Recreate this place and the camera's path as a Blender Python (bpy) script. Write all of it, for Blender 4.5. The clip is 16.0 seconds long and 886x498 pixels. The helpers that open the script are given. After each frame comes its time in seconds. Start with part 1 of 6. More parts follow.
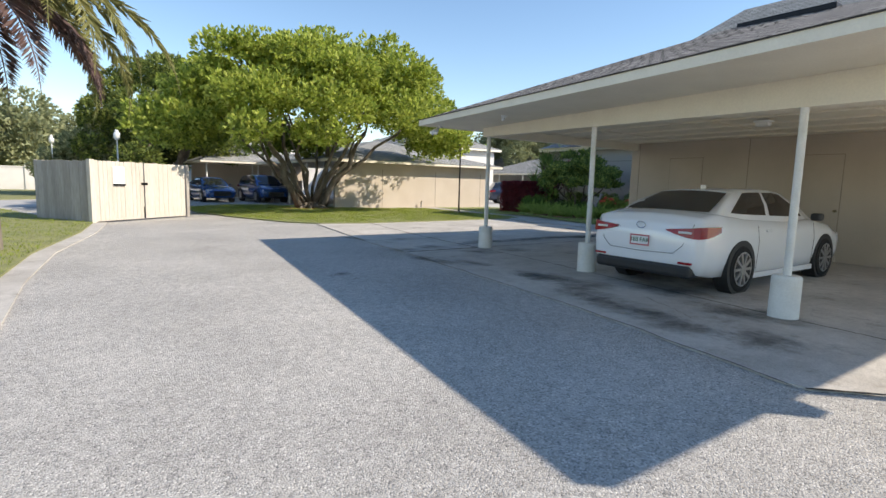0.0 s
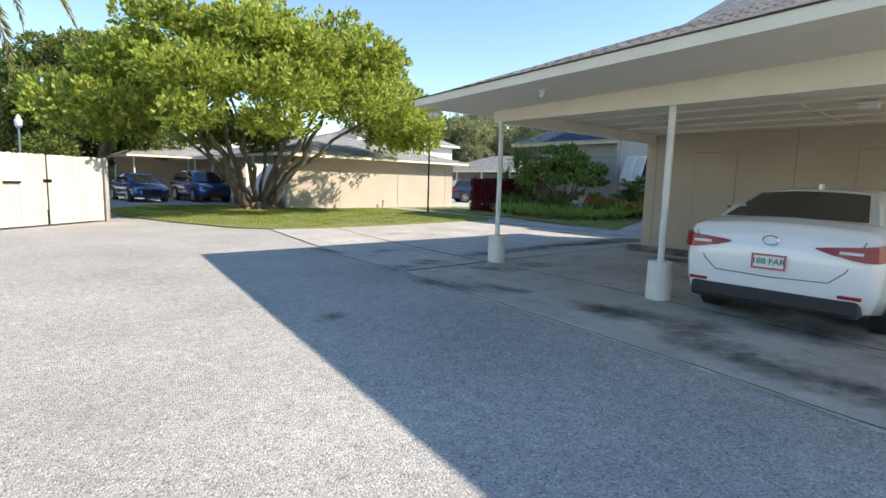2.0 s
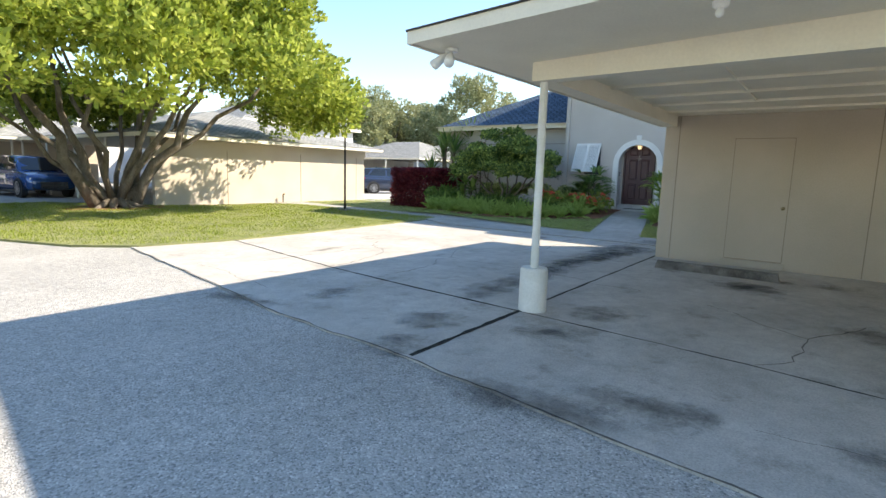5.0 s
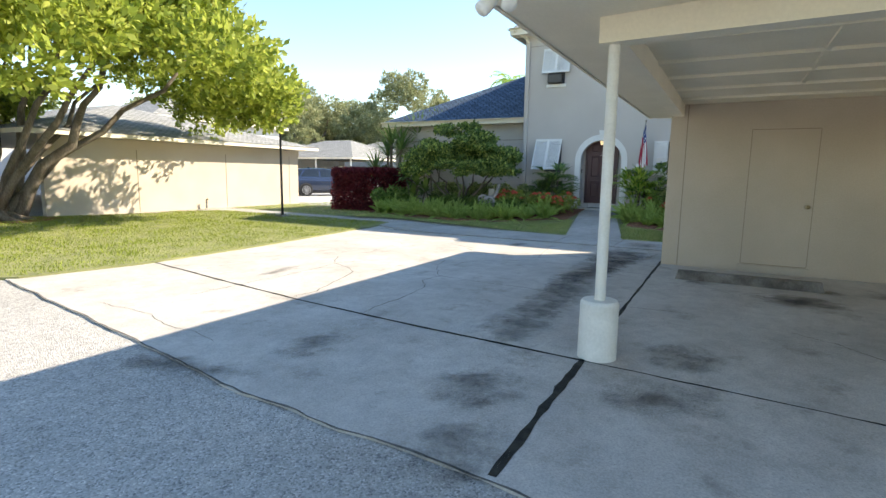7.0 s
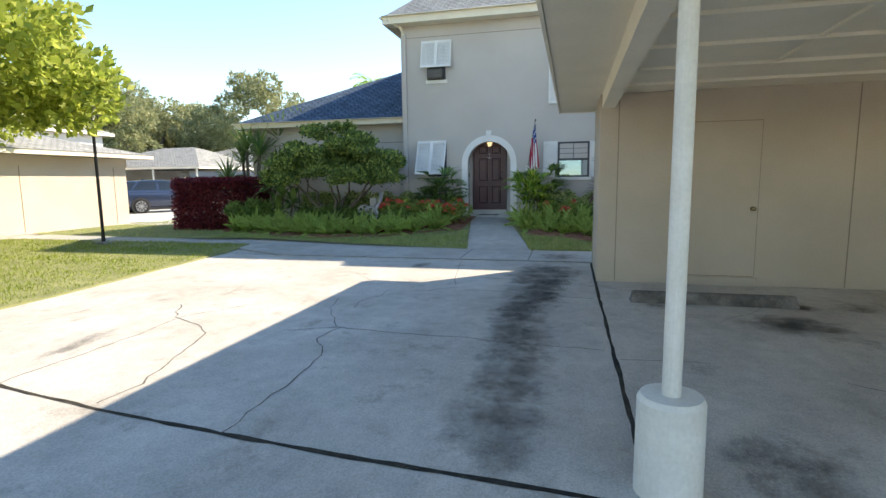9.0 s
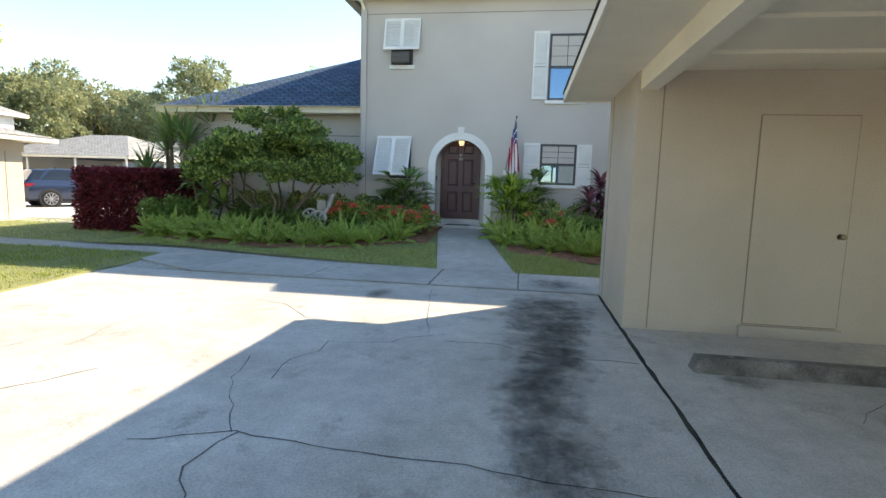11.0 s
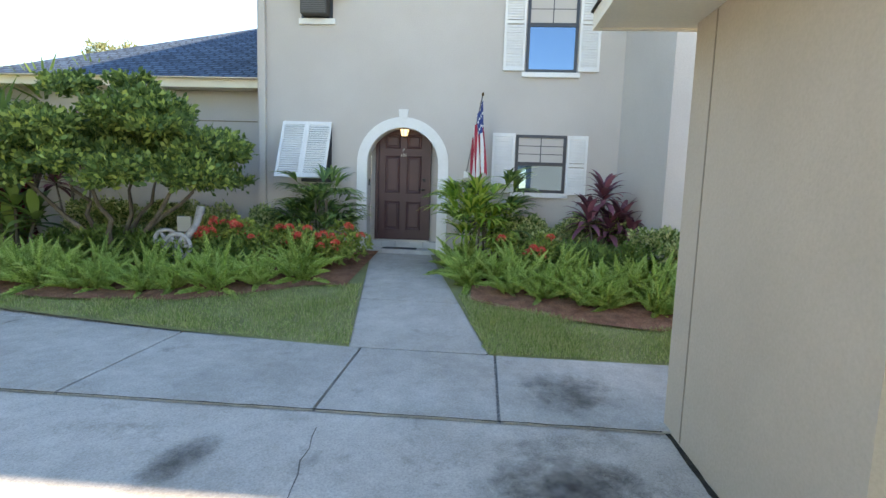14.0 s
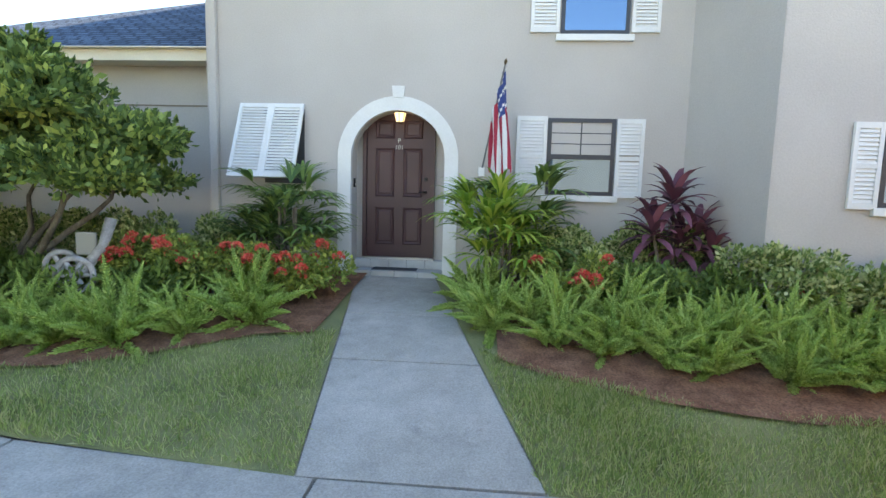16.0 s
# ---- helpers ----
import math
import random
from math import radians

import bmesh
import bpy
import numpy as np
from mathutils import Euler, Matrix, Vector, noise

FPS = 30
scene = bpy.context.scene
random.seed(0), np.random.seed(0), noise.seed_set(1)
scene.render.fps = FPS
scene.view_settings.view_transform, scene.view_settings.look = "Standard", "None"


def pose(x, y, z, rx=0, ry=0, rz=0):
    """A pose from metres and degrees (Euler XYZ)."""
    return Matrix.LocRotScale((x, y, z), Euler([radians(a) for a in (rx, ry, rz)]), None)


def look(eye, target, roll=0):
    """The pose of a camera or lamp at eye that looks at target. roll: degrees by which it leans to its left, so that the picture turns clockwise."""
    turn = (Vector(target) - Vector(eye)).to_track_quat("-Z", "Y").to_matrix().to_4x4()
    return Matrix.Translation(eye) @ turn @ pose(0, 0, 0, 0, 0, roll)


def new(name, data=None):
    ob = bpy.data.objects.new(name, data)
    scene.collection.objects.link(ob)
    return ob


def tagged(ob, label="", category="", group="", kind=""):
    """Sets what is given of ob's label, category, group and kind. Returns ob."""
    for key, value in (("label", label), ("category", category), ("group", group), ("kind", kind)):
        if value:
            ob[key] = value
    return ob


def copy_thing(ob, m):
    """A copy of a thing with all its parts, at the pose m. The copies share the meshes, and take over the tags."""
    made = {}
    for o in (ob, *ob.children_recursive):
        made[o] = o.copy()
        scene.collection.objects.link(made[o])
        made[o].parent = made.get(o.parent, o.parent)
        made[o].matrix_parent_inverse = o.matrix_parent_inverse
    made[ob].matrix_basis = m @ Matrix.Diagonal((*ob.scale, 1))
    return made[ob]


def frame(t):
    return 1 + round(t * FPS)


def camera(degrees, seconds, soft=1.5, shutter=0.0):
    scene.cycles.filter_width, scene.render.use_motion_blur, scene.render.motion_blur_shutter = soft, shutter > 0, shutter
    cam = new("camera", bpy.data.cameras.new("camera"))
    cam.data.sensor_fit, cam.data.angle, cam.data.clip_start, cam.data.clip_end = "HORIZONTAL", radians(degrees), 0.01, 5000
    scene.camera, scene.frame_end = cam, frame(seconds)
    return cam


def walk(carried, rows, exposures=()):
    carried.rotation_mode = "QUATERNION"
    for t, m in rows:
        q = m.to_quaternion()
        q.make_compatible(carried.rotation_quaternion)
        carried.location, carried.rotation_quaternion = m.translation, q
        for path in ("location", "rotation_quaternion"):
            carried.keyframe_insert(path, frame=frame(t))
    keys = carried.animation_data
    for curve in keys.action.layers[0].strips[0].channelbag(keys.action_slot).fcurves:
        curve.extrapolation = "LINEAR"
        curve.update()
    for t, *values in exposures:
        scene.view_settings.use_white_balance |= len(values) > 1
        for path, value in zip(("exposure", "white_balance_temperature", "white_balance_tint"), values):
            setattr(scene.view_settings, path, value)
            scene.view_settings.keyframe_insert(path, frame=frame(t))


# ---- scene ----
cam = camera(80.5, 16.0)
PATH = [
    (0, (0.397, 0.574, 1.404), (1.541, 2.195, 1.158), 1.5),
    (0.5, (0.266, 1.308, 1.33), (1.471, 2.888, 1.1), 2.0),
    (1, (0.503, 1.96, 1.345), (1.739, 3.515, 1.113), 1.7),
    (1.5, (0.786, 2.612, 1.344), (2.044, 4.149, 1.11), 1.7),
    (2, (1.073, 3.23, 1.386), (2.379, 4.724, 1.136), 1.6),
    (2.5, (1.391, 3.799, 1.418), (2.725, 5.265, 1.156), 1.7),
    (3, (1.652, 4.363, 1.446), (3.042, 5.775, 1.173), 1.8),
    (3.5, (1.919, 4.902, 1.443), (3.353, 6.269, 1.167), 1.8),
    (3.7, (1.995, 5.142, 1.456), (3.453, 6.483, 1.176), 2.0),
    (5.8, (3.17, 7.796, 1.49), (4.796, 8.923, 1.201), 1.8),
    (6, (3.216, 7.862, 1.485), (4.845, 8.986, 1.195), 2.1),
    (6.5, (3.414, 8.243, 1.478), (5.083, 9.307, 1.193), 1.3),
    (7, (3.708, 8.775, 1.476), (5.446, 9.724, 1.191), 0.9),
    (7.5, (4.075, 9.204, 1.47), (5.889, 10.001, 1.197), -0.1),
    (8, (4.538, 9.556, 1.466), (6.4, 10.235, 1.197), -0.4),
    (8.5, (4.92, 9.908, 1.433), (6.82, 10.477, 1.177), -0.3),
    (9, (5.449, 10.107, 1.486), (7.374, 10.582, 1.226), -0.7),
    (11.3, (8.024, 10.87, 1.443), (9.991, 11.147, 1.209), 1.6),
    (11.5, (8.317, 10.9, 1.456), (10.287, 11.156, 1.226), 1.4),
    (12, (8.95, 10.945, 1.464), (10.926, 11.157, 1.235), 1.4),
    (12.5, (9.581, 10.937, 1.493), (11.561, 11.106, 1.265), 1.4),
    (13, (10.296, 10.982, 1.512), (12.278, 11.13, 1.282), 1.9),
    (13.5, (10.926, 11.019, 1.546), (12.908, 11.165, 1.317), 2.0),
    (14, (11.561, 11.037, 1.57), (13.542, 11.183, 1.338), 1.9),
    (14.5, (12.096, 11.111, 1.604), (14.076, 11.263, 1.369), 1.9),
    (15, (12.66, 11.202, 1.571), (14.642, 11.347, 1.346), 1.6),
    (15.5, (13.21, 11.23, 1.571), (15.191, 11.382, 1.341), 1.5),
    (16, (13.799, 11.302, 1.568), (15.78, 11.455, 1.342), 1.5),
]
EXPOSURES = [(0, 0.60, 7100, 12), (3.5, 1.24, 7200, 10), (7, 1.42, 7600, 10), (9, 1.40, 7700, 10), (12.5, 1.84, 8100, 12), (16, 2.30, 8400, 14)]
walk(cam, [(t, look(eye, target, roll)) for t, eye, target, roll in PATH], EXPOSURES)

# ---- world, sun, exposure ----
SHIFT = (-0.95, 1.0)          # how far a shadow falls per metre of height
sun_dir = Vector((-SHIFT[0], -SHIFT[1], 1.0)).normalized()
SUN_EL = math.asin(sun_dir.z)
SUN_AZ = math.atan2(sun_dir.x, sun_dir.y)
world = bpy.data.worlds.new("world")
scene.world = world
world.use_nodes = True
_n = world.node_tree.nodes
_n.clear()
_sky = _n.new("ShaderNodeTexSky")
_sky.sky_type = "NISHITA"
_sky.sun_disc = False
_sky.sun_elevation = SUN_EL
_sky.sun_rotation = SUN_AZ
_sky.air_density, _sky.dust_density, _sky.ozone_density = 1.0, 0.05, 2.2
_bg = _n.new("ShaderNodeBackground")
_bg.inputs["Strength"].default_value = 0.15
_out = _n.new("ShaderNodeOutputWorld")
_hs = _n.new("ShaderNodeHueSaturation")
_hs.inputs["Saturation"].default_value = 1.09
world.node_tree.links.new(_sky.outputs[0], _hs.inputs["Color"])
world.node_tree.links.new(_hs.outputs[0], _bg.inputs[0])
world.node_tree.links.new(_bg.outputs[0], _out.inputs[0])
_sl = bpy.data.lights.new("sun", "SUN")
_sl.energy, _sl.angle, _sl.color = 4.2, radians(0.6), (1.0, 0.94, 0.85)
_so = new("sun", _sl)
_so.rotation_euler = sun_dir.to_track_quat("Z", "Y").to_euler()


# ---- materials ----
def mat_base(name):
    m = bpy.data.materials.new(name)
    m.use_nodes = True
    nt = m.node_tree
    b = nt.nodes["Principled BSDF"]
    return m, nt, b


def noisy(name, col, col2, scale=3.0, fine=60.0, rough=0.8, bump=0.2, metal=0.0, fine_amt=0.15, space="Object", bump_scale=None, spec=0.3, stretch=(1, 1, 1), bump_dist=0.01):
    """Two scales of colour variation and a fine relief."""
    m, nt, b = mat_base(name)
    N, L = nt.nodes, nt.links
    tc = N.new("ShaderNodeTexCoord")
    mp = N.new("ShaderNodeMapping")
    mp.inputs["Scale"].default_value = stretch
    L.new(tc.outputs[space], mp.inputs[0])
    n1 = N.new("ShaderNodeTexNoise")
    n1.inputs["Scale"].default_value, n1.inputs["Detail"].default_value = scale, 5
    n2 = N.new("ShaderNodeTexNoise")
    n2.inputs["Scale"].default_value, n2.inputs["Detail"].default_value = fine, 3
    L.new(mp.outputs[0], n1.inputs["Vector"]), L.new(mp.outputs[0], n2.inputs["Vector"])
    r = N.new("ShaderNodeValToRGB")
    r.color_ramp.elements[0].position, r.color_ramp.elements[1].position = 0.35, 0.65
    r.color_ramp.elements[0].color, r.color_ramp.elements[1].color = (*col, 1), (*col2, 1)
    L.new(n1.outputs[0], r.inputs[0])
    mm = N.new("ShaderNodeMapRange")
    mm.inputs[3].default_value, mm.inputs[4].default_value = 1 - fine_amt * 2, 1 + fine_amt * 2
    L.new(n2.outputs[0], mm.inputs[0])
    mx = N.new("ShaderNodeMix")
    mx.data_type, mx.blend_type = "RGBA", "MULTIPLY"
    mx.inputs[0].default_value = 1
    L.new(r.outputs[0], mx.inputs[6]), L.new(mm.outputs[0], mx.inputs[7])
    L.new(mx.outputs[2], b.inputs["Base Color"])
    b.inputs["Roughness"].default_value, b.inputs["Metallic"].default_value = rough, metal
    b.inputs["Specular IOR Level"].default_value = spec
    if bump:
        bp = N.new("ShaderNodeBump")
        bp.inputs["Strength"].default_value, bp.inputs["Distance"].default_value = bump, bump_dist
        L.new(n2.outputs[0], bp.inputs["Height"]), L.new(bp.outputs[0], b.inputs["Normal"])
    return m


def leafy(name, cols, rough=0.5, trans=0.45):
    """Leaves that differ from one to the next, with some light through them."""
    m, nt, b = mat_base(name)
    N, L = nt.nodes, nt.links
    g = N.new("ShaderNodeNewGeometry")
    r = N.new("ShaderNodeValToRGB")
    els = r.color_ramp.elements
    while len(els) < len(cols):
        els.new(0.5)
    for i, c in enumerate(cols):
        els[i].position, els[i].color = i / max(1, len(cols) - 1), (*c, 1)
    L.new(g.outputs["Random Per Island"], r.inputs[0])
    L.new(r.outputs[0], b.inputs["Base Color"])
    b.inputs["Roughness"].default_value = rough
    b.inputs["Specular IOR Level"].default_value = 0.25
    t = N.new("ShaderNodeBsdfTranslucent")
    L.new(r.outputs[0], t.inputs[0])
    ms = N.new("ShaderNodeMixShader")
    ms.inputs[0].default_value = trans
    out = N["Material Output"]
    L.new(b.outputs[0], ms.inputs[1]), L.new(t.outputs[0], ms.inputs[2]), L.new(ms.outputs[0], out.inputs[0])
    return m


def plain(name, col, rough=0.5, metal=0.0, spec=0.5, coat=0.0, emit=0.0):
    m, nt, b = mat_base(name)
    b.inputs["Base Color"].default_value = (*col, 1)
    b.inputs["Roughness"].default_value, b.inputs["Metallic"].default_value = rough, metal
    b.inputs["Specular IOR Level"].default_value = spec
    b.inputs["Coat Weight"].default_value = coat
    if emit:
        b.inputs["Emission Color"].default_value = (*col, 1)
        b.inputs["Emission Strength"].default_value = emit
    return m




def concrete_mat(name, c1, c2, grime, grime_from=0.56):
    """Old outdoor concrete: broad tone, blotches, rust-brown grime in ragged patches, dark pores and fine grain."""
    m, nt, b = mat_base(name)
    N, L = nt.nodes, nt.links
    tc = N.new("ShaderNodeTexCoord")

    def tex(scale, detail, rough=0.6):
        t = N.new("ShaderNodeTexNoise")
        t.inputs["Scale"].default_value, t.inputs["Detail"].default_value, t.inputs["Roughness"].default_value = scale, detail, rough
        L.new(tc.outputs["Object"], t.inputs["Vector"])
        return t.outputs[0]

    def span(src, a, b_, c, d):
        k = N.new("ShaderNodeMapRange")
        for i, v in enumerate((a, b_, c, d)):
            k.inputs[i + 1].default_value = v
        L.new(src, k.inputs[0])
        return k.outputs[0]

    def mix(kind, fac, a, c):
        k = N.new("ShaderNodeMix")
        k.data_type, k.blend_type = "RGBA", kind
        for i, v in ((0, fac), (6, a), (7, c)):
            if isinstance(v, (float, tuple)):
                k.inputs[i].default_value = v
            else:
                L.new(v, k.inputs[i])
        return k.outputs[2]

    base = mix("MIX", span(tex(0.9, 8), 0.35, 0.65, 0, 1), (*c1, 1), (*c2, 1))
    blot = mix("MULTIPLY", 1.0, base, span(tex(5.5, 8, 0.7), 0.3, 0.7, 0.86, 1.12))
    dirt = mix("MIX", span(tex(1.9, 12, 0.72), grime_from, grime_from + 0.16, 0, 0.75), blot, (*grime, 1))
    grain = mix("MULTIPLY", 1.0, dirt, span(tex(75, 3), 0.25, 0.75, 0.78, 1.2))
    v = N.new("ShaderNodeTexVoronoi")
    v.inputs["Scale"].default_value = 42
    L.new(tc.outputs["Object"], v.inputs["Vector"])
    pores = mix("MULTIPLY", 1.0, grain, span(v.outputs["Distance"], 0.05, 0.16, 0.62, 1.0))
    L.new(pores, b.inputs["Base Color"])
    b.inputs["Roughness"].default_value, b.inputs["Specular IOR Level"].default_value = 0.9, 0.25
    bp = N.new("ShaderNodeBump")
    bp.inputs["Strength"].default_value, bp.inputs["Distance"].default_value = 0.4, 0.008
    L.new(tex(60, 4), bp.inputs["Height"]), L.new(bp.outputs[0], b.inputs["Normal"])
    return m


M_CONC = concrete_mat("concrete", (0.41, 0.38, 0.34), (0.53, 0.50, 0.455), (0.21, 0.185, 0.155))
M_WALK = concrete_mat("sidewalk_concrete", (0.345, 0.33, 0.30), (0.455, 0.435, 0.40), (0.19, 0.18, 0.165), 0.58)
M_DIRT = noisy("dark_joint_dirt", (0.02, 0.018, 0.015), (0.05, 0.045, 0.035), 9, 60, 1.0, 0.5)
M_LAWN = noisy("lawn_soil", (0.19, 0.20, 0.09), (0.27, 0.27, 0.12), 2.2, 120, 1.0, 0.6, fine_amt=0.3)
M_MULCH = noisy("mulch", (0.19, 0.085, 0.05), (0.34, 0.165, 0.10), 6, 55, 1.0, 1.0, fine_amt=0.5, bump_dist=0.03)
M_STUCCO = noisy("beige_stucco", (0.45, 0.385, 0.31), (0.50, 0.43, 0.35), 1.0, 60, 0.9, 0.3, fine_amt=0.05)
M_HOUSE = noisy("grey_stucco", (0.50, 0.465, 0.43), (0.545, 0.51, 0.475), 0.9, 55, 0.9, 0.35, fine_amt=0.05)
M_TRIM = noisy("cream_trim_paint", (0.75, 0.69, 0.565), (0.80, 0.74, 0.61), 2.0, 40, 0.6, 0.08, fine_amt=0.04)
M_WHITE = noisy("white_paint", (0.74, 0.74, 0.72), (0.80, 0.80, 0.78), 3.0, 40, 0.55, 0.08, fine_amt=0.03)
M_POST = noisy("white_post_paint", (0.66, 0.65, 0.60), (0.75, 0.74, 0.70), 4.0, 50, 0.6, 0.15, fine_amt=0.06)
M_BARK = noisy("bark", (0.12, 0.10, 0.075), (0.22, 0.185, 0.15), 5, 40, 0.95, 0.9, fine_amt=0.3, stretch=(1, 1, 0.3), bump_dist=0.02)
M_FENCE = noisy("weathered_fence_paint", (0.50, 0.45, 0.38), (0.58, 0.53, 0.46), 3, 30, 0.85, 0.3, fine_amt=0.12, stretch=(1, 1, 0.15))
M_BLACK = plain("black_metal", (0.015, 0.015, 0.017), 0.45, 0.6)
M_GLASS = plain("dark_glass", (0.02, 0.025, 0.03), 0.05, 0.0, 0.9)
M_LEAF = leafy("tree_leaves", [(0.16, 0.22, 0.04), (0.29, 0.36, 0.06), (0.43, 0.49, 0.09), (0.54, 0.57, 0.14)], trans=0.5)


def asphalt_mat():
    """Worn asphalt: pale and dark stones in a grey binder, with broad worn patches."""
    m, nt, b = mat_base("asphalt")
    N, L = nt.nodes, nt.links
    tc = N.new("ShaderNodeTexCoord")
    v = N.new("ShaderNodeTexVoronoi")
    v.inputs["Scale"].default_value = 88
    v2 = N.new("ShaderNodeTexVoronoi")
    v2.inputs["Scale"].default_value = 150
    n = N.new("ShaderNodeTexNoise")
    n.inputs["Scale"].default_value, n.inputs["Detail"].default_value = 0.55, 6
    n2 = N.new("ShaderNodeTexNoise")
    n2.inputs["Scale"].default_value, n2.inputs["Detail"].default_value = 9, 6
    for x in (v, v2, n, n2):
        L.new(tc.outputs["Object"], x.inputs["Vector"])
    sep = N.new("ShaderNodeSeparateColor")
    L.new(v.outputs["Color"], sep.inputs[0])
    r = N.new("ShaderNodeValToRGB")
    e = r.color_ramp.elements
    e[0].position, e[0].color = 0.0, (0.20, 0.195, 0.185, 1)
    e[1].position, e[1].color = 1.0, (0.58, 0.555, 0.515, 1)
    for p, c in ((0.25, (0.35, 0.335, 0.31, 1)), (0.7, (0.41, 0.39, 0.36, 1)), (0.88, (0.45, 0.43, 0.40, 1))):
        k = e.new(p)
        k.color = c
    L.new(sep.outputs[0], r.inputs[0])
    mr = N.new("ShaderNodeMapRange")
    mr.inputs[1].default_value, mr.inputs[2].default_value, mr.inputs[3].default_value, mr.inputs[4].default_value = 0.3, 0.7, 0.97, 1.24
    L.new(n.outputs[0], mr.inputs[0])
    mr2 = N.new("ShaderNodeMapRange")
    mr2.inputs[1].default_value, mr2.inputs[2].default_value, mr2.inputs[3].default_value, mr2.inputs[4].default_value = 0.25, 0.75, 0.86, 1.12
    L.new(n2.outputs[0], mr2.inputs[0])
    mu = N.new("ShaderNodeMath")
    mu.operation = "MULTIPLY"
    L.new(mr.outputs[0], mu.inputs[0]), L.new(mr2.outputs[0], mu.inputs[1])
    mx = N.new("ShaderNodeMix")
    mx.data_type, mx.blend_type = "RGBA", "MULTIPLY"
    mx.inputs[0].default_value = 1
    L.new(r.outputs[0], mx.inputs[6]), L.new(mu.outputs[0], mx.inputs[7]), L.new(mx.outputs[2], b.inputs["Base Color"])
    b.inputs["Roughness"].default_value, b.inputs["Specular IOR Level"].default_value = 0.95, 0.15
    bp = N.new("ShaderNodeBump")
    bp.inputs["Strength"].default_value, bp.inputs["Distance"].default_value = 0.6, 0.010
    L.new(v.outputs["Distance"], bp.inputs["Height"])
    bp.invert = True
    bp2 = N.new("ShaderNodeBump")
    bp2.inputs["Strength"].default_value, bp2.inputs["Distance"].default_value = 0.4, 0.006
    L.new(v2.outputs["Distance"], bp2.inputs["Height"]), L.new(bp.outputs[0], bp2.inputs["Normal"]), L.new(bp2.outputs[0], b.inputs["Normal"])
    return m


M_ASPHALT = asphalt_mat()


def shingle_mat(name, c1, c2, c3):
    """Asphalt shingles: courses along the slope, tabs of uneven tone, granules."""
    m, nt, b = mat_base(name)
    N, L = nt.nodes, nt.links
    uv = N.new("ShaderNodeUVMap")
    br = N.new("ShaderNodeTexBrick")
    br.offset, br.squash = 0.37, 1.0
    br.inputs["Color1"].default_value, br.inputs["Color2"].default_value, br.inputs["Mortar"].default_value = (*c1, 1), (*c2, 1), (*c3, 1)
    # wide dark mortar: tab gaps plus a painted shadow line under each course
    br.inputs["Scale"].default_value, br.inputs["Mortar Size"].default_value = 1.0, 0.024
    br.inputs["Brick Width"].default_value, br.inputs["Row Height"].default_value = 0.24, 0.14
    L.new(uv.outputs[0], br.inputs["Vector"])
    n2 = N.new("ShaderNodeTexNoise")
    n2.inputs["Scale"].default_value = 45
    n3 = N.new("ShaderNodeTexNoise")
    n3.inputs["Scale"].default_value = 2.2
    L.new(uv.outputs[0], n2.inputs["Vector"]), L.new(uv.outputs[0], n3.inputs["Vector"])
    ad = N.new("ShaderNodeMath")
    ad.operation = "ADD"
    L.new(n2.outputs[0], ad.inputs[0]), L.new(n3.outputs[0], ad.inputs[1])
    mr = N.new("ShaderNodeMapRange")
    mr.inputs[1].default_value, mr.inputs[2].default_value = 0.6, 1.4
    mr.inputs[3].default_value, mr.inputs[4].default_value = 0.6, 1.4
    L.new(ad.outputs[0], mr.inputs[0])
    mx = N.new("ShaderNodeMix")
    mx.data_type, mx.blend_type = "RGBA", "MULTIPLY"
    mx.inputs[0].default_value = 1
    L.new(br.outputs[0], mx.inputs[6]), L.new(mr.outputs[0], mx.inputs[7]), L.new(mx.outputs[2], b.inputs["Base Color"])
    b.inputs["Roughness"].default_value, b.inputs["Specular IOR Level"].default_value = 0.95, 0.2
    bp = N.new("ShaderNodeBump")
    bp.inputs["Strength"].default_value, bp.inputs["Distance"].default_value = 0.6, 0.02
    L.new(br.outputs["Fac"], bp.inputs["Height"])
    bp.invert = True
    L.new(bp.outputs[0], b.inputs["Normal"])
    return m


M_SHINGLE = shingle_mat("grey_shingles", (0.36, 0.335, 0.305), (0.20, 0.185, 0.17), (0.05, 0.047, 0.043))
M_SHINGLE_L = shingle_mat("pale_shingles", (0.36, 0.36, 0.34), (0.30, 0.30, 0.29), (0.18, 0.18, 0.17))
M_SHINGLE_B = shingle_mat("blue_grey_shingles", (0.095, 0.15, 0.22), (0.06, 0.10, 0.155), (0.03, 0.045, 0.07))


# ---- mesh helpers ----
def part(name, bm, material, parent=None, label="", smooth=False, kind=""):
    me = bpy.data.meshes.new(name)
    bm.to_mesh(me)
    bm.free()
    for m in material if isinstance(material, (list, tuple)) else (material,):
        me.materials.append(m)
    if smooth:
        for p in me.polygons:
            p.use_smooth = True
    ob = new(name, me)
    ob.parent = parent
    return tagged(ob, label=label, kind=kind)


def mesh_part(name, verts, faces, material, parent=None, label="", smooth=False, kind=""):
    me = bpy.data.meshes.new(name)
    me.from_pydata(verts, [], faces)
    me.update()
    me.materials.append(material)
    if smooth:
        me.polygons.foreach_set("use_smooth", [True] * len(me.polygons))
    ob = new(name, me)
    ob.parent = parent
    return tagged(ob, label=label, kind=kind)


def thing(name, label="", category="", at=(0, 0, 0), rz=0, group=""):
    ob = new(name)
    ob.matrix_basis = pose(*at, 0, 0, rz)
    return tagged(ob, label=label, category=category, group=group)


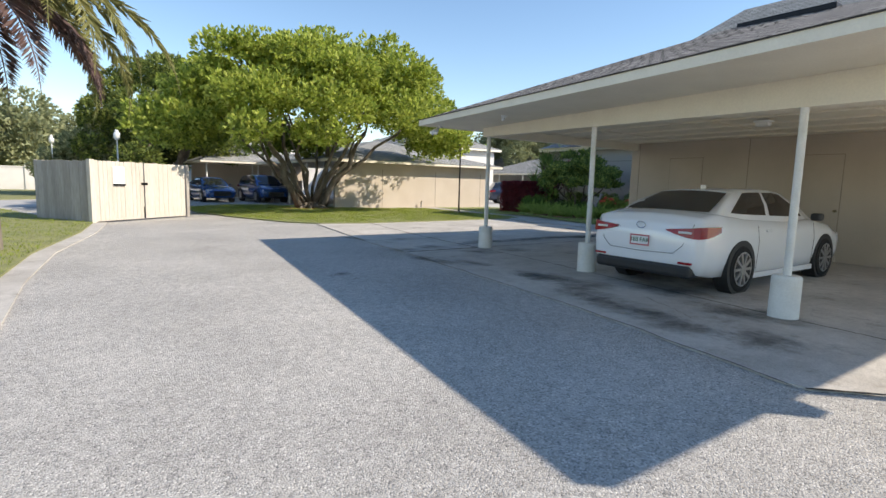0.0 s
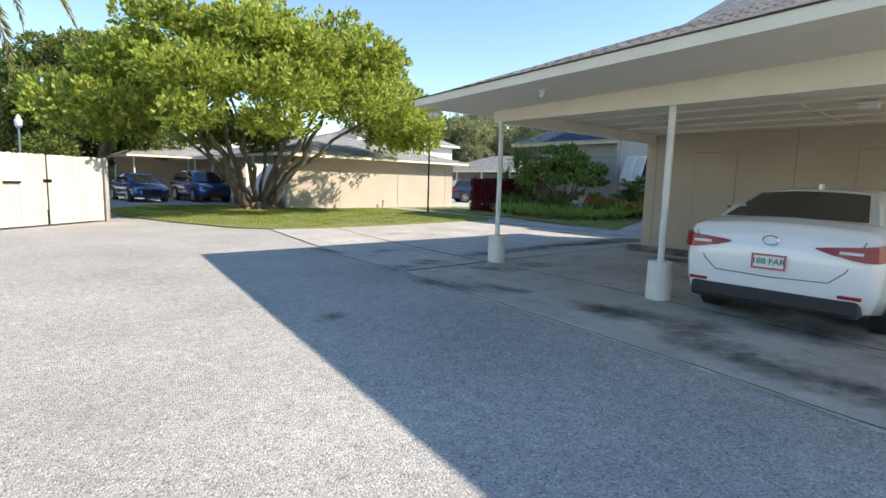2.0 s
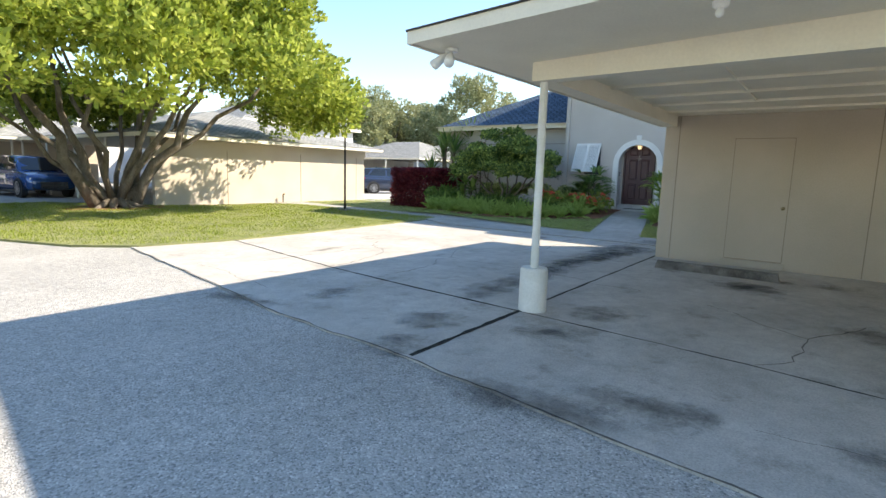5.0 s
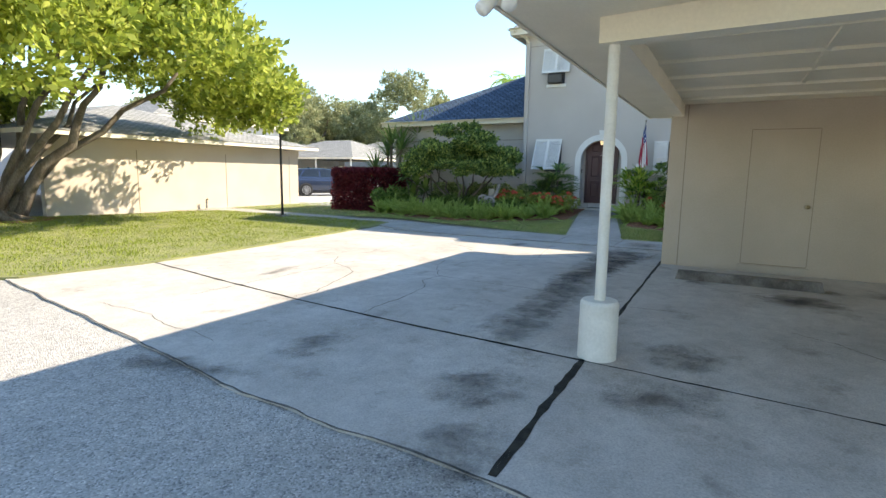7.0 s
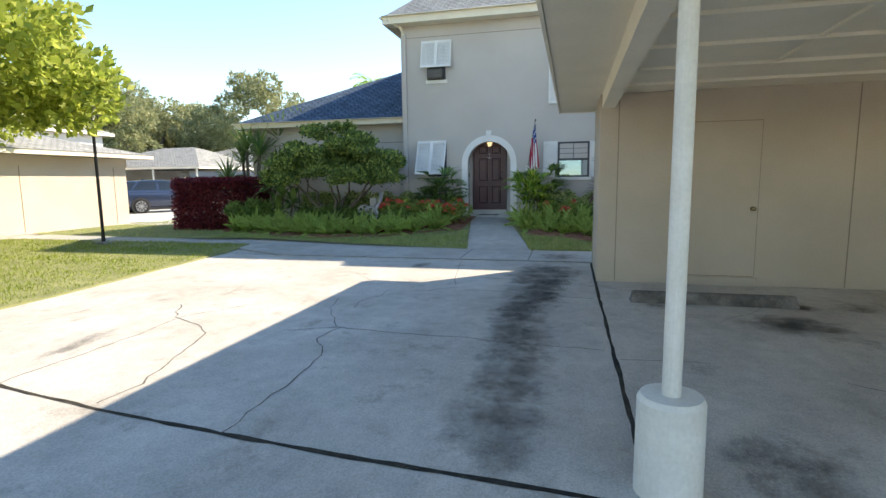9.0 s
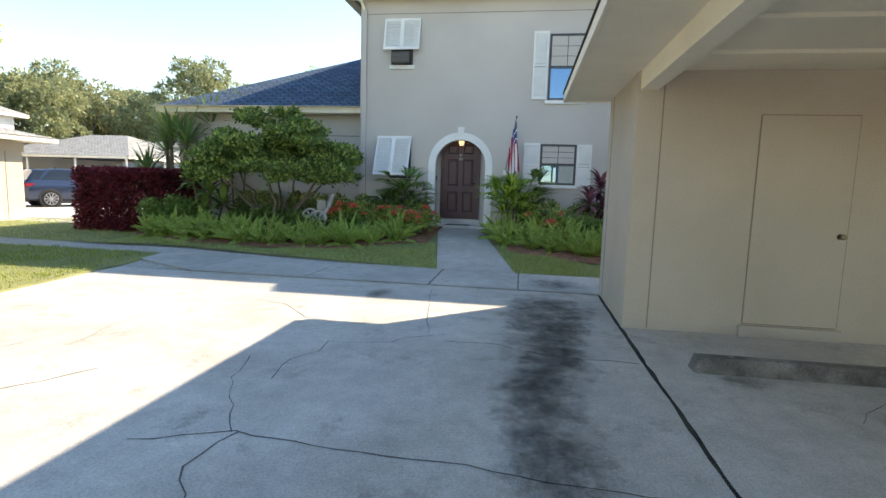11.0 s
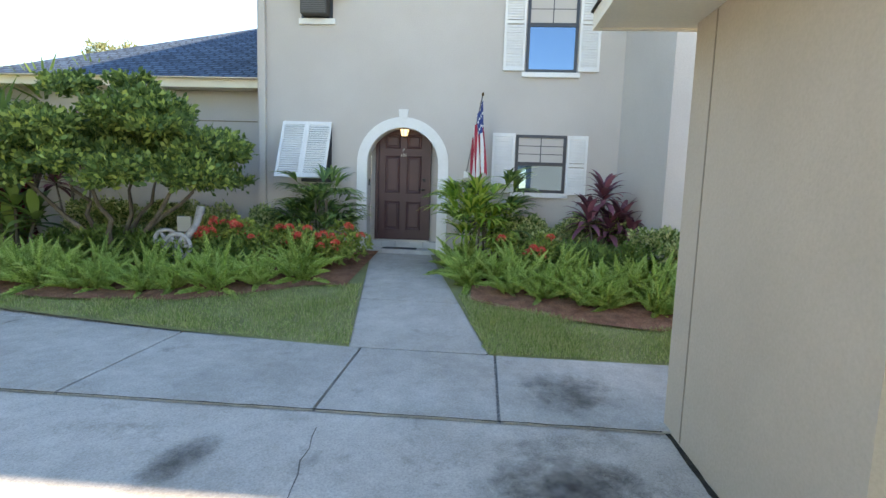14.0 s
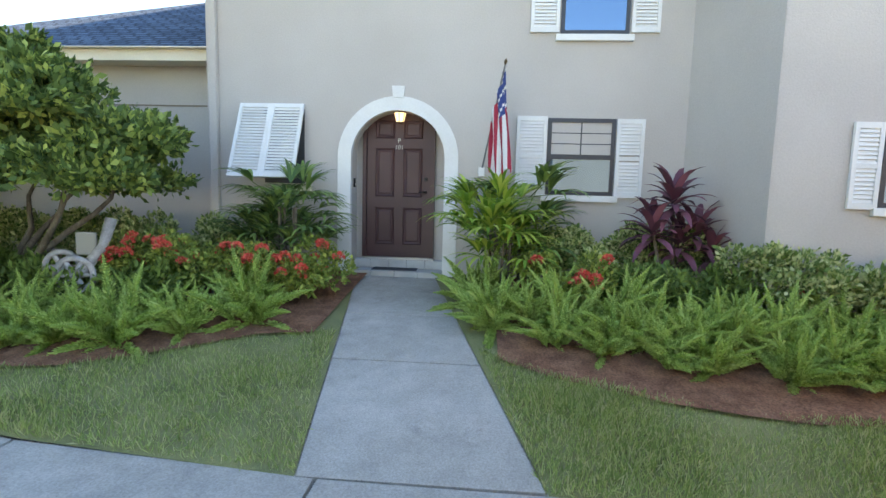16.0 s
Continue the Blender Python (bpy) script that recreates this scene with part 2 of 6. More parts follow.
def box(bm, x0, x1, y0, y1, z0, z1, bevel=0.0, m=None):
    b = bmesh.new() if bevel else bm
    vs = [b.verts.new((x, y, z)) for z in (z0, z1) for x, y in ((x0, y0), (x1, y0), (x1, y1), (x0, y1))]
    fs = [(3, 2, 1, 0), (4, 5, 6, 7), (0, 1, 5, 4), (1, 2, 6, 5), (2, 3, 7, 6), (3, 0, 4, 7)]
    for f in fs:
        b.faces.new([vs[i] for i in f])
    if bevel:
        bmesh.ops.bevel(b, geom=list(b.edges), offset=bevel, segments=2, affect="EDGES", profile=0.5)
    if m is not None:
        bmesh.ops.transform(b, matrix=m, verts=b.verts if bevel else vs)
    if bevel:
        merge(bm, b)
    return bm


def merge(bm, b):
    tmp = bpy.data.meshes.new("tmp")
    b.to_mesh(tmp)
    b.free()
    bm.from_mesh(tmp)
    bpy.data.meshes.remove(tmp)


def boxes(*specs, bevel=0.0):
    bm = bmesh.new()
    for s in specs:
        box(bm, *s, bevel=bevel)
    return bm


def tube(bm, pts, radii, seg=10, cap=True):
    """A round tube along points."""
    rings = []
    pts = [Vector(p) for p in pts]
    if not hasattr(radii, "__len__"):
        radii = [radii] * len(pts)
    ref = None
    for i, p in enumerate(pts):
        d = (pts[min(i + 1, len(pts) - 1)] - pts[max(i - 1, 0)]).normalized()
        if ref is None:
            ref = d.orthogonal().normalized()
        ref = (ref - d * ref.dot(d)).normalized()
        s = d.cross(ref)
        rings.append([bm.verts.new(p + (ref * math.cos(2 * math.pi * k / seg) + s * math.sin(2 * math.pi * k / seg)) * radii[i]) for k in range(seg)])
    for a, b in zip(rings, rings[1:]):
        for k in range(seg):
            bm.faces.new((a[k], a[(k + 1) % seg], b[(k + 1) % seg], b[k]))
    if cap:
        bm.faces.new(rings[0][::-1])
        bm.faces.new(rings[-1])
    return bm


def prism(bm, poly, z0, z1, hf=None):
    """A flat polygon pushed up; hf raises it by the height of the ground."""
    h = hf or (lambda x, y: 0.0)
    lo = [bm.verts.new((x, y, z0 + h(x, y))) for x, y in poly]
    hi = [bm.verts.new((x, y, z1 + h(x, y))) for x, y in poly]
    n = len(poly)
    bm.faces.new(hi)
    bm.faces.new(lo[::-1])
    for i in range(n):
        bm.faces.new((lo[i], lo[(i + 1) % n], hi[(i + 1) % n], hi[i]))
    return bm


def smoothstep(a, b, x):
    t = min(1, max(0, (x - a) / (b - a)))
    return t * t * (3 - 2 * t)


def ground_z(x, y):
    """The beds before the house rise by some 0.4 m."""
    rise = 0.38 * min(1, max(0, (x - 16.4) / 4.3))
    return rise * (1 - smoothstep(17.5, 21.0, y))

# ---- ground ----
bm = bmesh.new()
xs = [-600, -200, -80, -40, -20, -10, -4, 0, 4, 8, 12, 14, 16, 16.4, 17, 17.8, 18.6, 19.4, 20.2, 20.7, 21.5, 24, 30, 40, 80, 200, 600]
ys = [-600, -200, -80, -30, -12, -5, 0, 5, 10, 14, 17.5, 18.5, 19.5, 20.5, 21, 24, 30, 40, 60, 100, 200, 600]
grid = [[bm.verts.new((x, y, ground_z(x, y) - 0.012)) for y in ys] for x in xs]
for i in range(len(xs) - 1):
    for j in range(len(ys) - 1):
        bm.faces.new((grid[i][j], grid[i + 1][j], grid[i + 1][j + 1], grid[i][j + 1]))
part("ground", bm, M_ASPHALT, kind="structure", label="worn pale grey asphalt drive with exposed aggregate")


def slab(name, poly, z, mat, label, hf=None):
    return part(name, prism(bmesh.new(), poly, -0.02, z, hf), mat, kind="structure", label=label)


JY = 9.72        # the wide joint across the apron
def apron_edge(y):
    """The ragged line at which the asphalt meets the concrete."""
    return float(np.interp(y, [-3, 0.8, 1.68, 2.05, 4.6, 6.9, 9.8, 11.6, 13, 17.2], [11.0, 6.2, 5.03, 4.65, 5.2, 5.5, 5.9, 6.0, 6.25, 6.9]))


def joint_x(y):
    """The long joint from the posts to the lawn."""
    return float(np.interp(y, [-3, 3.3, 7.5, 9.7, 11.5, 13.5, 17.2], [6.3, 6.95, 7.6, 7.8, 7.93, 8.15, 8.8]))


def ragged(f, y0, y1, amp, n=14):
    return [(f(y) + amp * noise.noise(Vector((0, y * 2.1, 5))), y) for y in [y0 + (y1 - y0) * i / n for i in range(n, -1, -1)]]


def straight(x):
    return lambda y: x


for fa, fb, y0, y1, ragged_by in ((apron_edge, joint_x, JY, 17.1, .05), (joint_x, straight(14.95), JY, 17.2, 0), (apron_edge, joint_x, 0.9, JY, .03),
                                  (joint_x, straight(15.0), 0.9, JY, 0), (lambda y: max(joint_x(y), apron_edge(y)), straight(15.0), -3.0, 0.9, 0)):
    west, east = ragged(fa, y0, y1, ragged_by, 40 if ragged_by else 14), ragged(fb, y0, y1, 0)
    slab("driveway_slab", west + east[::-1], 0.004, M_CONC, "stained concrete apron slab before the carport")


def near_edge(y):
    pts = [(-8, 14.95), (15.9, 14.95), (17.2, 15.9), (21.5, 16.35), (26, 16.6)]
    return float(np.interp(y, [p[0] for p in pts], [p[1] for p in pts]))


def far_edge(y):
    return float(np.interp(y, [-8, 12, 14, 17.5, 23.5, 26], [16.35, 16.35, 16.55, 17.1, 17.6, 17.8]))


sj = [-6, -4.1, -2.2, -0.3, 1.6, 3.5, 5.3, 7.15, 9.0, 10.87, 12.15, 14.05, 15.95, 17.85, 19.75, 21.65, 23.55, 25.4]
for a, b in zip(sj, sj[1:]):
    g = 0.012
    a, b = a + g, b - g
    slab("sidewalk_slab", [(near_edge(a) + g, a), (far_edge(a), a), (far_edge(b), b), (near_edge(b) + g, b)], 0.022, M_WALK, "grey concrete sidewalk slab")


def walk_y(x):
    return 11.6 + (x - 16.38) * 0.2


def half_path(x):
    """Half the width of the path, which narrows towards the door."""
    return 0.665 - (x - 16.38) * 0.035


wx = [16.37, 17.92, 19.1, 20.62]
for a, b in zip(wx, wx[1:]):
    a, b = a + .012, b - .008
    bm = prism(bmesh.new(), [(a, walk_y(a) - half_path(a)), (b, walk_y(b) - half_path(b)), (b, walk_y(b) + half_path(b)), (a, walk_y(a) + half_path(a))], -0.03, 0.022, ground_z)
    part("path_slab", bm, M_WALK, kind="structure", label="grey concrete slab of the path to the door")

LAWN = [(7.0, 17.0), (8.5, 16.7), (11, 16.8), (15.0, 17.25), (16.5, 17.6), (16.5, 21.5), (16.55, 25.2), (12.6, 26.0), (11, 27), (9.4, 29.6), (6.5, 29.5), (4.6, 27.5), (4.4, 23.5), (5.2, 20.4), (6.2, 17.8)]
slab("lawn", LAWN, 0.03, M_LAWN, "sunlit green lawn beneath the tree")
LAWN_L = [(-0.6, 3), (-0.5, 9.15), (-0.25, 12.1), (0.5, 16), (0.85, 19.2), (-0.5, 21.9), (-2, 27), (-6, 27), (-6, 3)]
slab("lawn", LAWN_L, 0.04, M_LAWN, "patchy green verge with a bare spot")
def grass_side(sign, y_out, x1):
    """Grass from the path's edge outwards, over the rising ground."""
    bm = bmesh.new()
    V = []
    n, m = 16, 24
    for i in range(n + 1):
        row = []
        for j in range(m + 1):
            f = j / m
            x = 16.36 + (x1 - 16.36) * i / n
            ys = walk_y(x) + sign * (half_path(x) + .01)
            y = ys + (y_out - ys) * f
            xx = max(x, far_edge(y) + .004)
            row.append(bm.verts.new((xx, y, ground_z(xx, y) + .018)))
        V.append(row)
    for i in range(n):
        for j in range(m):
            bm.faces.new((V[i][j], V[i][j + 1], V[i + 1][j + 1], V[i + 1][j]))
    bmesh.ops.recalc_face_normals(bm, faces=bm.faces)
    part("lawn", bm, M_LAWN, kind="structure", label="shaded grass strip before the planting bed")


grass_side(1, 26.0, 21.3)
grass_side(-1, -6.0, 20.79)

# ---- carport ----
EZ = 2.64
SL = 0.15                       # the front runs askew to the store rooms


def skew(x, y):
    return x + (y - 10.2) * SL


def roof_on(parent, corners, z, ridge, mat, fascia=0.16, fmat=None, drip=0.018):
    """A hip roof over four corners (south-west, south-east, north-east, north-west) and the two ends of its ridge."""
    sw, se, ne, nw = [Vector((x, y, z + fascia)) for x, y in corners]
    ra, rb = [Vector(p) for p in ridge]
    bm = bmesh.new()
    uvl = bm.loops.layers.uv.new("UVMap")
    for q in ([sw, se, ra], [se, ne, rb, ra], [ne, nw, rb], [nw, sw, ra, rb]):
        if len(q) == 4 and (ra - rb).length < 1e-4:
            q = [q[0], q[1], q[2]]
        o, u = q[0], (q[1] - q[0]).normalized()
        nrm = u.cross(q[-1] - q[0]).normalized()
        v = nrm.cross(u)
        f = bm.faces.new([bm.verts.new(p) for p in q])
        for lp in f.loops:
            d = lp.vert.co - o
            lp[uvl].uv = (d.dot(u) + 50, d.dot(v) + 50)
    bm.normal_update()
    for f in bm.faces:
        if f.normal.z < 0:
            f.normal_flip()
    part("roof", bm, mat, parent)
    cs = [(sw, se), (se, ne), (ne, nw), (nw, sw)]
    for p, q in cs:
        d = (q - p).normalized()
        n = Vector((d.y, -d.x, 0))
        b2 = bmesh.new()
        a0, a1 = p + d * 0.001, q - d * 0.031
        prism(b2, [(a0.x, a0.y), (a1.x, a1.y), (a1.x - n.x * .03, a1.y - n.y * .03), (a0.x - n.x * .03, a0.y - n.y * .03)], z, z + fascia - 0.003)
        bmesh.ops.recalc_face_normals(b2, faces=b2.faces)
        part("fascia", b2, fmat or M_TRIM, parent)
        b3 = bmesh.new()
        prism(b3, [(p.x + n.x * drip, p.y + n.y * drip), (q.x + n.x * drip, q.y + n.y * drip), (q.x, q.y), (p.x, p.y)], z + fascia - 0.008, z + fascia + 0.006)
        bmesh.ops.recalc_face_normals(b3, faces=b3.faces)
        part("roof_edge", b3, mat if drip < .05 else (fmat or M_TRIM), parent)
    return ra, rb


carport = thing("carport", "open beige carport with white posts and a grey shingle hip roof", "carport")
WX, WY = 13.28, 9.74
CX1, CY0, CY1 = 15.25, -0.66, 10.36
CC = [(skew(6.58, CY0), CY0), (CX1, CY0), (CX1, CY1), (6.58, CY1)]
roof_on(carport, CC, EZ, [(10.95, 3.9, 4.5), (10.95, 5.95, 4.54)], M_SHINGLE, 0.12)
part("ridge_vent", boxes((10.82, 11.08, 4.3, 5.9, 4.46, 4.56), bevel=.012), M_BLACK, carport, "low black ridge vent")
part("soffit", prism(bmesh.new(), [(CC[0][0] + .035, CY0 + .035), (CX1 - .035, CY0 + .035), (CX1 - .035, CY1 - .035), (CC[3][0] + .035, CY1 - .035)], EZ + .012, EZ + .05), M_TRIM, carport)
part("wall", boxes((WX, WX + .15, 0.1, WY, 0, EZ + .01)), M_STUCCO, carport, "beige stucco front wall of the store rooms")
part("wall", boxes((WX + .15, 15.1, WY - .15, WY, 0, EZ + .01)), M_STUCCO, carport, "beige stucco end wall of the store rooms")
part("wall", boxes((14.95, 15.1, 0.1, WY - .15, 0, EZ + .01)), M_STUCCO, carport)
part("wall", boxes((WX + .15, 14.95, 0.1, .25, 0, EZ + .01)), M_STUCCO, carport)
M_GROOVE = plain("shadow_gap", (0.25, 0.205, 0.16), 0.9)
for y in (9.49, 6.6, 3.75, 1.05):
    part("joint", boxes((WX - .004, WX + .002, y - .006, y + .006, 0.02, EZ)), M_GROOVE, carport)
part("joint", boxes((14.8, 14.812, WY - .002, WY + .004, 0.02, EZ)), M_GROOVE, carport)
POSTS = [(7.96, 9.64), (7.46, 6.35), (6.94, 3.1), (6.45, 0.1)]
def beam_z(y):
    """The beam's underside falls a little away from the open corner."""
    return 2.33 + 0.13 * (y - 3.1) / 6.5


bm = bmesh.new()
(xa, ya), (xb, yb) = POSTS[3], POSTS[0]
lo, hi = [], []
for x, y in ((xa - .09, ya - .6), (xa + .09, ya - .6), (xb + .09, yb + .1), (xb - .09, yb + .1)):
    lo.append(bm.verts.new((x, y, beam_z(y))))
    hi.append(bm.verts.new((x, y, EZ + .011)))
bm.faces.new(hi), bm.faces.new(lo[::-1])
for i in range(4):
    bm.faces.new((lo[i], lo[(i + 1) % 4], hi[(i + 1) % 4], hi[i]))
part("beam", bm, M_TRIM, carport, "cream painted beam over the posts")
for y0 in (9.55,):
    part("beam", boxes((8.03, WX, y0, y0 + .17, 2.46, EZ + .011)), M_TRIM, carport, "cream painted beam to the store room")
for i in range(5):
    x = 8.7 + i * 0.95
    part("batten", boxes((x, x + .06, 0.1, 9.54, EZ - .022, EZ + .011)), M_TRIM, carport)
for y in (8.1, 5.7, 3.3):
    for i in range(3):
        x = 8.77 + i * 0.95 + (0.95 if y < 6 else 0)
        part("batten", boxes((x, x + .88, y, y + .04, EZ - .012, EZ + .011)), M_TRIM, carport)
for x, y in POSTS:
    part("post", tube(bmesh.new(), [(x, y, 0.48), (x, y, beam_z(y))], 0.043, 18), M_POST, carport, "round white steel post", smooth=False)
    part("post_base", tube(bmesh.new(), [(x, y, 0), (x, y, 0.46), (x, y, 0.485)], [0.155, 0.152, 0.138], 32), M_POST, carport, "white painted round concrete base")
M_KNOB = plain("brass_knob", (0.25, 0.2, 0.12), 0.35, 0.9)
for y in (8.56, 5.6, 2.68):
    w, z0, z1 = .87, .14, 2.22
    d = part("door", boxes((WX - .012, WX - .001, y - w, y, z0, z1)), M_STUCCO, carport, "flush beige store room door")
    part("door_edge", boxes((WX - .006, WX - .001, y, y + .009, z0, z1 + .01), (WX - .006, WX - .001, y - w - .009, y - w, z0, z1 + .01), (WX - .006, WX - .001, y - w, y, z1, z1 + .01), (WX - .008, WX - .001, y - w, y, z0 - .012, z0)), M_GROOVE, d)
    part("sill", boxes((WX - .05, WX - .001, y - w - .04, y + .04, 0.0, z0 - .02), bevel=.006), M_STUCCO, d)
    b2 = tube(bmesh.new(), [(WX - .013, y - w + .06, 1.06), (WX - .04, y - w + .06, 1.06), (WX - .05, y - w + .06, 1.06), (WX - .075, y - w + .06, 1.06), (WX - .08, y - w + .06, 1.06)], [.03, .014, .026, .028, .015], 14)
    part("door_knob", b2, M_KNOB, d, smooth=True)
# things fixed beneath the soffit
def floodlight(x, y):
    f = thing("floodlight", "twin white security floodlight beneath the soffit corner", "light", (x, y, EZ))
    part("plate", tube(bmesh.new(), [(0, 0, -.02), (0, 0, .01)], .06, 14), M_WHITE, f)
    for dx, dy in ((-.08, .06), (-.09, -.05)):
        part("arm", tube(bmesh.new(), [(0, 0, -.02), (dx * .5, dy * .5, -.06)], .012, 8), M_WHITE, f)
        part("lamp_head", tube(bmesh.new(), [(dx * .5, dy * .5, -.05), (dx, dy, -.09), (dx * 1.7, dy * 1.7, -.15), (dx * 1.8, dy * 1.8, -.16)], [.02, .04, .05, .046], 12), M_WHITE, f, smooth=True)
floodlight(6.95, 10.12)
def camera_dome(x, y):
    f = thing("soffit_sensor", "small white motion sensor beneath the eave soffit", "sensor", (x, y, EZ))
    part("base", tube(bmesh.new(), [(0, 0, .01), (0, 0, -.02), (0, 0, -.035)], [.055, .05, .03], 14), M_WHITE, f)
    part("eye", tube(bmesh.new(), [(0, 0, -.035), (-.02, 0, -.07), (-.035, 0, -.085)], [.022, .028, .018], 12), M_WHITE, f, smooth=True)
camera_dome(6.75, 7.8)
def ceiling_light(x, y):
    f = thing("ceiling_light", "white jelly-jar ceiling light in the carport", "light", (x, y, EZ - .02))
    part("base", boxes((-.09, .09, -.13, .13, -.02, .01), bevel=.006), M_WHITE, f)
    part("diffuser", boxes((-.07, .07, -.11, .11, -.09, -.02), bevel=.02), M_WHITE, f, "frosted ribbed diffuser")
ceiling_light(10.15, 4.95)
ceiling_light(11.2, 1.6)
M_CURB = noisy("weathered_grey_concrete", (0.17, 0.16, 0.145), (0.33, 0.31, 0.28), 6, 50, 0.95, 0.5, fine_amt=0.25)
M_STOP = noisy("stained_stop_concrete", (0.09, 0.082, 0.073), (0.24, 0.22, 0.2), 4, 50, 0.95, 0.5, fine_amt=0.25)


def parking_stop(x, y, rz=0):
    f = thing("parking_stop", "weathered grey concrete parking stop on the slab before the store wall", "parking stop", (x, y, 0.004), rz, "parking stops")
    b = bmesh.new()
    vs = []
    for yy in (-.9, .9):
        e = 0.03 if yy < 0 else -0.03
        vs.append([b.verts.new(p) for p in ((-.09, yy, 0), (.09, yy, 0), (.075, yy + e, .1), (.05, yy + e, .125), (-.05, yy + e, .125), (-.075, yy + e, .1))])
    for i in range(6):
        b.faces.new((vs[0][i], vs[0][(i + 1) % 6], vs[1][(i + 1) % 6], vs[1][i]))
    b.faces.new(vs[0][::-1]), b.faces.new(vs[1])
    part("stop_block", b, M_STOP, f)
    for yy in (-.6, .6):
        part("pin", tube(bmesh.new(), [(0, yy, .12), (0, yy, .13)], .014, 10), M_KNOB, f)
for y in (8.5, 5.45, 2.4):
    parking_stop(12.05, y)

# ---- the house ----
HX = 20.8
HZ = 5.95
WZ = 5.42                       # wing wall height, set by the shadow its unseen eave should cast
house = thing("house", "two-storey grey stucco town house with an arched entrance", "house")
DX0 = 21.16
AY, AR, AS = 12.48, 0.635, 1.96          # arch: centre, inner radius, springing


def wall_with_arch():
    """The front wall, with its arched opening, in one sheet with thickness."""
    bm = bmesh.new()
    n = 20
    y0, y1 = 8.78, 15.1
    arc = [(AY + AR * math.cos(math.pi * i / n), AS + AR * math.sin(math.pi * i / n)) for i in range(n + 1)]   # from +y to -y
    for x, flip in ((HX, False), (HX + .28, True)):
        def face(pts):
            f = bm.faces.new([bm.verts.new((x, a, b)) for a, b in (pts[::-1] if flip else pts)])
        face([(y1, 0), (AY + AR, 0), (AY + AR, AS), (y1, AS)])
        face([(AY - AR, 0), (y0, 0), (y0, AS), (AY - AR, AS)])
        for i in range(n):
            (a, b), (c, d) = arc[i], arc[i + 1]
            face([(a, b), (c, d), (c, 3.2), (a, 3.2)][::-1])
        face([(y1, AS), (AY + AR, AS), (AY + AR, 3.2), (y1, 3.2)])
        face([(AY - AR, AS), (y0, AS), (y0, 3.2), (AY - AR, 3.2)])
        face([(y1, 3.2), (y0, 3.2), (y0, HZ + .1), (y1, HZ + .1)])
    seq = [(AY + AR, 0)] + arc + [(AY - AR, 0)]
    for (a, b), (c, d) in zip(seq, seq[1:]):
        bm.faces.new([bm.verts.new(p) for p in ((HX, a, b), (HX, c, d), (HX + .28, c, d), (HX + .28, a, b))])
    bmesh.ops.remove_doubles(bm, verts=bm.verts, dist=0.0005)
    bmesh.ops.recalc_face_normals(bm, faces=bm.faces)
    return bm


part("wall", wall_with_arch(), M_HOUSE, house, "grey stucco front wall with an arched opening")
bm = bmesh.new()
prism(bm, [(HX, 8.78), (19.35, 8.45), (19.42, 8.28), (HX + .2, 8.6)], 0, WZ + .03)
bmesh.ops.recalc_face_normals(bm, faces=bm.faces)
part("wall", bm, M_HOUSE, house, "grey stucco angled wall")
part("wall", boxes((19.35, 19.6, -3, 8.44, 0, WZ + .03)), M_HOUSE, house, "grey stucco wall of the wing")
part("wall", boxes((HX + .28, 29, 14.82, 15.1, 0, HZ + .1)), M_HOUSE, house)
part("inner_wall", boxes((DX0, DX0 + .1, AY - AR, AY + AR, 0, 3.0)), M_HOUSE, house)
part("wall", boxes((21.35, 21.6, 15.105, 20.6, 0, 3.3)), M_HOUSE, house, "grey stucco wall of the low wing")
part("wall", boxes((21.6, 30, 20.35, 20.6, 0, 3.3)), M_HOUSE, house)
part("band", boxes((21.34, 21.349, 15.2, 20.6, 2.68, 2.70)), M_GROOVE, house)
part("band", boxes((HX - .006, HX - .0005, 9.2, 15.0, 5.62, 5.635)), M_GROOVE, house)
roof_on(house, [(20.35, 3), (31, 3), (31, 15.5), (20.35, 15.5)], HZ, [(25.7, 6.5, 9.6), (25.7, 13.2, 9.6)], M_SHINGLE_L, 0.2, M_TRIM, 0.11)
# unseen eave and roof of the wing, shaped to throw its shadow across the apron
bm = bmesh.new()
prism(bm, [(19.25, -3.5), (20.79, -3.5), (20.79, 9.0), (19.25, 8.45)], WZ + .035, WZ + .2)
bmesh.ops.recalc_face_normals(bm, faces=bm.faces)
part("eave", bm, M_TRIM, house, "unseen cream boxed eave, placed to cast the wing shadow")
bm = bmesh.new()
uvl = bm.loops.layers.uv.new("UVMap")
zt, apex, ap2 = WZ + .205, (24.0, 3.0, 8.6), (24.0, 0.0, 8.6)
for q in ([(19.25, 8.45, zt), (19.25, -3.5, zt), ap2, apex], [(20.79, 9.0, zt), (19.25, 8.45, zt), apex], [(19.25, -3.5, zt), (24, -3.5, zt), ap2], [(24.0, 9.0, zt), (20.79, 9.0, zt), apex]):
    f = bm.faces.new([bm.verts.new(p) for p in q])
    o = Vector(q[0])
    u = (Vector(q[1]) - o).normalized()
    nrm = u.cross(Vector(q[-1]) - o).normalized()
    for lp in f.loops:
        lp[uvl].uv = ((lp.vert.co - o).dot(u) + 50, (lp.vert.co - o).dot(nrm.cross(u)) + 50)
part("unseen_wing_roof", bm, M_SHINGLE_L, house)
roof_on(house, [(20.95, 9), (31, 9), (31, 21.0), (20.95, 21.0)], 3.24, [(26, 14, 5.9), (26, 16.2, 5.9)], M_SHINGLE_B, 0.16, M_TRIM, 0.1)
part("soffit", boxes((20.4, HX, 9.2, 15.45, HZ + .01, HZ + .03)), M_TRIM, house)
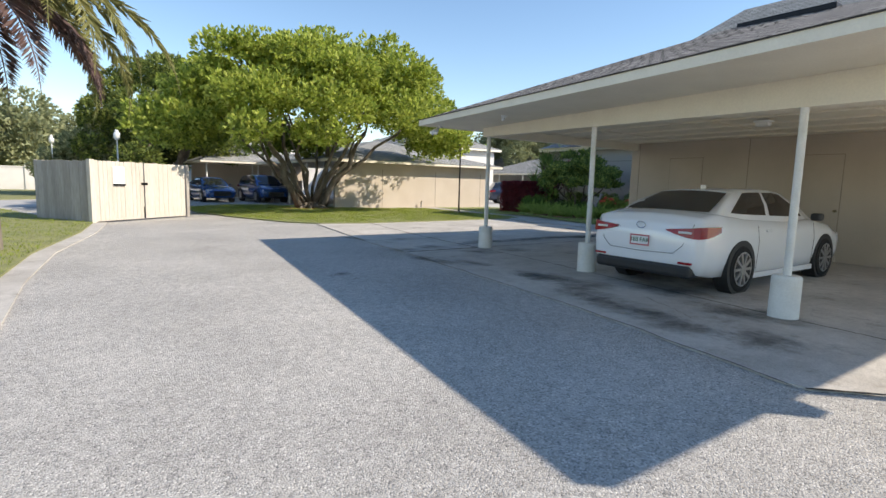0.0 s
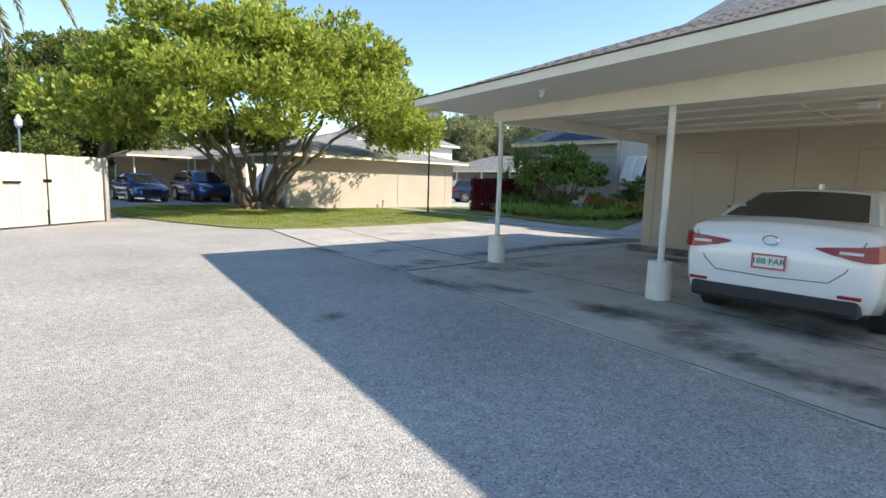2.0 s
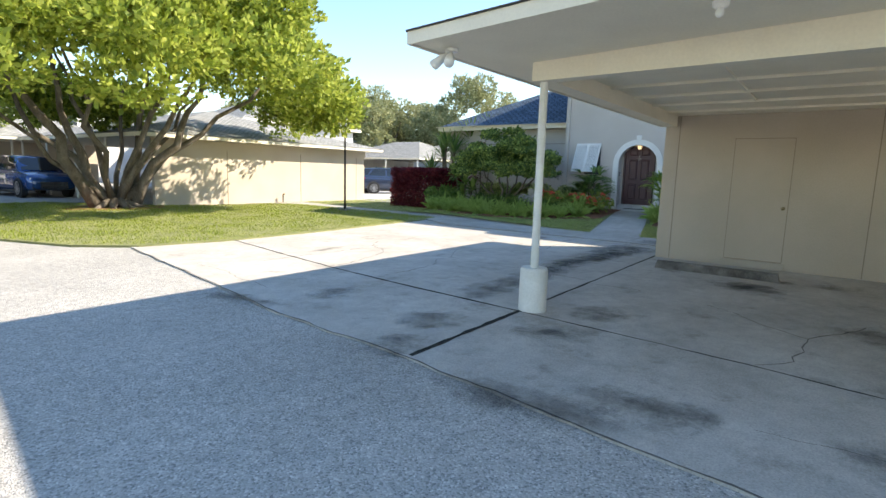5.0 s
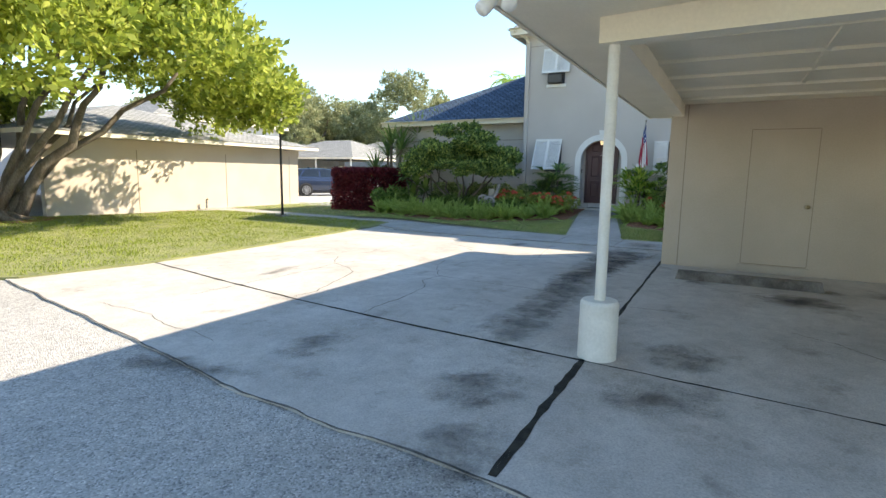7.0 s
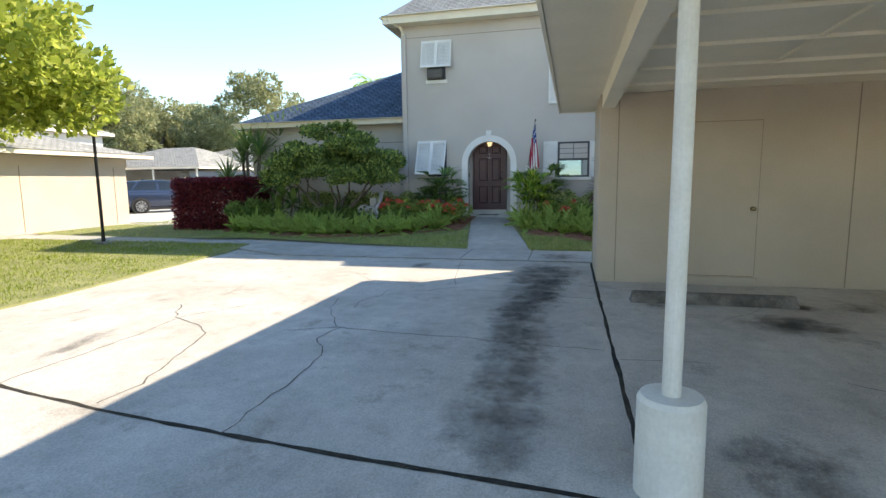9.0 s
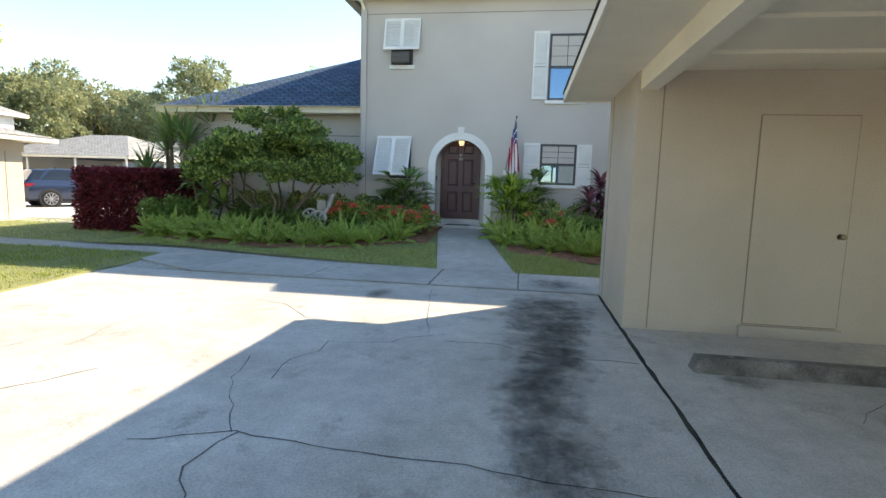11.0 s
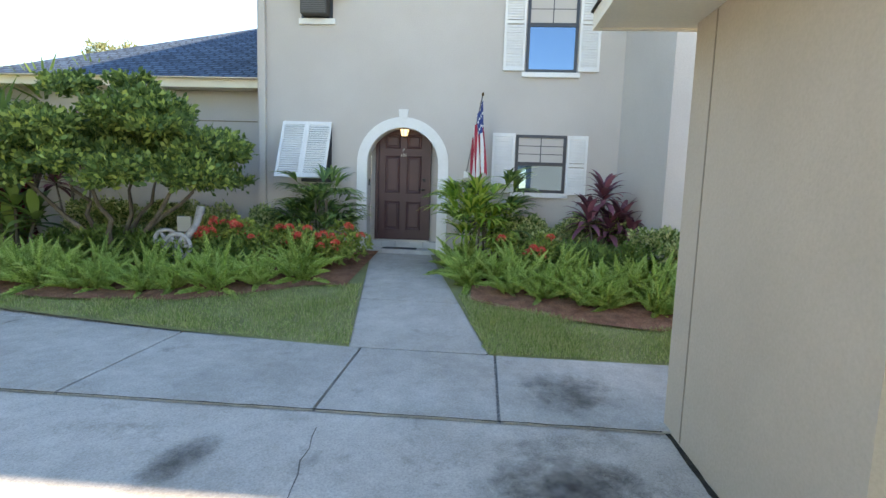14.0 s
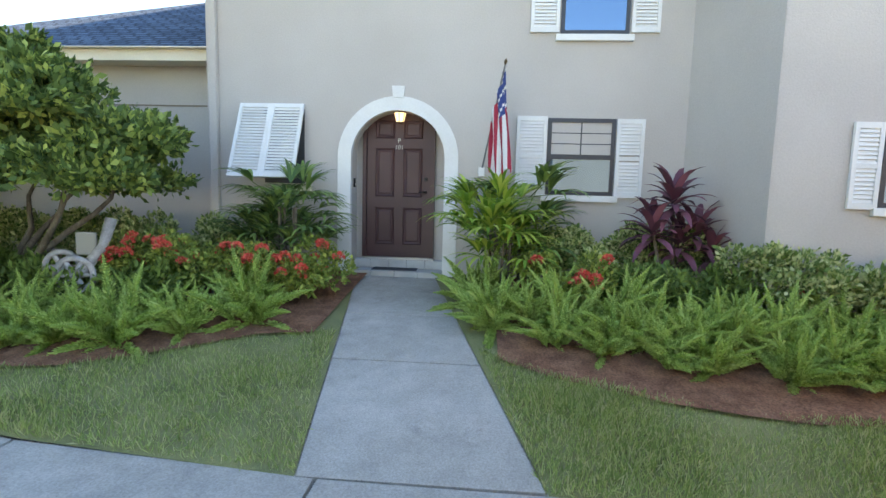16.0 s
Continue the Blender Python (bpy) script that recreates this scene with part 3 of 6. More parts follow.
part("soffit", boxes((20.99, 21.35, 15.11, 20.95, 3.25, 3.27), (21.35, 30, 20.6, 20.95, 3.25, 3.27)), M_TRIM, house)
# entrance
part("recess_wall", boxes((HX + .28, 21.155, AY + AR, AY + AR + .1, 0, 3.0), (HX + .28, 21.155, AY - AR - .1, AY - AR, 0, 3.0), (HX + .28, 21.155, AY - AR, AY + AR, 2.72, 3.0)), M_HOUSE, house)
bm = bmesh.new()
n = 28
A1, A0 = AR + .175, AR - .005
arcs = []
for x in (HX - .03, HX + .05):
    for r in (A1, A0):
        arcs.append([(x, AY + r, 0.3)] + [(x, AY + r * math.cos(math.pi * i / n), AS + r * math.sin(math.pi * i / n)) for i in range(n + 1)] + [(x, AY - r, 0.3)])
V = [[bm.verts.new(p) for p in a] for a in arcs]
for a, b in ((0, 1), (1, 3), (3, 2), (2, 0)):
    for i in range(n + 2):
        bm.faces.new((V[a][i], V[a][i + 1], V[b][i + 1], V[b][i]))
bmesh.ops.recalc_face_normals(bm, faces=bm.faces)
part("arch_trim", bm, M_WHITE, house, "white moulded arch surround")
bm = bmesh.new()
vs = [bm.verts.new(p) for p in ((HX - .045, AY - .07, AS + A1 - .02), (HX - .045, AY + .07, AS + A1 - .02), (HX - .045, AY + .085, AS + A1 + .13), (HX - .045, AY - .085, AS + A1 + .13))]
vb = [bm.verts.new((HX - .001, v.co.y, v.co.z)) for v in vs]
bm.faces.new(vs), bm.faces.new(vb[::-1])
for i in range(4):
    bm.faces.new((vs[i], vb[i], vb[(i + 1) % 4], vs[(i + 1) % 4]))
bmesh.ops.recalc_face_normals(bm, faces=bm.faces)
part("keystone", bm, M_WHITE, house)
M_DOOR = noisy("maroon_door_paint", (0.058, 0.024, 0.026), (0.075, 0.032, 0.034), 2, 30, 0.45, 0.05, fine_amt=0.05, spec=0.4)
DY0, DY1, DZ0, DZ1, DX = 12.06, 12.96, 0.6, 2.63, 21.1
door = part("door", boxes((DX, DX + .045, DY0, DY1, DZ0, DZ1)), M_DOOR, house, "dark maroon six-panel entrance door")
for zc0, zc1 in ((2.25, 2.5), (1.45, 2.12), (0.78, 1.3)):
    for y0 in (DY0 + .12, DY0 + .51):
        b2 = bmesh.new()
        Y0, Y1 = y0, y0 + .27
        ring = lambda x, i: [b2.verts.new((x, a, b)) for a, b in ((Y0 + i, zc0 + i), (Y1 - i, zc0 + i), (Y1 - i, zc1 - i), (Y0 + i, zc1 - i))]
        rs = [ring(DX - .001, 0), ring(DX - .014, .012), ring(DX - .003, .032), ring(DX - .003, .04), ring(DX - .012, .055)]
        for a, b in zip(rs, rs[1:]):
            for i in range(4):
                b2.faces.new((a[i], a[(i + 1) % 4], b[(i + 1) % 4], b[i]))
        b2.faces.new(rs[-1])
        bmesh.ops.recalc_face_normals(b2, faces=b2.faces)
        part("panel", b2, M_DOOR, door)
part("door_frame", boxes((DX - .04, DX + .05, DY1 + .002, DY1 + .055, DZ0, DZ1 + .05), (DX - .04, DX + .05, DY0 - .055, DY0 - .002, DZ0, DZ1 + .05), (DX - .04, DX + .05, DY0 - .055, DY1 + .055, DZ1 + .004, DZ1 + .06)), M_DOOR, house)
part("threshold", boxes((DX - .08, DX + .05, DY0 - .06, DY1 + .06, DZ0 - .03, DZ0 - .002)), plain("threshold_metal", (0.45, 0.44, 0.42), 0.4, 0.6), house)
part("door_handle", tube(bmesh.new(), [(DX, DY0 + .07, 1.52), (DX - .05, DY0 + .07, 1.52), (DX - .055, DY0 + .16, 1.52)], [.022, .012, .01], 10), M_BLACK, door, smooth=True)
part("deadbolt", tube(bmesh.new(), [(DX, DY0 + .07, 1.7), (DX - .03, DY0 + .07, 1.7)], [.03, .024], 14), M_BLACK, door)
M_TILE = noisy("pale_grey_tile", (0.42, 0.43, 0.43), (0.52, 0.53, 0.52), 4, 60, 0.5, 0.05, fine_amt=0.04)
step = thing("door_step", "pale grey tiled step beneath the maroon door", "step")
for i in range(5):
    a = AY - AR + .01 + i * .254
    part("tile", boxes((DX - .12, DX + .06, a, a + .248, 0.46, 0.57), bevel=.003), M_TILE, step)
for i in range(4):
    a = AY - AR + .01 + i * .317
    part("tile", boxes((HX - .12, DX - .125, a, a + .311, 0.36, 0.455), bevel=.003), M_TILE, step)
mat = thing("door_mat", "dark grey ribbed door mat on the tiled step", "door mat")
part("mat_base", boxes((HX - .04, HX + .16, 12.2, 12.82, 0.456, 0.468), bevel=.003), plain("grey_rubber", (0.09, 0.1, 0.11), 0.9), mat)
for i in range(9):
    part("rib", boxes((HX - .03 + i * .021, HX - .02 + i * .021, 12.22, 12.8, 0.468, 0.472)), plain("grey_rubber_rib", (0.05, 0.055, 0.06), 0.9), mat)
# writing on the door
def lettering(txt, size, m, mat, parent=None, name="lettering", depth=0.003):
    cu = bpy.data.curves.new(name, "FONT")
    cu.body, cu.size, cu.extrude, cu.align_x, cu.align_y = txt, size, depth, "CENTER", "CENTER"
    tmp = bpy.data.objects.new(name, cu)
    scene.collection.objects.link(tmp)
    dg = bpy.context.evaluated_depsgraph_get()
    me = bpy.data.meshes.new_from_object(tmp.evaluated_get(dg))
    bpy.data.objects.remove(tmp)
    me.materials.clear()
    me.materials.append(mat)
    me.transform(m)
    ob = new(name, me)
    ob.parent = parent
    return ob
M_PALE = plain("pale_lettering", (0.55, 0.5, 0.45), 0.5)
face_w = Matrix(((0, 0, -1, 0), (-1, 0, 0, 0), (0, 1, 0, 0), (0, 0, 0, 1)))   # text that is read from -x
lettering("P", .085, Matrix.Translation((DX - .006, 12.51, 2.22)) @ face_w, M_PALE, door)
lettering("101", .085, Matrix.Translation((DX - .006, 12.51, 2.13)) @ face_w, M_PALE, door)
# hanging lantern in the arch
lan = thing("porch_lantern", "lit brass porch lantern with clear glass beneath the arch", "lamp", (HX + .13, AY, 2.6))
M_BRASS = plain("dark_brass", (0.12, 0.08, 0.04), 0.35, 0.8)
lan.scale = (.85, .85, .85)
part("canopy", tube(bmesh.new(), [(0, 0, .045), (0, 0, .02), (0, 0, -.01)], [.05, .06, .012], 16), M_BRASS, lan)
part("top", tube(bmesh.new(), [(0, 0, -.005), (0, 0, -.03)], [.05, .115], 6), M_BRASS, lan)
part("glass", tube(bmesh.new(), [(0, 0, -.032), (0, 0, -.17)], [.098, .062], 6), plain("warm_lamp_glass", (1.0, 0.78, 0.45), 0.2, emit=0.45), lan, "glowing warm glass")
for k in range(6):
    a = math.pi / 3 * k
    part("bar", tube(bmesh.new(), [(.1 * math.cos(a), .1 * math.sin(a), -.03), (.064 * math.cos(a), .064 * math.sin(a), -.172)], .005, 5), M_BRASS, lan)
part("base", tube(bmesh.new(), [(0, 0, -.17), (0, 0, -.185), (0, 0, -.2)], [.066, .05, .012], 6), M_BRASS, lan)
bell = thing("doorbell", "small black doorbell on the jamb of the arch", "doorbell", (HX + .16, AY + AR - .012, 1.63))
part("plate", boxes((-.02, .02, -.012, .012, -.06, .06), bevel=.004), M_BLACK, bell)
part("button", tube(bmesh.new(), [(0, -.012, -.02), (0, -.018, -.02)], .012, 12), M_WHITE, bell)


def sash_window(y0, y1, z0, z1, x=HX, label="dark bronze sash window with white sill", grid=True, sky=False):
    w = part("window_1", boxes((x - .02, x + .05, y0, y0 + .05, z0, z1), (x - .02, x + .05, y1 - .05, y1, z0, z1), (x - .02, x + .05, y0 + .05, y1 - .05, z0, z0 + .05), (x - .02, x + .05, y0 + .05, y1 - .05, z1 - .05, z1)), M_FRAME, house, label)
    zm = (z0 + z1) / 2
    part("window_sash", boxes((x - .032, x + .0, y0 + .05, y1 - .05, zm - .03, zm + .03)), M_FRAME, w)
    part("pane", boxes((x + .003, x + .008, y0 + .05, y1 - .05, zm + .03, z1 - .05)), M_WGLASS, w)
    part("pane", boxes((x - .012, x - .007, y0 + .05, y1 - .05, z0 + .05, zm - .03)), M_WGLASS, w)
    if grid:
        ym = (y0 + y1) / 2
        part("muntin", boxes((x - .002, x + .002, ym - .008, ym + .008, zm + .03, z1 - .05)), M_FRAME, w)
        for k in (1, 2):
            zz = zm + .03 + (z1 - .05 - zm - .03) * k / 3
            part("muntin", boxes((x - .003, x + .0025, y0 + .05, y1 - .05, zz - .006, zz + .006)), M_FRAME, w)
    part("window_sill", boxes((x - .06, x - .001, y0 - .06, y1 + .06, z0 - .085, z0 - .004), bevel=.006), M_WHITE, w, "white painted sill")
    part("blind", boxes((x + .03, x + .04, y0 + .05, y1 - .05, z1 - .32, z1 - .05)), plain("blind", (0.5, 0.52, 0.5), 0.8), w)
    return w


M_FRAME = plain("bronze_frame", (0.045, 0.05, 0.06), 0.4, 0.3)
mg, ntg, bg = mat_base("sky_tint_window_glass")
# blue base paints in the reflected sky
bg.inputs["Base Color"].default_value = (0.12, 0.22, 0.34, 1)
bg.inputs["Roughness"].default_value = 0.02
bg.inputs["Specular IOR Level"].default_value = 1.0
bg.inputs["Metallic"].default_value = 0.75
M_WGLASS = mg


def shutter(y0, y1, z0, z1, x=HX, tilt=0.0, name="shutter", label="white louvred shutter fixed to the stucco", double=False, group="window shutters"):
    """A louvred shutter: rails, stiles and slats. tilt: degrees by which its foot stands off the wall."""
    w, h = y1 - y0, z1 - z0
    s = thing(name, label, "shutter", group=group)
    s.matrix_basis = Matrix.Translation((x - .008, (y0 + y1) / 2, z1)) @ Matrix.Rotation(radians(tilt), 4, "Y")
    L = h / math.cos(radians(tilt))
    st = .045
    cols = [(-w / 2, w / 2)] if not double else [(-w / 2, 0.0), (0.0, w / 2)]
    for a, b in cols:
        for q0, q1 in ((a, a + st), (b - st, b)):
            part("stile", boxes((-.035, 0, q0 + .001, q1 - .001, -L, 0)), M_WHITE, s)
        rails = [(-.06, 0), (-L, -L + .06)] + ([(-L / 2 - .025, -L / 2 + .025)] if not double else [])
        for r0, r1 in rails:
            part("rail", boxes((-.034, -.001, a + st, b - st, r0, r1)), M_WHITE, s)
        n = int((L - .12) / .042)
        for i in range(n):
            z = -.06 - (i + .5) * (L - .12) / n
            if not double and abs(z + L / 2) < .04:
                continue
            m = Matrix.Translation((-.018, (a + b) / 2, z)) @ Matrix.Rotation(radians(-62), 4, "Y")
            part("slat", box(bmesh.new(), -.024, .024, -(b - a) / 2 + st, (b - a) / 2 - st, -.004, .004, m=m), M_WHITE, s)
    return s


sash_window(9.66, 10.52, 1.54, 2.52)
sash_window(9.57, 10.42, 3.56, 5.1)
shutter(10.53, 10.92, 1.52, 2.54)
shutter(9.3, 9.65, 1.52, 2.52)
shutter(10.44, 10.8, 3.58, 5.16)
shutter(9.2, 9.55, 3.58, 5.16)
sash_window(6.6, 7.42, 1.5, 2.3, 19.35)
shutter(7.44, 7.72, 1.48, 2.33, 19.35)
shutter(6.1, 6.48, 1.36, 2.29, 19.35)
sash_window(6.5, 7.34, 3.8, 5.0, 19.35)
shutter(7.36, 7.73, 3.75, 5.05, 19.35)
# shutters hinged at the top, propped open
shutter(13.74, 14.62, 1.66, 2.64, tilt=24, name="awning_shutter", label="white top-hinged louvred shutter propped open below the gutter", double=True, group="awning shutters")
shutter(13.56, 14.46, 4.72, 5.5, tilt=14, name="awning_shutter", label="white top-hinged louvred shutter propped open over an air conditioner", double=True, group="awning shutters")
w = part("window_2", boxes((HX - .02, HX - .001, 13.75, 14.3, 4.4, 5.4)), M_FRAME, house, "dark window behind a propped shutter")
part("window_sill", boxes((HX - .05, HX - .001, 13.7, 14.34, 4.3, 4.395), bevel=.005), M_WHITE, w)
w = part("window_3", boxes((HX - .02, HX - .001, 13.75, 14.3, 1.6, 2.6)), M_FRAME, house, "dark window behind a propped shutter")
part("window_sill", boxes((HX - .09, HX - .001, 13.65, 14.1, 1.5, 1.595), bevel=.005), M_TRIM, w)
ac = thing("window_air_conditioner", "dark window air conditioner below the upper propped shutter", "air conditioner")
part("casing", boxes((HX - .22, HX - .021, 13.8, 14.26, 4.42, 4.68), bevel=.012), plain("ac_dark", (0.06, 0.055, 0.05), 0.5, 0.3), ac)
for k in range(7):
    part("fin", boxes((HX - .226, HX - .221, 13.83, 14.23, 4.45 + k * .03, 4.462 + k * .03)), plain("ac_fin", (0.13, 0.12, 0.11), 0.5, 0.3), ac)
# rainwater pipes and gutters' outlets
dp = thing("downspout", "beige rainwater downspout at the corner of the house", "downspout")
part("pipe", boxes((HX - .085, HX - .004, 14.93, 15.04, 0.35, 5.75), bevel=.01), M_HOUSE, dp)
part("elbow", tube(bmesh.new(), [(HX - .045, 14.985, 5.72), (HX - .16, 15.05, 5.9), (HX - .42, 15.3, 6.02), (HX - .47, 15.35, 6.1)], .045, 10), M_TRIM, dp)
for z in (1.2, 3.0, 4.8):
    part("strap", boxes((HX - .09, HX - .003, 14.92, 15.05, z, z + .03)), M_HOUSE, dp)
# the flag
fl = thing("flag", "striped red and white flag hanging from a leaning wall pole", "flag")
part("pole", tube(bmesh.new(), [(HX - .02, 11.36, 1.82), (HX - .6, 11.12, 3.05)], .011, 8), plain("flag_pole", (0.25, 0.25, 0.26), 0.4, 0.5), fl)
part("finial", tube(bmesh.new(), [(HX - .6, 11.12, 3.05), (HX - .615, 11.114, 3.08), (HX - .63, 11.108, 3.11)], [.012, .022, .006], 10), M_BRASS, fl, smooth=True)
part("bracket", boxes((HX - .05, HX - .001, 11.32, 11.4, 1.75, 1.87), bevel=.006), M_WHITE, fl)
def flag_cloth():
    red, white, blue = plain("flag_red", (0.42, 0.03, 0.06), 0.8), plain("flag_white", (0.75, 0.74, 0.74), 0.8), plain("flag_blue", (0.03, 0.06, 0.22), 0.8)
    verts, faces, mi = [], [], []
    nu, nv = 26, 30
    for j in range(nv + 1):
        v = j / nv                          # down the cloth
        top = Vector((HX - .58, 11.128, 3.0)).lerp(Vector((HX - .37, 11.215, 2.55)), 0.0)
        for i in range(nu + 1):
            u = i / nu
            p0 = Vector((HX - .585, 11.126, 3.02)).lerp(Vector((HX - .3, 11.244, 2.42)), u)
            zz = p0.z + (1.78 + .05 * math.sin(u * 7) - p0.z) * v
            spread = .16 * v + .02
            verts.append((p0.x - .05 * v + .035 * math.sin(u * 16 + v), p0.y - (u * .1) * v * 1.4 + spread * (.5 - u) * -1.6 + .03 * math.sin(u * 19 + 2 * v), zz))
    for j in range(nv):
        for i in range(nu):
            a = j * (nu + 1) + i
            faces.append((a, a + 1, a + nu + 2, a + nu + 1))
            u, v = (i + .5) / nu, (j + .5) / nv
            if u < .54 and v < .38:
                mi.append(2 if (i * 3 + j * 2) % 5 else 1)
            else:
                mi.append(int(u * 13) % 2)
    me = bpy.data.meshes.new("cloth")
    me.from_pydata(verts, [], faces)
    for m in (red, white, blue):
        me.materials.append(m)
    me.polygons.foreach_set("material_index", mi)
    me.polygons.foreach_set("use_smooth", [True] * len(faces))
    ob = new("cloth", me)
    ob.parent = fl
flag_cloth()


# ---- garage row beyond the lawn ----
M_STUCCO2 = noisy("sand_stucco", (0.50, 0.43, 0.35), (0.55, 0.48, 0.40), 0.8, 60, 0.9, 0.3, fine_amt=0.05)
garage = thing("garage_building", "long low beige stucco garage building with a pale hip roof", "building")
GY = 26.4
part("wall", boxes((11.6, 21.9, GY, GY + .2, 0, 2.42)), M_STUCCO2, garage, "beige stucco panelled wall")
part("wall", boxes((21.7, 21.9, GY + .2, 36, 0, 2.42)), M_STUCCO2, garage)
part("wall", boxes((16.6, 16.8, GY + .2, 36, 0, 2.42)), M_STUCCO2, garage)
for x in (14.4, 17.95, 21.35):
    part("joint", boxes((x - .012, x + .012, GY - .006, GY + .001, 0.03, 2.2)), M_GROOVE, garage)
part("frieze", boxes((11.55, 21.95, GY - .02, GY - .001, 2.1, 2.42)), M_STUCCO2, garage)
roof_on(garage, [(10.9, 25.75), (22.6, 25.75), (22.6, 42), (10.9, 42)], 2.42, [(16.75, 31.6, 4.1), (16.75, 37, 4.1)], M_SHINGLE_L, 0.14)
part("soffit", boxes((10.95, 22.55, 25.8, 41.9, 2.44, 2.47)), M_TRIM, garage)
for y in (29, 32, 35.2, 38.5):
    part("post", tube(bmesh.new(), [(11.1, y, 0.0), (11.1, y, 2.43)], .045, 12), M_POST, garage)
tap = thing("standpipe", "short grey water standpipe before the garage wall", "tap", (16.85, 26.2, 0.03))
part("pipe", tube(bmesh.new(), [(0, 0, 0), (0, 0, .33)], .035, 10), M_CURB, tap)
part("tap_head", tube(bmesh.new(), [(0, 0, .3), (0, -.06, .36), (0, -.1, .33)], [.03, .028, .02], 8), M_KNOB, tap, smooth=True)

cp2 = thing("far_carport", "open pale-roofed carport with white posts behind the blue cars", "carport")
roof_on(cp2, [(7.3, 38.2), (16.2, 38.2), (16.2, 50), (7.3, 50)], 2.45, [(11.7, 42.6, 4.3), (11.7, 45.5, 4.3)], M_SHINGLE_L, 0.14)
part("wall", boxes((7.6, 16, 43.2, 43.4, 0, 2.5)), M_STUCCO2, cp2)
part("soffit", boxes((7.35, 16.15, 38.25, 49.9, 2.47, 2.5)), M_TRIM, cp2)
for x in (7.8, 10.8, 13.8):
    part("post", tube(bmesh.new(), [(x, 38.9, 0), (x, 38.9, 2.46)], .05, 12), M_POST, cp2)


def plain_house(name, label, x0, x1, y0, y1, z, ridge, wallmat, roofmat, wins=()):
    h = thing(name, label, "house")
    part("wall", boxes((x0, x1, y0, y1, 0, z)), wallmat, h)
    xm, ym = (x0 + x1) / 2, (y0 + y1) / 2
    d = min(x1 - x0, y1 - y0) / 2
    ra, rb = ((x0 + d, ym, z + ridge), (x1 - d, ym, z + ridge)) if x1 - x0 > y1 - y0 else ((xm, y0 + d, z + ridge), (xm, y1 - d, z + ridge))
    if x1 - x0 > y1 - y0:
        cs = [(x1 + .5, y0 - .5), (x1 + .5, y1 + .5), (x0 - .5, y1 + .5), (x0 - .5, y0 - .5)]
        roof_on(h, cs, z, [rb, ra], roofmat, 0.2)
    else:
        cs = [(x0 - .5, y0 - .5), (x1 + .5, y0 - .5), (x1 + .5, y1 + .5), (x0 - .5, y1 + .5)]
        roof_on(h, cs, z, [ra, rb], roofmat, 0.2)
    for ax, a, b, z0, z1 in wins:
        if ax == "y":
            w = part("window_1", boxes((a, a + b, y0 - .05, y0 - .002, z0, z1)), M_WHITE, h)
            part("pane", boxes((a + .08, a + b - .08, y0 - .06, y0 - .052, z0 + .08, z1 - .08)), M_GLASS, w)
        else:
            w = part("window_1", boxes((x0 - .05, x0 - .002, a, a + b, z0, z1)), M_WHITE, h)
            part("pane", boxes((x0 - .06, x0 - .052, a + .08, a + b - .08, z0 + .08, z1 - .08)), M_GLASS, w)
    return h


M_STUCCO3 = noisy("white_stucco", (0.58, 0.56, 0.53), (0.66, 0.64, 0.61), 0.8, 50, 0.9, 0.2, fine_amt=0.05)
plain_house("far_house", "two-storey pale house seen through the tree", 10.5, 23, 52, 62, 5.6, 2.2, M_STUCCO3, M_SHINGLE_L,
            [("y", 11.5, 1.1, 3.6, 4.9), ("y", 14.2, 1.1, 3.6, 4.9), ("y", 17, 1.1, 3.6, 4.9)])
plain_house("far_house", "low pale house with a grey roof behind the garage row", 24, 34, 40, 50, 4.6, 2.4, M_STUCCO3, M_SHINGLE_L, [("y", 26, 1.2, 3, 4.2)])

cp3 = thing("far_carport", "distant carport with a pale roof over the street", "carport")
roof_on(cp3, [(36.5, 34.8), (47, 34.8), (47, 46), (36.5, 46)], 2.5, [(41.5, 39, 4.3), (41.5, 42, 4.3)], M_SHINGLE_L, 0.15)
part("wall", boxes((37, 47, 45, 45.3, 0, 2.6), ), M_STUCCO3, cp3)
for x, y in ((37, 35.4), (37, 39), (37, 42.5), (40.5, 35.4), (44, 35.4)):
    part("post", tube(bmesh.new(), [(x, y, 0), (x, y, 2.5)], .07, 10), M_WHITE, cp3)
plain_house("far_house", "pale town house behind the distant carport", 48, 60, 33, 45, 3.4, 2.6, M_STUCCO3, M_SHINGLE_L, [("x", 35, 1.2, 1.1, 2.3), ("x", 39, 1.2, 1.1, 2.3)])
plain_house("far_house", "beige house beyond the street", 46, 58, 50, 62, 3.4, 2.6, M_STUCCO2, M_SHINGLE_L, [("x", 53, 1.2, 1.1, 2.3)])
street = part("road", prism(bmesh.new(), [(22.6, 25.3), (80, 22), (80, 44), (22.6, 60)], -.01, 0.006), noisy("pale_street", (0.42, 0.41, 0.39), (0.50, 0.49, 0.46), 0.5, 60, 0.9, 0.2, fine_amt=0.1), kind="structure", label="pale sunlit street")
slab("lawn", [(-60, 40), (-3, 36), (2.5, 40), (6.5, 44), (6.5, 120), (-60, 120)], 0.02, M_LAWN, "far lawn beneath the trees")
slab("road", [(-60, 27.5), (-2.2, 27.5), (2.5, 29.5), (3.5, 33), (1.8, 38), (-3, 35.5), (-60, 39.5)], 0.01, noisy("pale_lane", (0.38, 0.37, 0.36), (0.45, 0.44, 0.42), 0.5, 60, 0.9, 0.2, fine_amt=0.1), "pale side lane beyond the bins")
fw = thing("garden_wall", "pale cream rendered garden wall far beyond the lane", "wall")
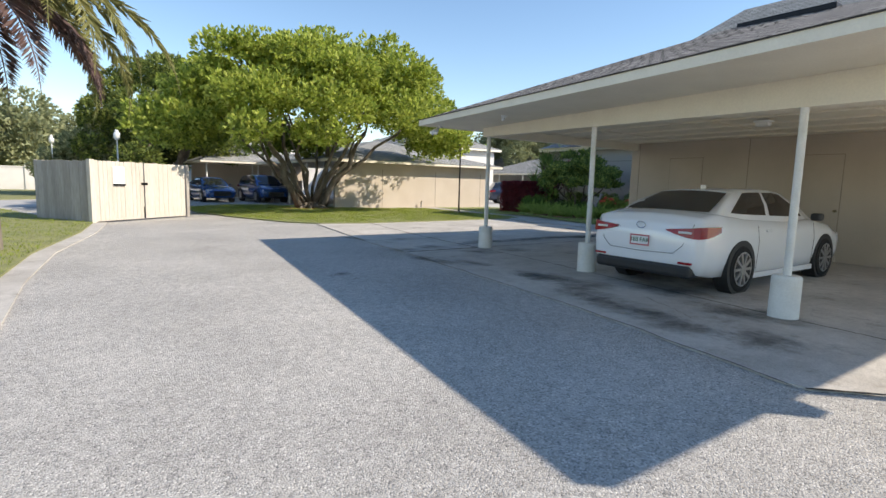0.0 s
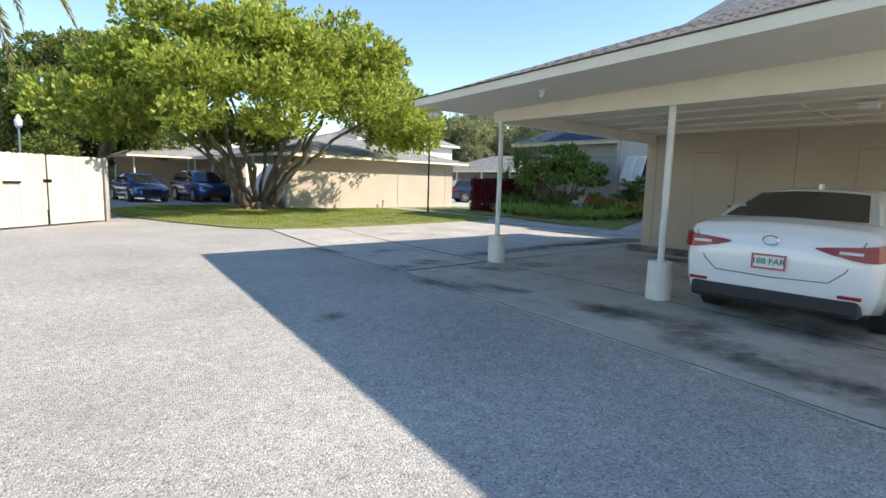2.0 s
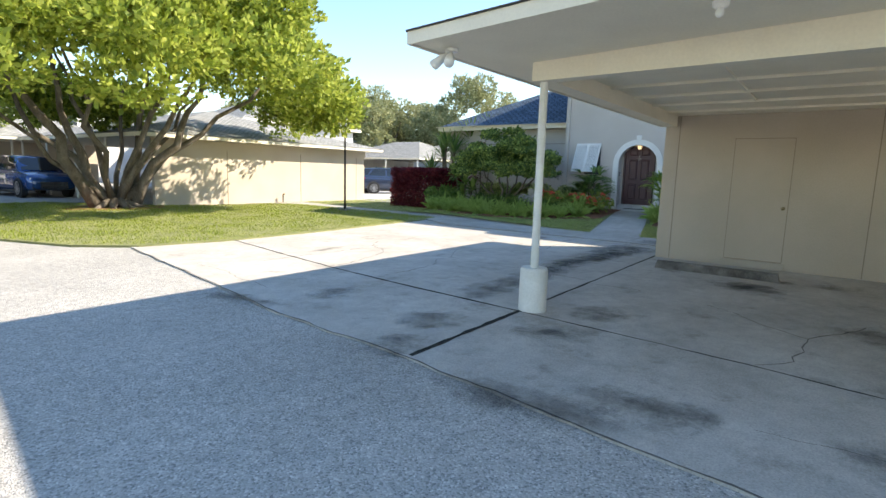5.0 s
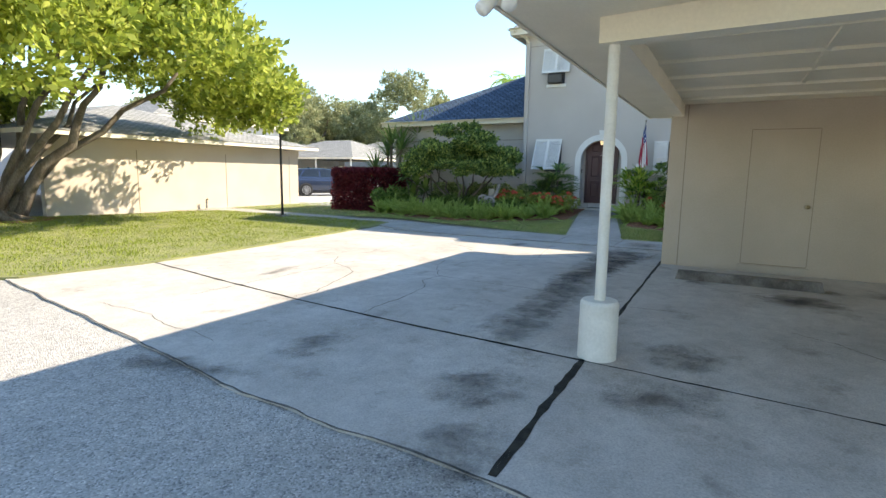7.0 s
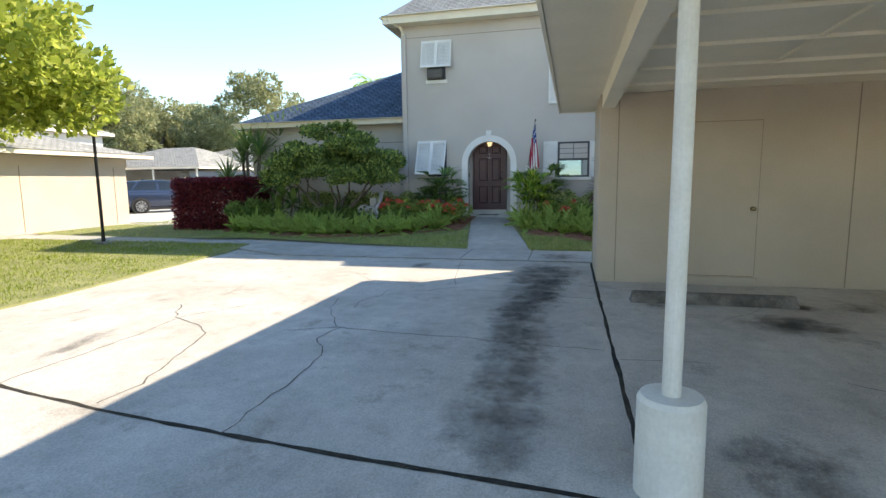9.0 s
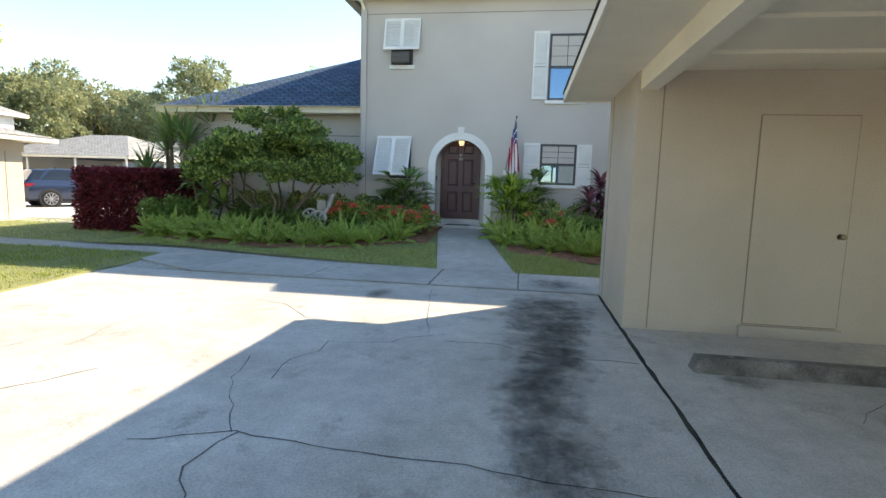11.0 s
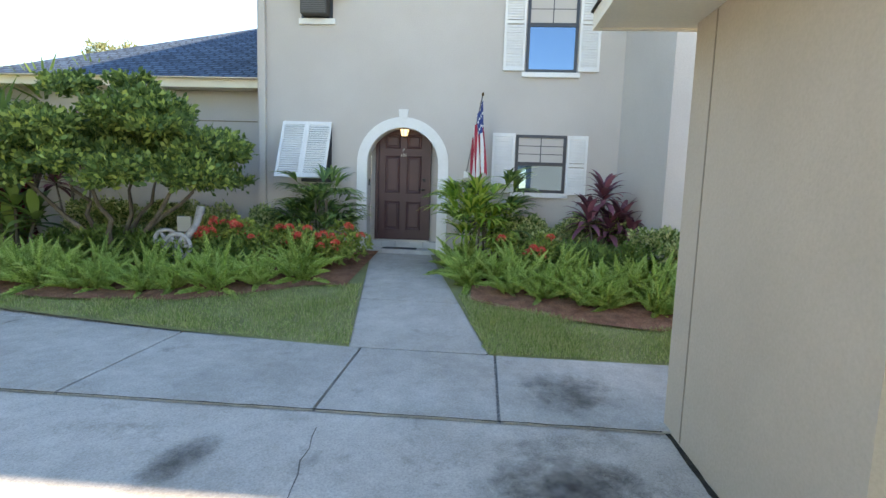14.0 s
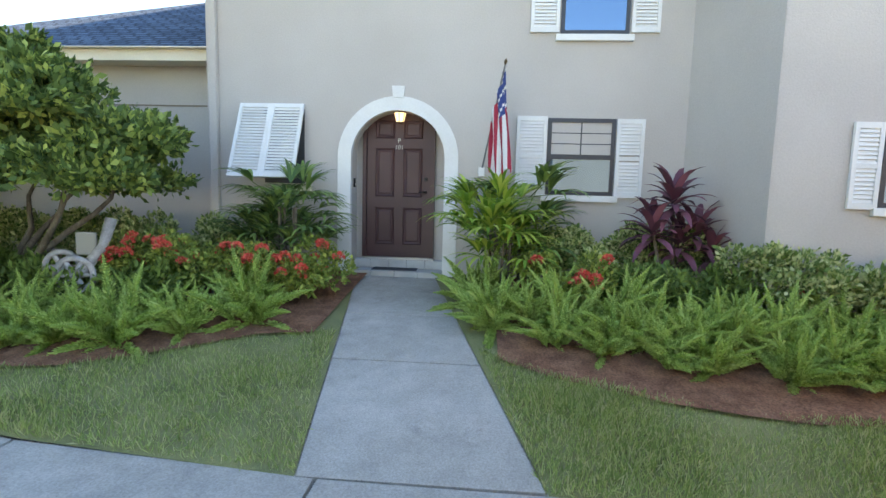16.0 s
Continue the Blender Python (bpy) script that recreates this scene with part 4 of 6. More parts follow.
for i in range(9):
    x = -38 + i * 4.4
    part("panel", boxes((x, x + 4.38, 58, 58.2, 0, 1.9)), M_STUCCO3, fw)
    part("coping", boxes((x, x + 4.38, 57.95, 58.25, 1.9, 2.0)), M_STUCCO3, fw)
    part("pier", boxes((x - .15, x + .15, 57.9, 57.999, 0, 2.1)), M_STUCCO3, fw)

# ---- bin enclosure ----
# darker M_FENCE copy; puts shade into the colour of the run turned from the sun
M_FENCE_B = noisy("grey_brown_fence_shade", (0.30, 0.27, 0.24), (0.40, 0.365, 0.33), 3, 30, 0.9, 0.3, fine_amt=0.15, stretch=(1, 1, 0.15))
bins = thing("bin_enclosure", "weathered cream board fence with double gates round the bins", "fence")


def fence_run(p, q, mat, w=0.145, top=1.83, z0=0.04, parent=None, name="board"):
    p, q = Vector(p[:2]), Vector(q[:2])
    d = q - p
    L = d.length
    ang = math.atan2(d.y, d.x)
    n = max(1, round(L / w))
    for i in range(n):
        h = top + random.uniform(-.015, .012)
        bm = bmesh.new()
        a, b, c = i * L / n + .003, (i + 1) * L / n - .003, .022
        dx = random.uniform(-.004, .004)
        poly = [(a, z0), (b, z0), (b, h - c), (b - c, h), (a + c, h), (a, h - c)]
        f = [bm.verts.new((x, -.01 + dx, z)) for x, z in poly]
        g = [bm.verts.new((x, .009 + dx, z)) for x, z in poly]
        bm.faces.new(f), bm.faces.new(g[::-1])
        for k in range(6):
            bm.faces.new((f[k], g[k], g[(k + 1) % 6], f[(k + 1) % 6]))
        bmesh.ops.recalc_face_normals(bm, faces=bm.faces)
        bm.transform(Matrix.Translation((p.x, p.y, 0)) @ Matrix.Rotation(ang, 4, "Z"))
        part(name, bm, mat, parent or bins)
    return p, ang, L


FA, FB, FL = (0.78, 18.95), (3.78, 21.45), (-0.57, 21.25)
ang = math.atan2(FB[1] - FA[1], FB[0] - FA[0])
ca, sa = math.cos(ang), math.sin(ang)
def onf(s, off=0.0, z=0.0):
    return (FA[0] + ca * s + sa * off, FA[1] + sa * s - ca * off, z)
Lg = math.hypot(FB[0] - FA[0], FB[1] - FA[1])
def fbox(s0, s1, o0, o1, z0, z1, bev=0.0):
    bm = box(bmesh.new(), s0, s1, -o1, -o0, z0, z1, bevel=bev)
    bm.transform(Matrix.Translation((FA[0], FA[1], 0)) @ Matrix.Rotation(ang, 4, "Z"))
    return bm
part("gate_post", fbox(-.02, .13, -.06, .06, 0, 1.86), M_FENCE, bins)
part("gate_post", fbox(Lg - .13, Lg, -.06, .06, 0, 1.84), M_FENCE_B, bins)
fence_run(onf(.16), onf(Lg * .5 - .02), M_FENCE)
fence_run(onf(Lg * .5 + .02), onf(Lg - .16), M_FENCE, w=.2)
fence_run(FA, FL, M_FENCE_B, top=1.82)
fence_run(onf(Lg), (2.0, 24.0), M_FENCE_B)
fence_run((2.0, 24.0), FL, M_FENCE_B)
part("latch", fbox(Lg * .5 - .12, Lg * .5 + .12, .012, .035, 1.12, 1.2, .006), M_BLACK, bins)
part("drop_bolt", fbox(Lg * .5 - .05, Lg * .5 - .02, .012, .03, .05, .42), M_BLACK, bins)
sg = thing("notice_board", "cream notice board with unreadable lines, on the bin gate", "sign")
part("board_panel", fbox(.78, 1.2, .014, .026, 1.15, 1.68, .004), M_WHITE, sg)
part("ledge", fbox(.78, 1.2, .026, .06, 1.1, 1.15), M_BLACK, sg)
for k in range(7):
    wdt = random.uniform(.22, .34)
    part("line", fbox(.82, .82 + wdt, .027, .0285, 1.6 - k * .06, 1.615 - k * .06), plain("faded_print", (0.45, 0.4, 0.4), 0.7), sg)


# ---- cars ----
M_TYRE = noisy("tyre_rubber", (0.012, 0.012, 0.012), (0.02, 0.02, 0.02), 8, 60, 0.85, 0.2, fine_amt=0.1)
M_RIM = plain("silver_rim", (0.55, 0.55, 0.56), 0.3, 0.85)
M_CGLASS = plain("car_glass", (0.012, 0.014, 0.016), 0.04, 0.0, 0.8)
M_RED = plain("tail_lamp_red", (0.30, 0.008, 0.015), 0.2, 0.0, 0.4, 0.2)
M_CLEAR = plain("lamp_clear", (0.7, 0.7, 0.72), 0.1, 0.2, 0.7, 0.6)
M_BPLAST = plain("black_plastic", (0.02, 0.02, 0.021), 0.55)
M_CHROME = plain("chrome", (0.7, 0.7, 0.72), 0.12, 1.0)
CAR = {
    "saloon": dict(L=4.88, W=1.84, H=1.445, wb=(-1.42, 1.41), r=.335, st=[(-2.44, .46, .62, .80, .72), (-2.41, .36, .66, .93, .80), (-2.3, .27, .70, 1.04, .865), (-1.95, .22, .74, 1.1, .90), (-1.2, .19, .72, 1.03, .915), (0, .18, .7, .98, .92), (1.0, .19, .68, .99, .915), (1.7, .2, .66, .90, .90), (2.15, .23, .6, .78, .86), (2.38, .28, .52, .68, .74), (2.44, .34, .48, .6, .6)],
                   gh=[(-1.98, 1.09, .74), (-1.3, 1.03, .80), (0.2, .97, .82), (1.22, .975, .76)], rf=[(-1.12, 1.385, .555), (-.75, 1.42, .585), (-.1, 1.43, .59), (.32, 1.39, .57)]),
    "suv": dict(L=4.7, W=1.88, H=1.68, wb=(-1.38, 1.4), r=.37, st=[(-2.35, .5, .7, .9, .74), (-2.3, .4, .75, 1.08, .83), (-2.15, .3, .8, 1.14, .89), (-1.2, .25, .8, 1.1, .93), (0, .24, .8, 1.07, .94), (1.0, .25, .78, 1.06, .93), (1.7, .27, .74, 1.0, .91), (2.1, .3, .68, .92, .87), (2.3, .36, .6, .82, .76), (2.35, .42, .56, .74, .64)],
                gh=[(-2.2, 1.12, .80), (-1.3, 1.1, .84), (0.2, 1.06, .85), (1.3, 1.05, .78)], rf=[(-1.85, 1.6, .62), (-.9, 1.66, .64), (-.1, 1.665, .64), (.42, 1.61, .6)]),
}


def make_car(label, kind, paint, at, rz, front_detail=False, plate="188 FAR", dark_back=False):
    C = CAR[kind]
    car = thing("car", label, "car", at, rz)
    st = C["st"]
    def section(s, n=9):
        x, zb, zs, zt, w = s
        return [(x, w * .80, zb), (x, w * .93, zb + .03), (x, w * .985, zb + (zs - zb) * .45), (x, w, zs), (x, w * .985, zs + (zt - zs) * .45), (x, w * .93, zt - .035), (x, w * .82, zt - .005), (x, w * .4, zt + .022), (x, 0, zt + .03)]
    # finer stations by interpolation
    xs = np.concatenate([np.linspace(a[0], b[0], 4, endpoint=False) for a, b in zip(st, st[1:])] + [[st[-1][0]]])
    A = np.array(st)
    S = [tuple([x] + [float(np.interp(x, A[:, 0], A[:, k])) for k in range(1, 5)]) for x in xs]
    bm = bmesh.new()
    rings = []
    for s in S:
        h = section(s)
        full = h + [(x, -y, z) for x, y, z in h[-2::-1]]
        rings.append([bm.verts.new(p) for p in full])
    for a, b in zip(rings, rings[1:]):
        for i in range(len(a) - 1):
            bm.faces.new((a[i], a[i + 1], b[i + 1], b[i]))
        bm.faces.new((a[-1], a[0], b[0], b[-1]))
    bm.faces.new(rings[0]), bm.faces.new(rings[-1][::-1])
    bmesh.ops.recalc_face_normals(bm, faces=bm.faces)
    body = part("body", bm, paint, car, smooth=True)
    # cabin
    gh, rf = np.array(C["gh"]), np.array(C["rf"])
    n = 12
    def curve(P, t):
        k = np.linspace(0, 1, len(P))
        return np.array([np.interp(t, k, P[:, j]) for j in range(3)])
    bm = bmesh.new()
    low = [curve(gh, i / n) for i in range(n + 1)]
    top = [curve(rf, i / n) for i in range(n + 1)]
    grid = []
    for i in range(n + 1):
        (xb, zb, wb_), (xt, zt, wt) = low[i], top[i]
        if i == 0 or i == n:
            pass
        row = []
        for s_ in (1, -1):
            pts = [(xb, wb_ * s_, zb - .04), (xb * .55 + xt * .45, (wb_ * .56 + wt * .44) * s_ * 1.012, zb * .5 + zt * .5), (xt, wt * s_, zt)]
            row.append(pts)
        zc = zt + .035
        full = row[0] + [(xt, wt * .5, zc - .006), (xt, 0, zc), (xt, -wt * .5, zc - .006)] + row[1][::-1]
        grid.append([bm.verts.new(tuple(float(v) for v in p)) for p in full])
    for a, b in zip(grid, grid[1:]):
        for i in range(len(a) - 1):
            bm.faces.new((a[i], a[i + 1], b[i + 1], b[i]))
    bm.faces.new(grid[0]), bm.faces.new(grid[-1][::-1])
    bmesh.ops.recalc_face_normals(bm, faces=bm.faces)
    part("cabin", bm, paint, car, smooth=True)
    def side(t, v, s_):
        a, b = curve(gh, t), curve(rf, t)
        if v < .5:
            m_ = (a[0] * .55 + b[0] * .45, (a[2] * .56 + b[2] * .44) * 1.012, a[1] * .5 + b[1] * .5)
            p0, p1, f = (a[0], a[2], a[1] - .04), m_, v * 2
        else:
            m_ = (a[0] * .55 + b[0] * .45, (a[2] * .56 + b[2] * .44) * 1.012, a[1] * .5 + b[1] * .5)
            p0, p1, f = m_, (b[0], b[2], b[1]), v * 2 - 1
        p = [p0[k] + (p1[k] - p0[k]) * f for k in range(3)]
        return (p[0], (p[1] + .006) * s_, p[2])
    def glass_side(t0, t1, s_, name="side_window", slant=(.0, .0)):
        b2 = bmesh.new()
        V = []
        m_ = 8
        for i in range(m_ + 1):
            row = []
            for v in (.2, .35, .5, .65, .8, .93):
                t = t0 + slant[0] * (v - .2) + ((t1 + slant[1] * (v - .2)) - (t0 + slant[0] * (v - .2))) * i / m_
                row.append(b2.verts.new(side(t, v, s_)))
            V.append(row)
        for i in range(m_):
            for j in range(5):
                b2.faces.new((V[i][j], V[i][j + 1], V[i + 1][j + 1], V[i + 1][j]))
        bmesh.ops.recalc_face_normals(b2, faces=b2.faces)
        part(name, b2, M_CGLASS, car, smooth=True)
    for s_ in (1, -1):
        glass_side(.17, .50, s_, slant=(.06, 0))
        glass_side(.53, .90, s_, slant=(0, -.02))
        if kind == "suv":
            glass_side(.03, .15, s_)
    def end_glass(P, Q, name):
        a, b = P, Q
        b2 = bmesh.new()
        nrm = Vector((a[1] - b[1], 0, b[0] - a[0]))
        sgn = -1 if a[0] < b[0] else 1
        dirx = Vector((b[0] - a[0], 0, b[1] - a[1])).normalized()
        nv = Vector((-dirx.z, 0, dirx.x)) if a[0] < b[0] else Vector((dirx.z, 0, -dirx.x))
        V = []
        for i in range(7):
            f = .1 + .8 * i / 6
            row = []
            for j in range(11):
                g = -1 + 2 * j / 10
                wdt = (a[2] + (b[2] - a[2]) * f) * .90
                bul = .03 * f * (1 - g * g)
                row.append(b2.verts.new((a[0] + (b[0] - a[0]) * f + nv.x * .012, wdt * g, a[1] + (b[1] - a[1]) * f + nv.z * .014 + bul)))
            V.append(row)
        for i in range(6):
            for j in range(10):
                b2.faces.new((V[i][j], V[i][j + 1], V[i + 1][j + 1], V[i + 1][j]))
        bmesh.ops.recalc_face_normals(b2, faces=b2.faces)
        part(name, b2, M_CGLASS, car, smooth=True)
    end_glass(gh[0] - np.array([0, .02, 0]), rf[0] + np.array([0, .01, 0]), "rear_window")
    end_glass(gh[-1] - np.array([0, .02, 0]), rf[-1] + np.array([0, .01, 0]), "windscreen")
    W = C["W"] / 2
    for x in C["wb"]:
        for s_ in (1, -1):
            # black disc on the body side stands in for the well's dark hollow
            wl = part("wheel_well_disc", tube(bmesh.new(), [(x, s_ * (W - .2), C["r"] + .01), (x, s_ * (W + .0), C["r"] + .01)], C["r"] + .055, 28), M_BPLAST, car)
            w = new("wheel")
            w.parent = car
            y0, y1 = s_ * (W - .18), s_ * (W + .012)
            ym = y1 - s_ * .02
            r = C["r"]
            part("tyre", tube(bmesh.new(), [(x, y0, r), (x, y0 + s_ * .02, r), (x, ym, r), (x, y1, r), (x, y1 + s_ * .001, r)], [r - .03, r, r, r - .03, r - .1], 32), M_TYRE, w, smooth=False)
            part("rim", tube(bmesh.new(), [(x, y1 - s_ * .03, r), (x, y1 + s_ * .004, r)], [r * .66, r * .70], 28), M_BPLAST, w)
            b2 = bmesh.new()
            ns = 10
            for k in range(ns):
                a = 2 * math.pi * k / ns
                c_, s2 = math.cos(a), math.sin(a)
                d = Matrix.Translation((x, y1 + s_ * .012, r)) @ Matrix.Rotation(a, 4, "Y")
                box(b2, .04, r * .69, -.008, .008, -.017, .017, m=d)
            part("spokes", b2, M_RIM, w)
            b2 = bmesh.new()
            for k in range(32):
                a0, a1 = 2 * math.pi * k / 32, 2 * math.pi * (k + 1) / 32
                q = [b2.verts.new((x + rr * math.cos(a), y1 + s_ * .012, r + rr * math.sin(a))) for a, rr in ((a0, r * .66), (a0, r * .72), (a1, r * .72), (a1, r * .66))]
                b2.faces.new(q if s_ < 0 else q[::-1])
            part("rim_edge", b2, M_RIM, w)
            part("hub", tube(bmesh.new(), [(x, y1, r), (x, y1 + s_ * .018, r)], [.06, .05], 16), M_RIM, w)
    xr, xf = st[0][0], st[-1][0]
    zl = .62 if kind == "saloon" else .7
    # lower bumper, sill
    part("rear_valance", boxes((xr - .012, xr + .28, -W * .82, W * .82, .24, .42), bevel=.05), M_BPLAST, car)
    for s_ in (1, -1):
        part("sill_trim", boxes((-1.0, 1.0, s_ * W * .965 - .02, s_ * W * .965 + .02, .17, .25), bevel=.01), M_BPLAST if kind == "suv" else paint, car)
        part("door_mirror", boxes((.72, .9, s_ * (W - .02) + (0 if s_ > 0 else -.15), s_ * (W - .02) + (.15 if s_ > 0 else 0), .97 if kind == "saloon" else 1.08, 1.09 if kind == "saloon" else 1.22), bevel=.035), M_BPLAST, car)
        for xx in ((-.75, .12)):
            part("door_handle", boxes((xx, xx + .17, s_ * (W * .995) - .014, s_ * (W * .995) + .014, .83, .86), bevel=.008), paint, car)
        for xx in (-.98, -.02, .92):
            part("door_gap", tube(bmesh.new(), [(xx, s_ * (W * 1.0) - s_ * .01, .3), (xx + .02, s_ * (W * 1.0) - s_ * .001, .7), (xx - .01, s_ * W * .975, .93)], .003, 5), M_BPLAST, car)
    # tail lamps: a wedge that wraps the corner
    zt = (.86 if kind == "saloon" else .98)
    for s_ in (1, -1):
        b2 = bmesh.new()
        dz, k0 = (0, 1.0) if kind == "saloon" else (.1, 1.02)
        xo = xr + 2.44
        prof = [(-2.455, .38, .865, .875), (-2.456, .52, .82, .892), (-2.456, .66, .79, .905), (-2.445, .77, .775, .915), (-2.40, .838, .775, .925), (-2.32, .886, .785, .93), (-2.2, .908, .81, .93), (-2.05, .926, .86, .93)]
        lo = [b2.verts.new((px + xo, py * k0 * s_, z0 + dz)) for px, py, z0, z1 in prof]
        up = [b2.verts.new((px + xo + .012, (py - .008) * k0 * s_, z1 + dz)) for px, py, z0, z1 in prof]
        lo2 = [b2.verts.new((px + xo + .07, (py - .07) * k0 * s_, z0 + dz)) for px, py, z0, z1 in prof]
        up2 = [b2.verts.new((px + xo + .07, (py - .07) * k0 * s_, z1 + dz)) for px, py, z0, z1 in prof]
        for k in range(len(prof) - 1):
            b2.faces.new((lo[k], lo[k + 1], up[k + 1], up[k]))
            b2.faces.new((up[k], up[k + 1], up2[k + 1], up2[k]))
            b2.faces.new((lo2[k], lo2[k + 1], lo[k + 1], lo[k]))
        bmesh.ops.recalc_face_normals(b2, faces=b2.faces)
        tl = part("tail_lamp", b2, M_RED, car)
        part("lamp_insert", boxes((xr - .021, xr + .03, min(s_ * .56, s_ * .74), max(s_ * .56, s_ * .74), .835 + dz, .865 + dz), bevel=.006), M_CLEAR, tl)
        part("reflector", boxes((xr - .02, xr + .03, min(s_ * .58, s_ * .76), max(s_ * .58, s_ * .76), .43, .46), bevel=.006), M_RED, car)
    # number plate
    pl = part("number_plate", boxes((xr - .03, xr - .018, -.153, .153, zl, zl + .152), bevel=.004), M_WHITE, car, "white plate with a green and red print")
    for a, b, c, d in ((-.153, .153, zl, zl + .02), (-.153, .153, zl + .132, zl + .152), (-.153, -.135, zl + .02, zl + .132), (.135, .153, zl + .02, zl + .132)):
        part("plate_border", boxes((xr - .034, xr - .031, a, b, c, d)), plain("plate_red", (0.5, 0.12, 0.14), 0.5), pl)
    if plate:
        mtx = Matrix.Translation((xr - .0325, 0, zl + .077)) @ face_w
        lettering(plate, .085, mtx, plain("plate_green", (0.02, 0.12, 0.06), 0.5), pl)
    part("boot_gap", tube(bmesh.new(), [(xr + .05, -.74, zt + .1), (xr - .005, -.62, zl + .05), (xr - .013, -.5, zl - .06), (xr - .015, 0, zl - .075), (xr - .013, .5, zl - .06), (xr - .005, .62, zl + .05), (xr + .05, .74, zt + .1)], .004, 5), M_BPLAST, car)
    bdg = bmesh.new()
    prev = None
    for k in range(20):
        a, b_ = 2 * math.pi * k / 20, 2 * math.pi * (k + 1) / 20
        tube(bdg, [(xr - .018, .07 * math.cos(a), zt + .05 + .045 * math.sin(a)), (xr - .018, .07 * math.cos(b_), zt + .05 + .045 * math.sin(b_))], .007, 5, cap=False)
    part("badge", bdg, M_CHROME, car, "plain chrome oval")
    part("roof_fin", boxes((-.98, -.84, -.015, .015, C["H"] - .02, C["H"] + .05), bevel=.012), paint, car)
    # front
    part("grille", boxes((xf - .12, xf + .012, -.5, .5, .36, .66), bevel=.03), M_BPLAST, car)
    for k in range(5):
        part("grille_bar", boxes((xf - .05, xf + .02, -.46, .46, .4 + k * .05, .41 + k * .05)), M_CHROME, car)
    for s_ in (1, -1):
        part("headlamp", boxes((xf - .36, xf - .1, min(s_ * .5, s_ * .8), max(s_ * .5, s_ * .8), zl + .0, zl + .11), bevel=.035), M_CLEAR, car)
        part("fog_lamp_bezel", boxes((xf - .25, xf - .04, min(s_ * .55, s_ * .75), max(s_ * .55, s_ * .75), .36, .46), bevel=.02), M_BPLAST, car)
    return car


P_WHITE = plain("white_car_paint", (0.80, 0.81, 0.82), 0.22, 0.0, 0.5, 0.8)
P_BLUE = plain("dark_blue_car_paint", (0.018, 0.075, 0.24), 0.22, 0.35, 0.5, 0.9)
P_NAVY = plain("blue_grey_car_paint", (0.03, 0.045, 0.085), 0.25, 0.4, 0.5, 0.9)
P_SILVER = plain("silver_car_paint", (0.45, 0.45, 0.44), 0.3, 0.5, 0.5, 0.8)
make_car("white saloon car parked nose-in on the carport slab", "saloon", P_WHITE, (9.36, 4.98, 0.004), 0)
make_car("dark blue saloon car parked facing the lawn beneath the tree", "saloon", P_BLUE, (7.35, 35.6, 0), -86, plate="")
make_car("dark blue off-road car parked facing the lawn beneath the tree", "suv", P_BLUE, (10.35, 35.0, 0), -86, plate="")
make_car("blue-grey estate car parked on the sunlit street beyond the hedge", "suv", P_NAVY, (29.2, 31.4, 0), -28, plate="")
make_car("silver off-road car parked far along the street", "suv", P_SILVER, (42.5, 47.6, 0), 150, plate="")
make_car("dark grey car in the shade of the distant carport", "saloon", P_NAVY, (41.2, 38.2, 0), 200, plate="")

# ---- plants ----
def leaf_mesh(name, P, ax, ln, mat, parent=None, width=0.24, fold=0.08, label="", kind="", seed=0, nrm=None):
    """Folded leaves from their roots P along ax, all in one mesh."""
    rng = np.random.default_rng(seed)
    count = len(P)
    ax = ax / np.linalg.norm(ax, axis=1)[:, None]
    ref = rng.normal(size=(count, 3)) if nrm is None else nrm
    s = np.cross(ax, ref)
    s /= np.maximum(np.linalg.norm(s, axis=1), 1e-6)[:, None]
    nn = np.cross(ax, s)
    ln = ln[:, None]
    V = np.stack([P, P + ax * ln * .5 + s * ln * width + nn * ln * fold, P + ax * ln, P + ax * ln * .5 - s * ln * width + nn * ln * fold], 1).reshape(-1, 3)
    me = bpy.data.meshes.new(name)
    me.vertices.add(count * 4)
    me.vertices.foreach_set("co", V.ravel())
    me.loops.add(count * 4)
    me.loops.foreach_set("vertex_index", np.arange(count * 4, dtype=np.int32))
    me.polygons.add(count)
    me.polygons.foreach_set("loop_start", np.arange(0, count * 4, 4, dtype=np.int32))
    me.update(calc_edges=True)
    me.materials.append(mat)
    ob = new(name, me)
    ob.parent = parent
    return tagged(ob, label=label, kind=kind)


def clumps(name, parent, C, R, twigs, per, size, mat, seed=1, squash=0.75, width=0.24, up=0.2, label="", kind="", inner=0.25):
    """A crown of twigs whose ends carry rosettes of leaves; gaps stay between the clumps."""
    rng = np.random.default_rng(seed)
    C, R = np.array(C, float), np.array(R, float)
    w = R ** 2
    idx = rng.choice(len(C), twigs, p=w / w.sum())
    d = rng.normal(size=(twigs, 3))
    d /= np.linalg.norm(d, axis=1)[:, None]
    r = np.where(rng.random(twigs) < inner, rng.uniform(.3, .9, twigs), rng.uniform(.88, 1.08, twigs))
    T = C[idx] + d * (R[idx] * r)[:, None] * np.array([1, 1, squash])
    td = d + np.array([0, 0, up])
    P = np.repeat(T, per, 0) + rng.normal(size=(twigs * per, 3)) * size * .35
    ax = rng.normal(size=(twigs * per, 3)) * .75 + np.repeat(td, per, 0)
    return leaf_mesh(name, P, ax, size * rng.uniform(.6, 1.25, twigs * per), mat, parent, width, .07, label, kind, seed)


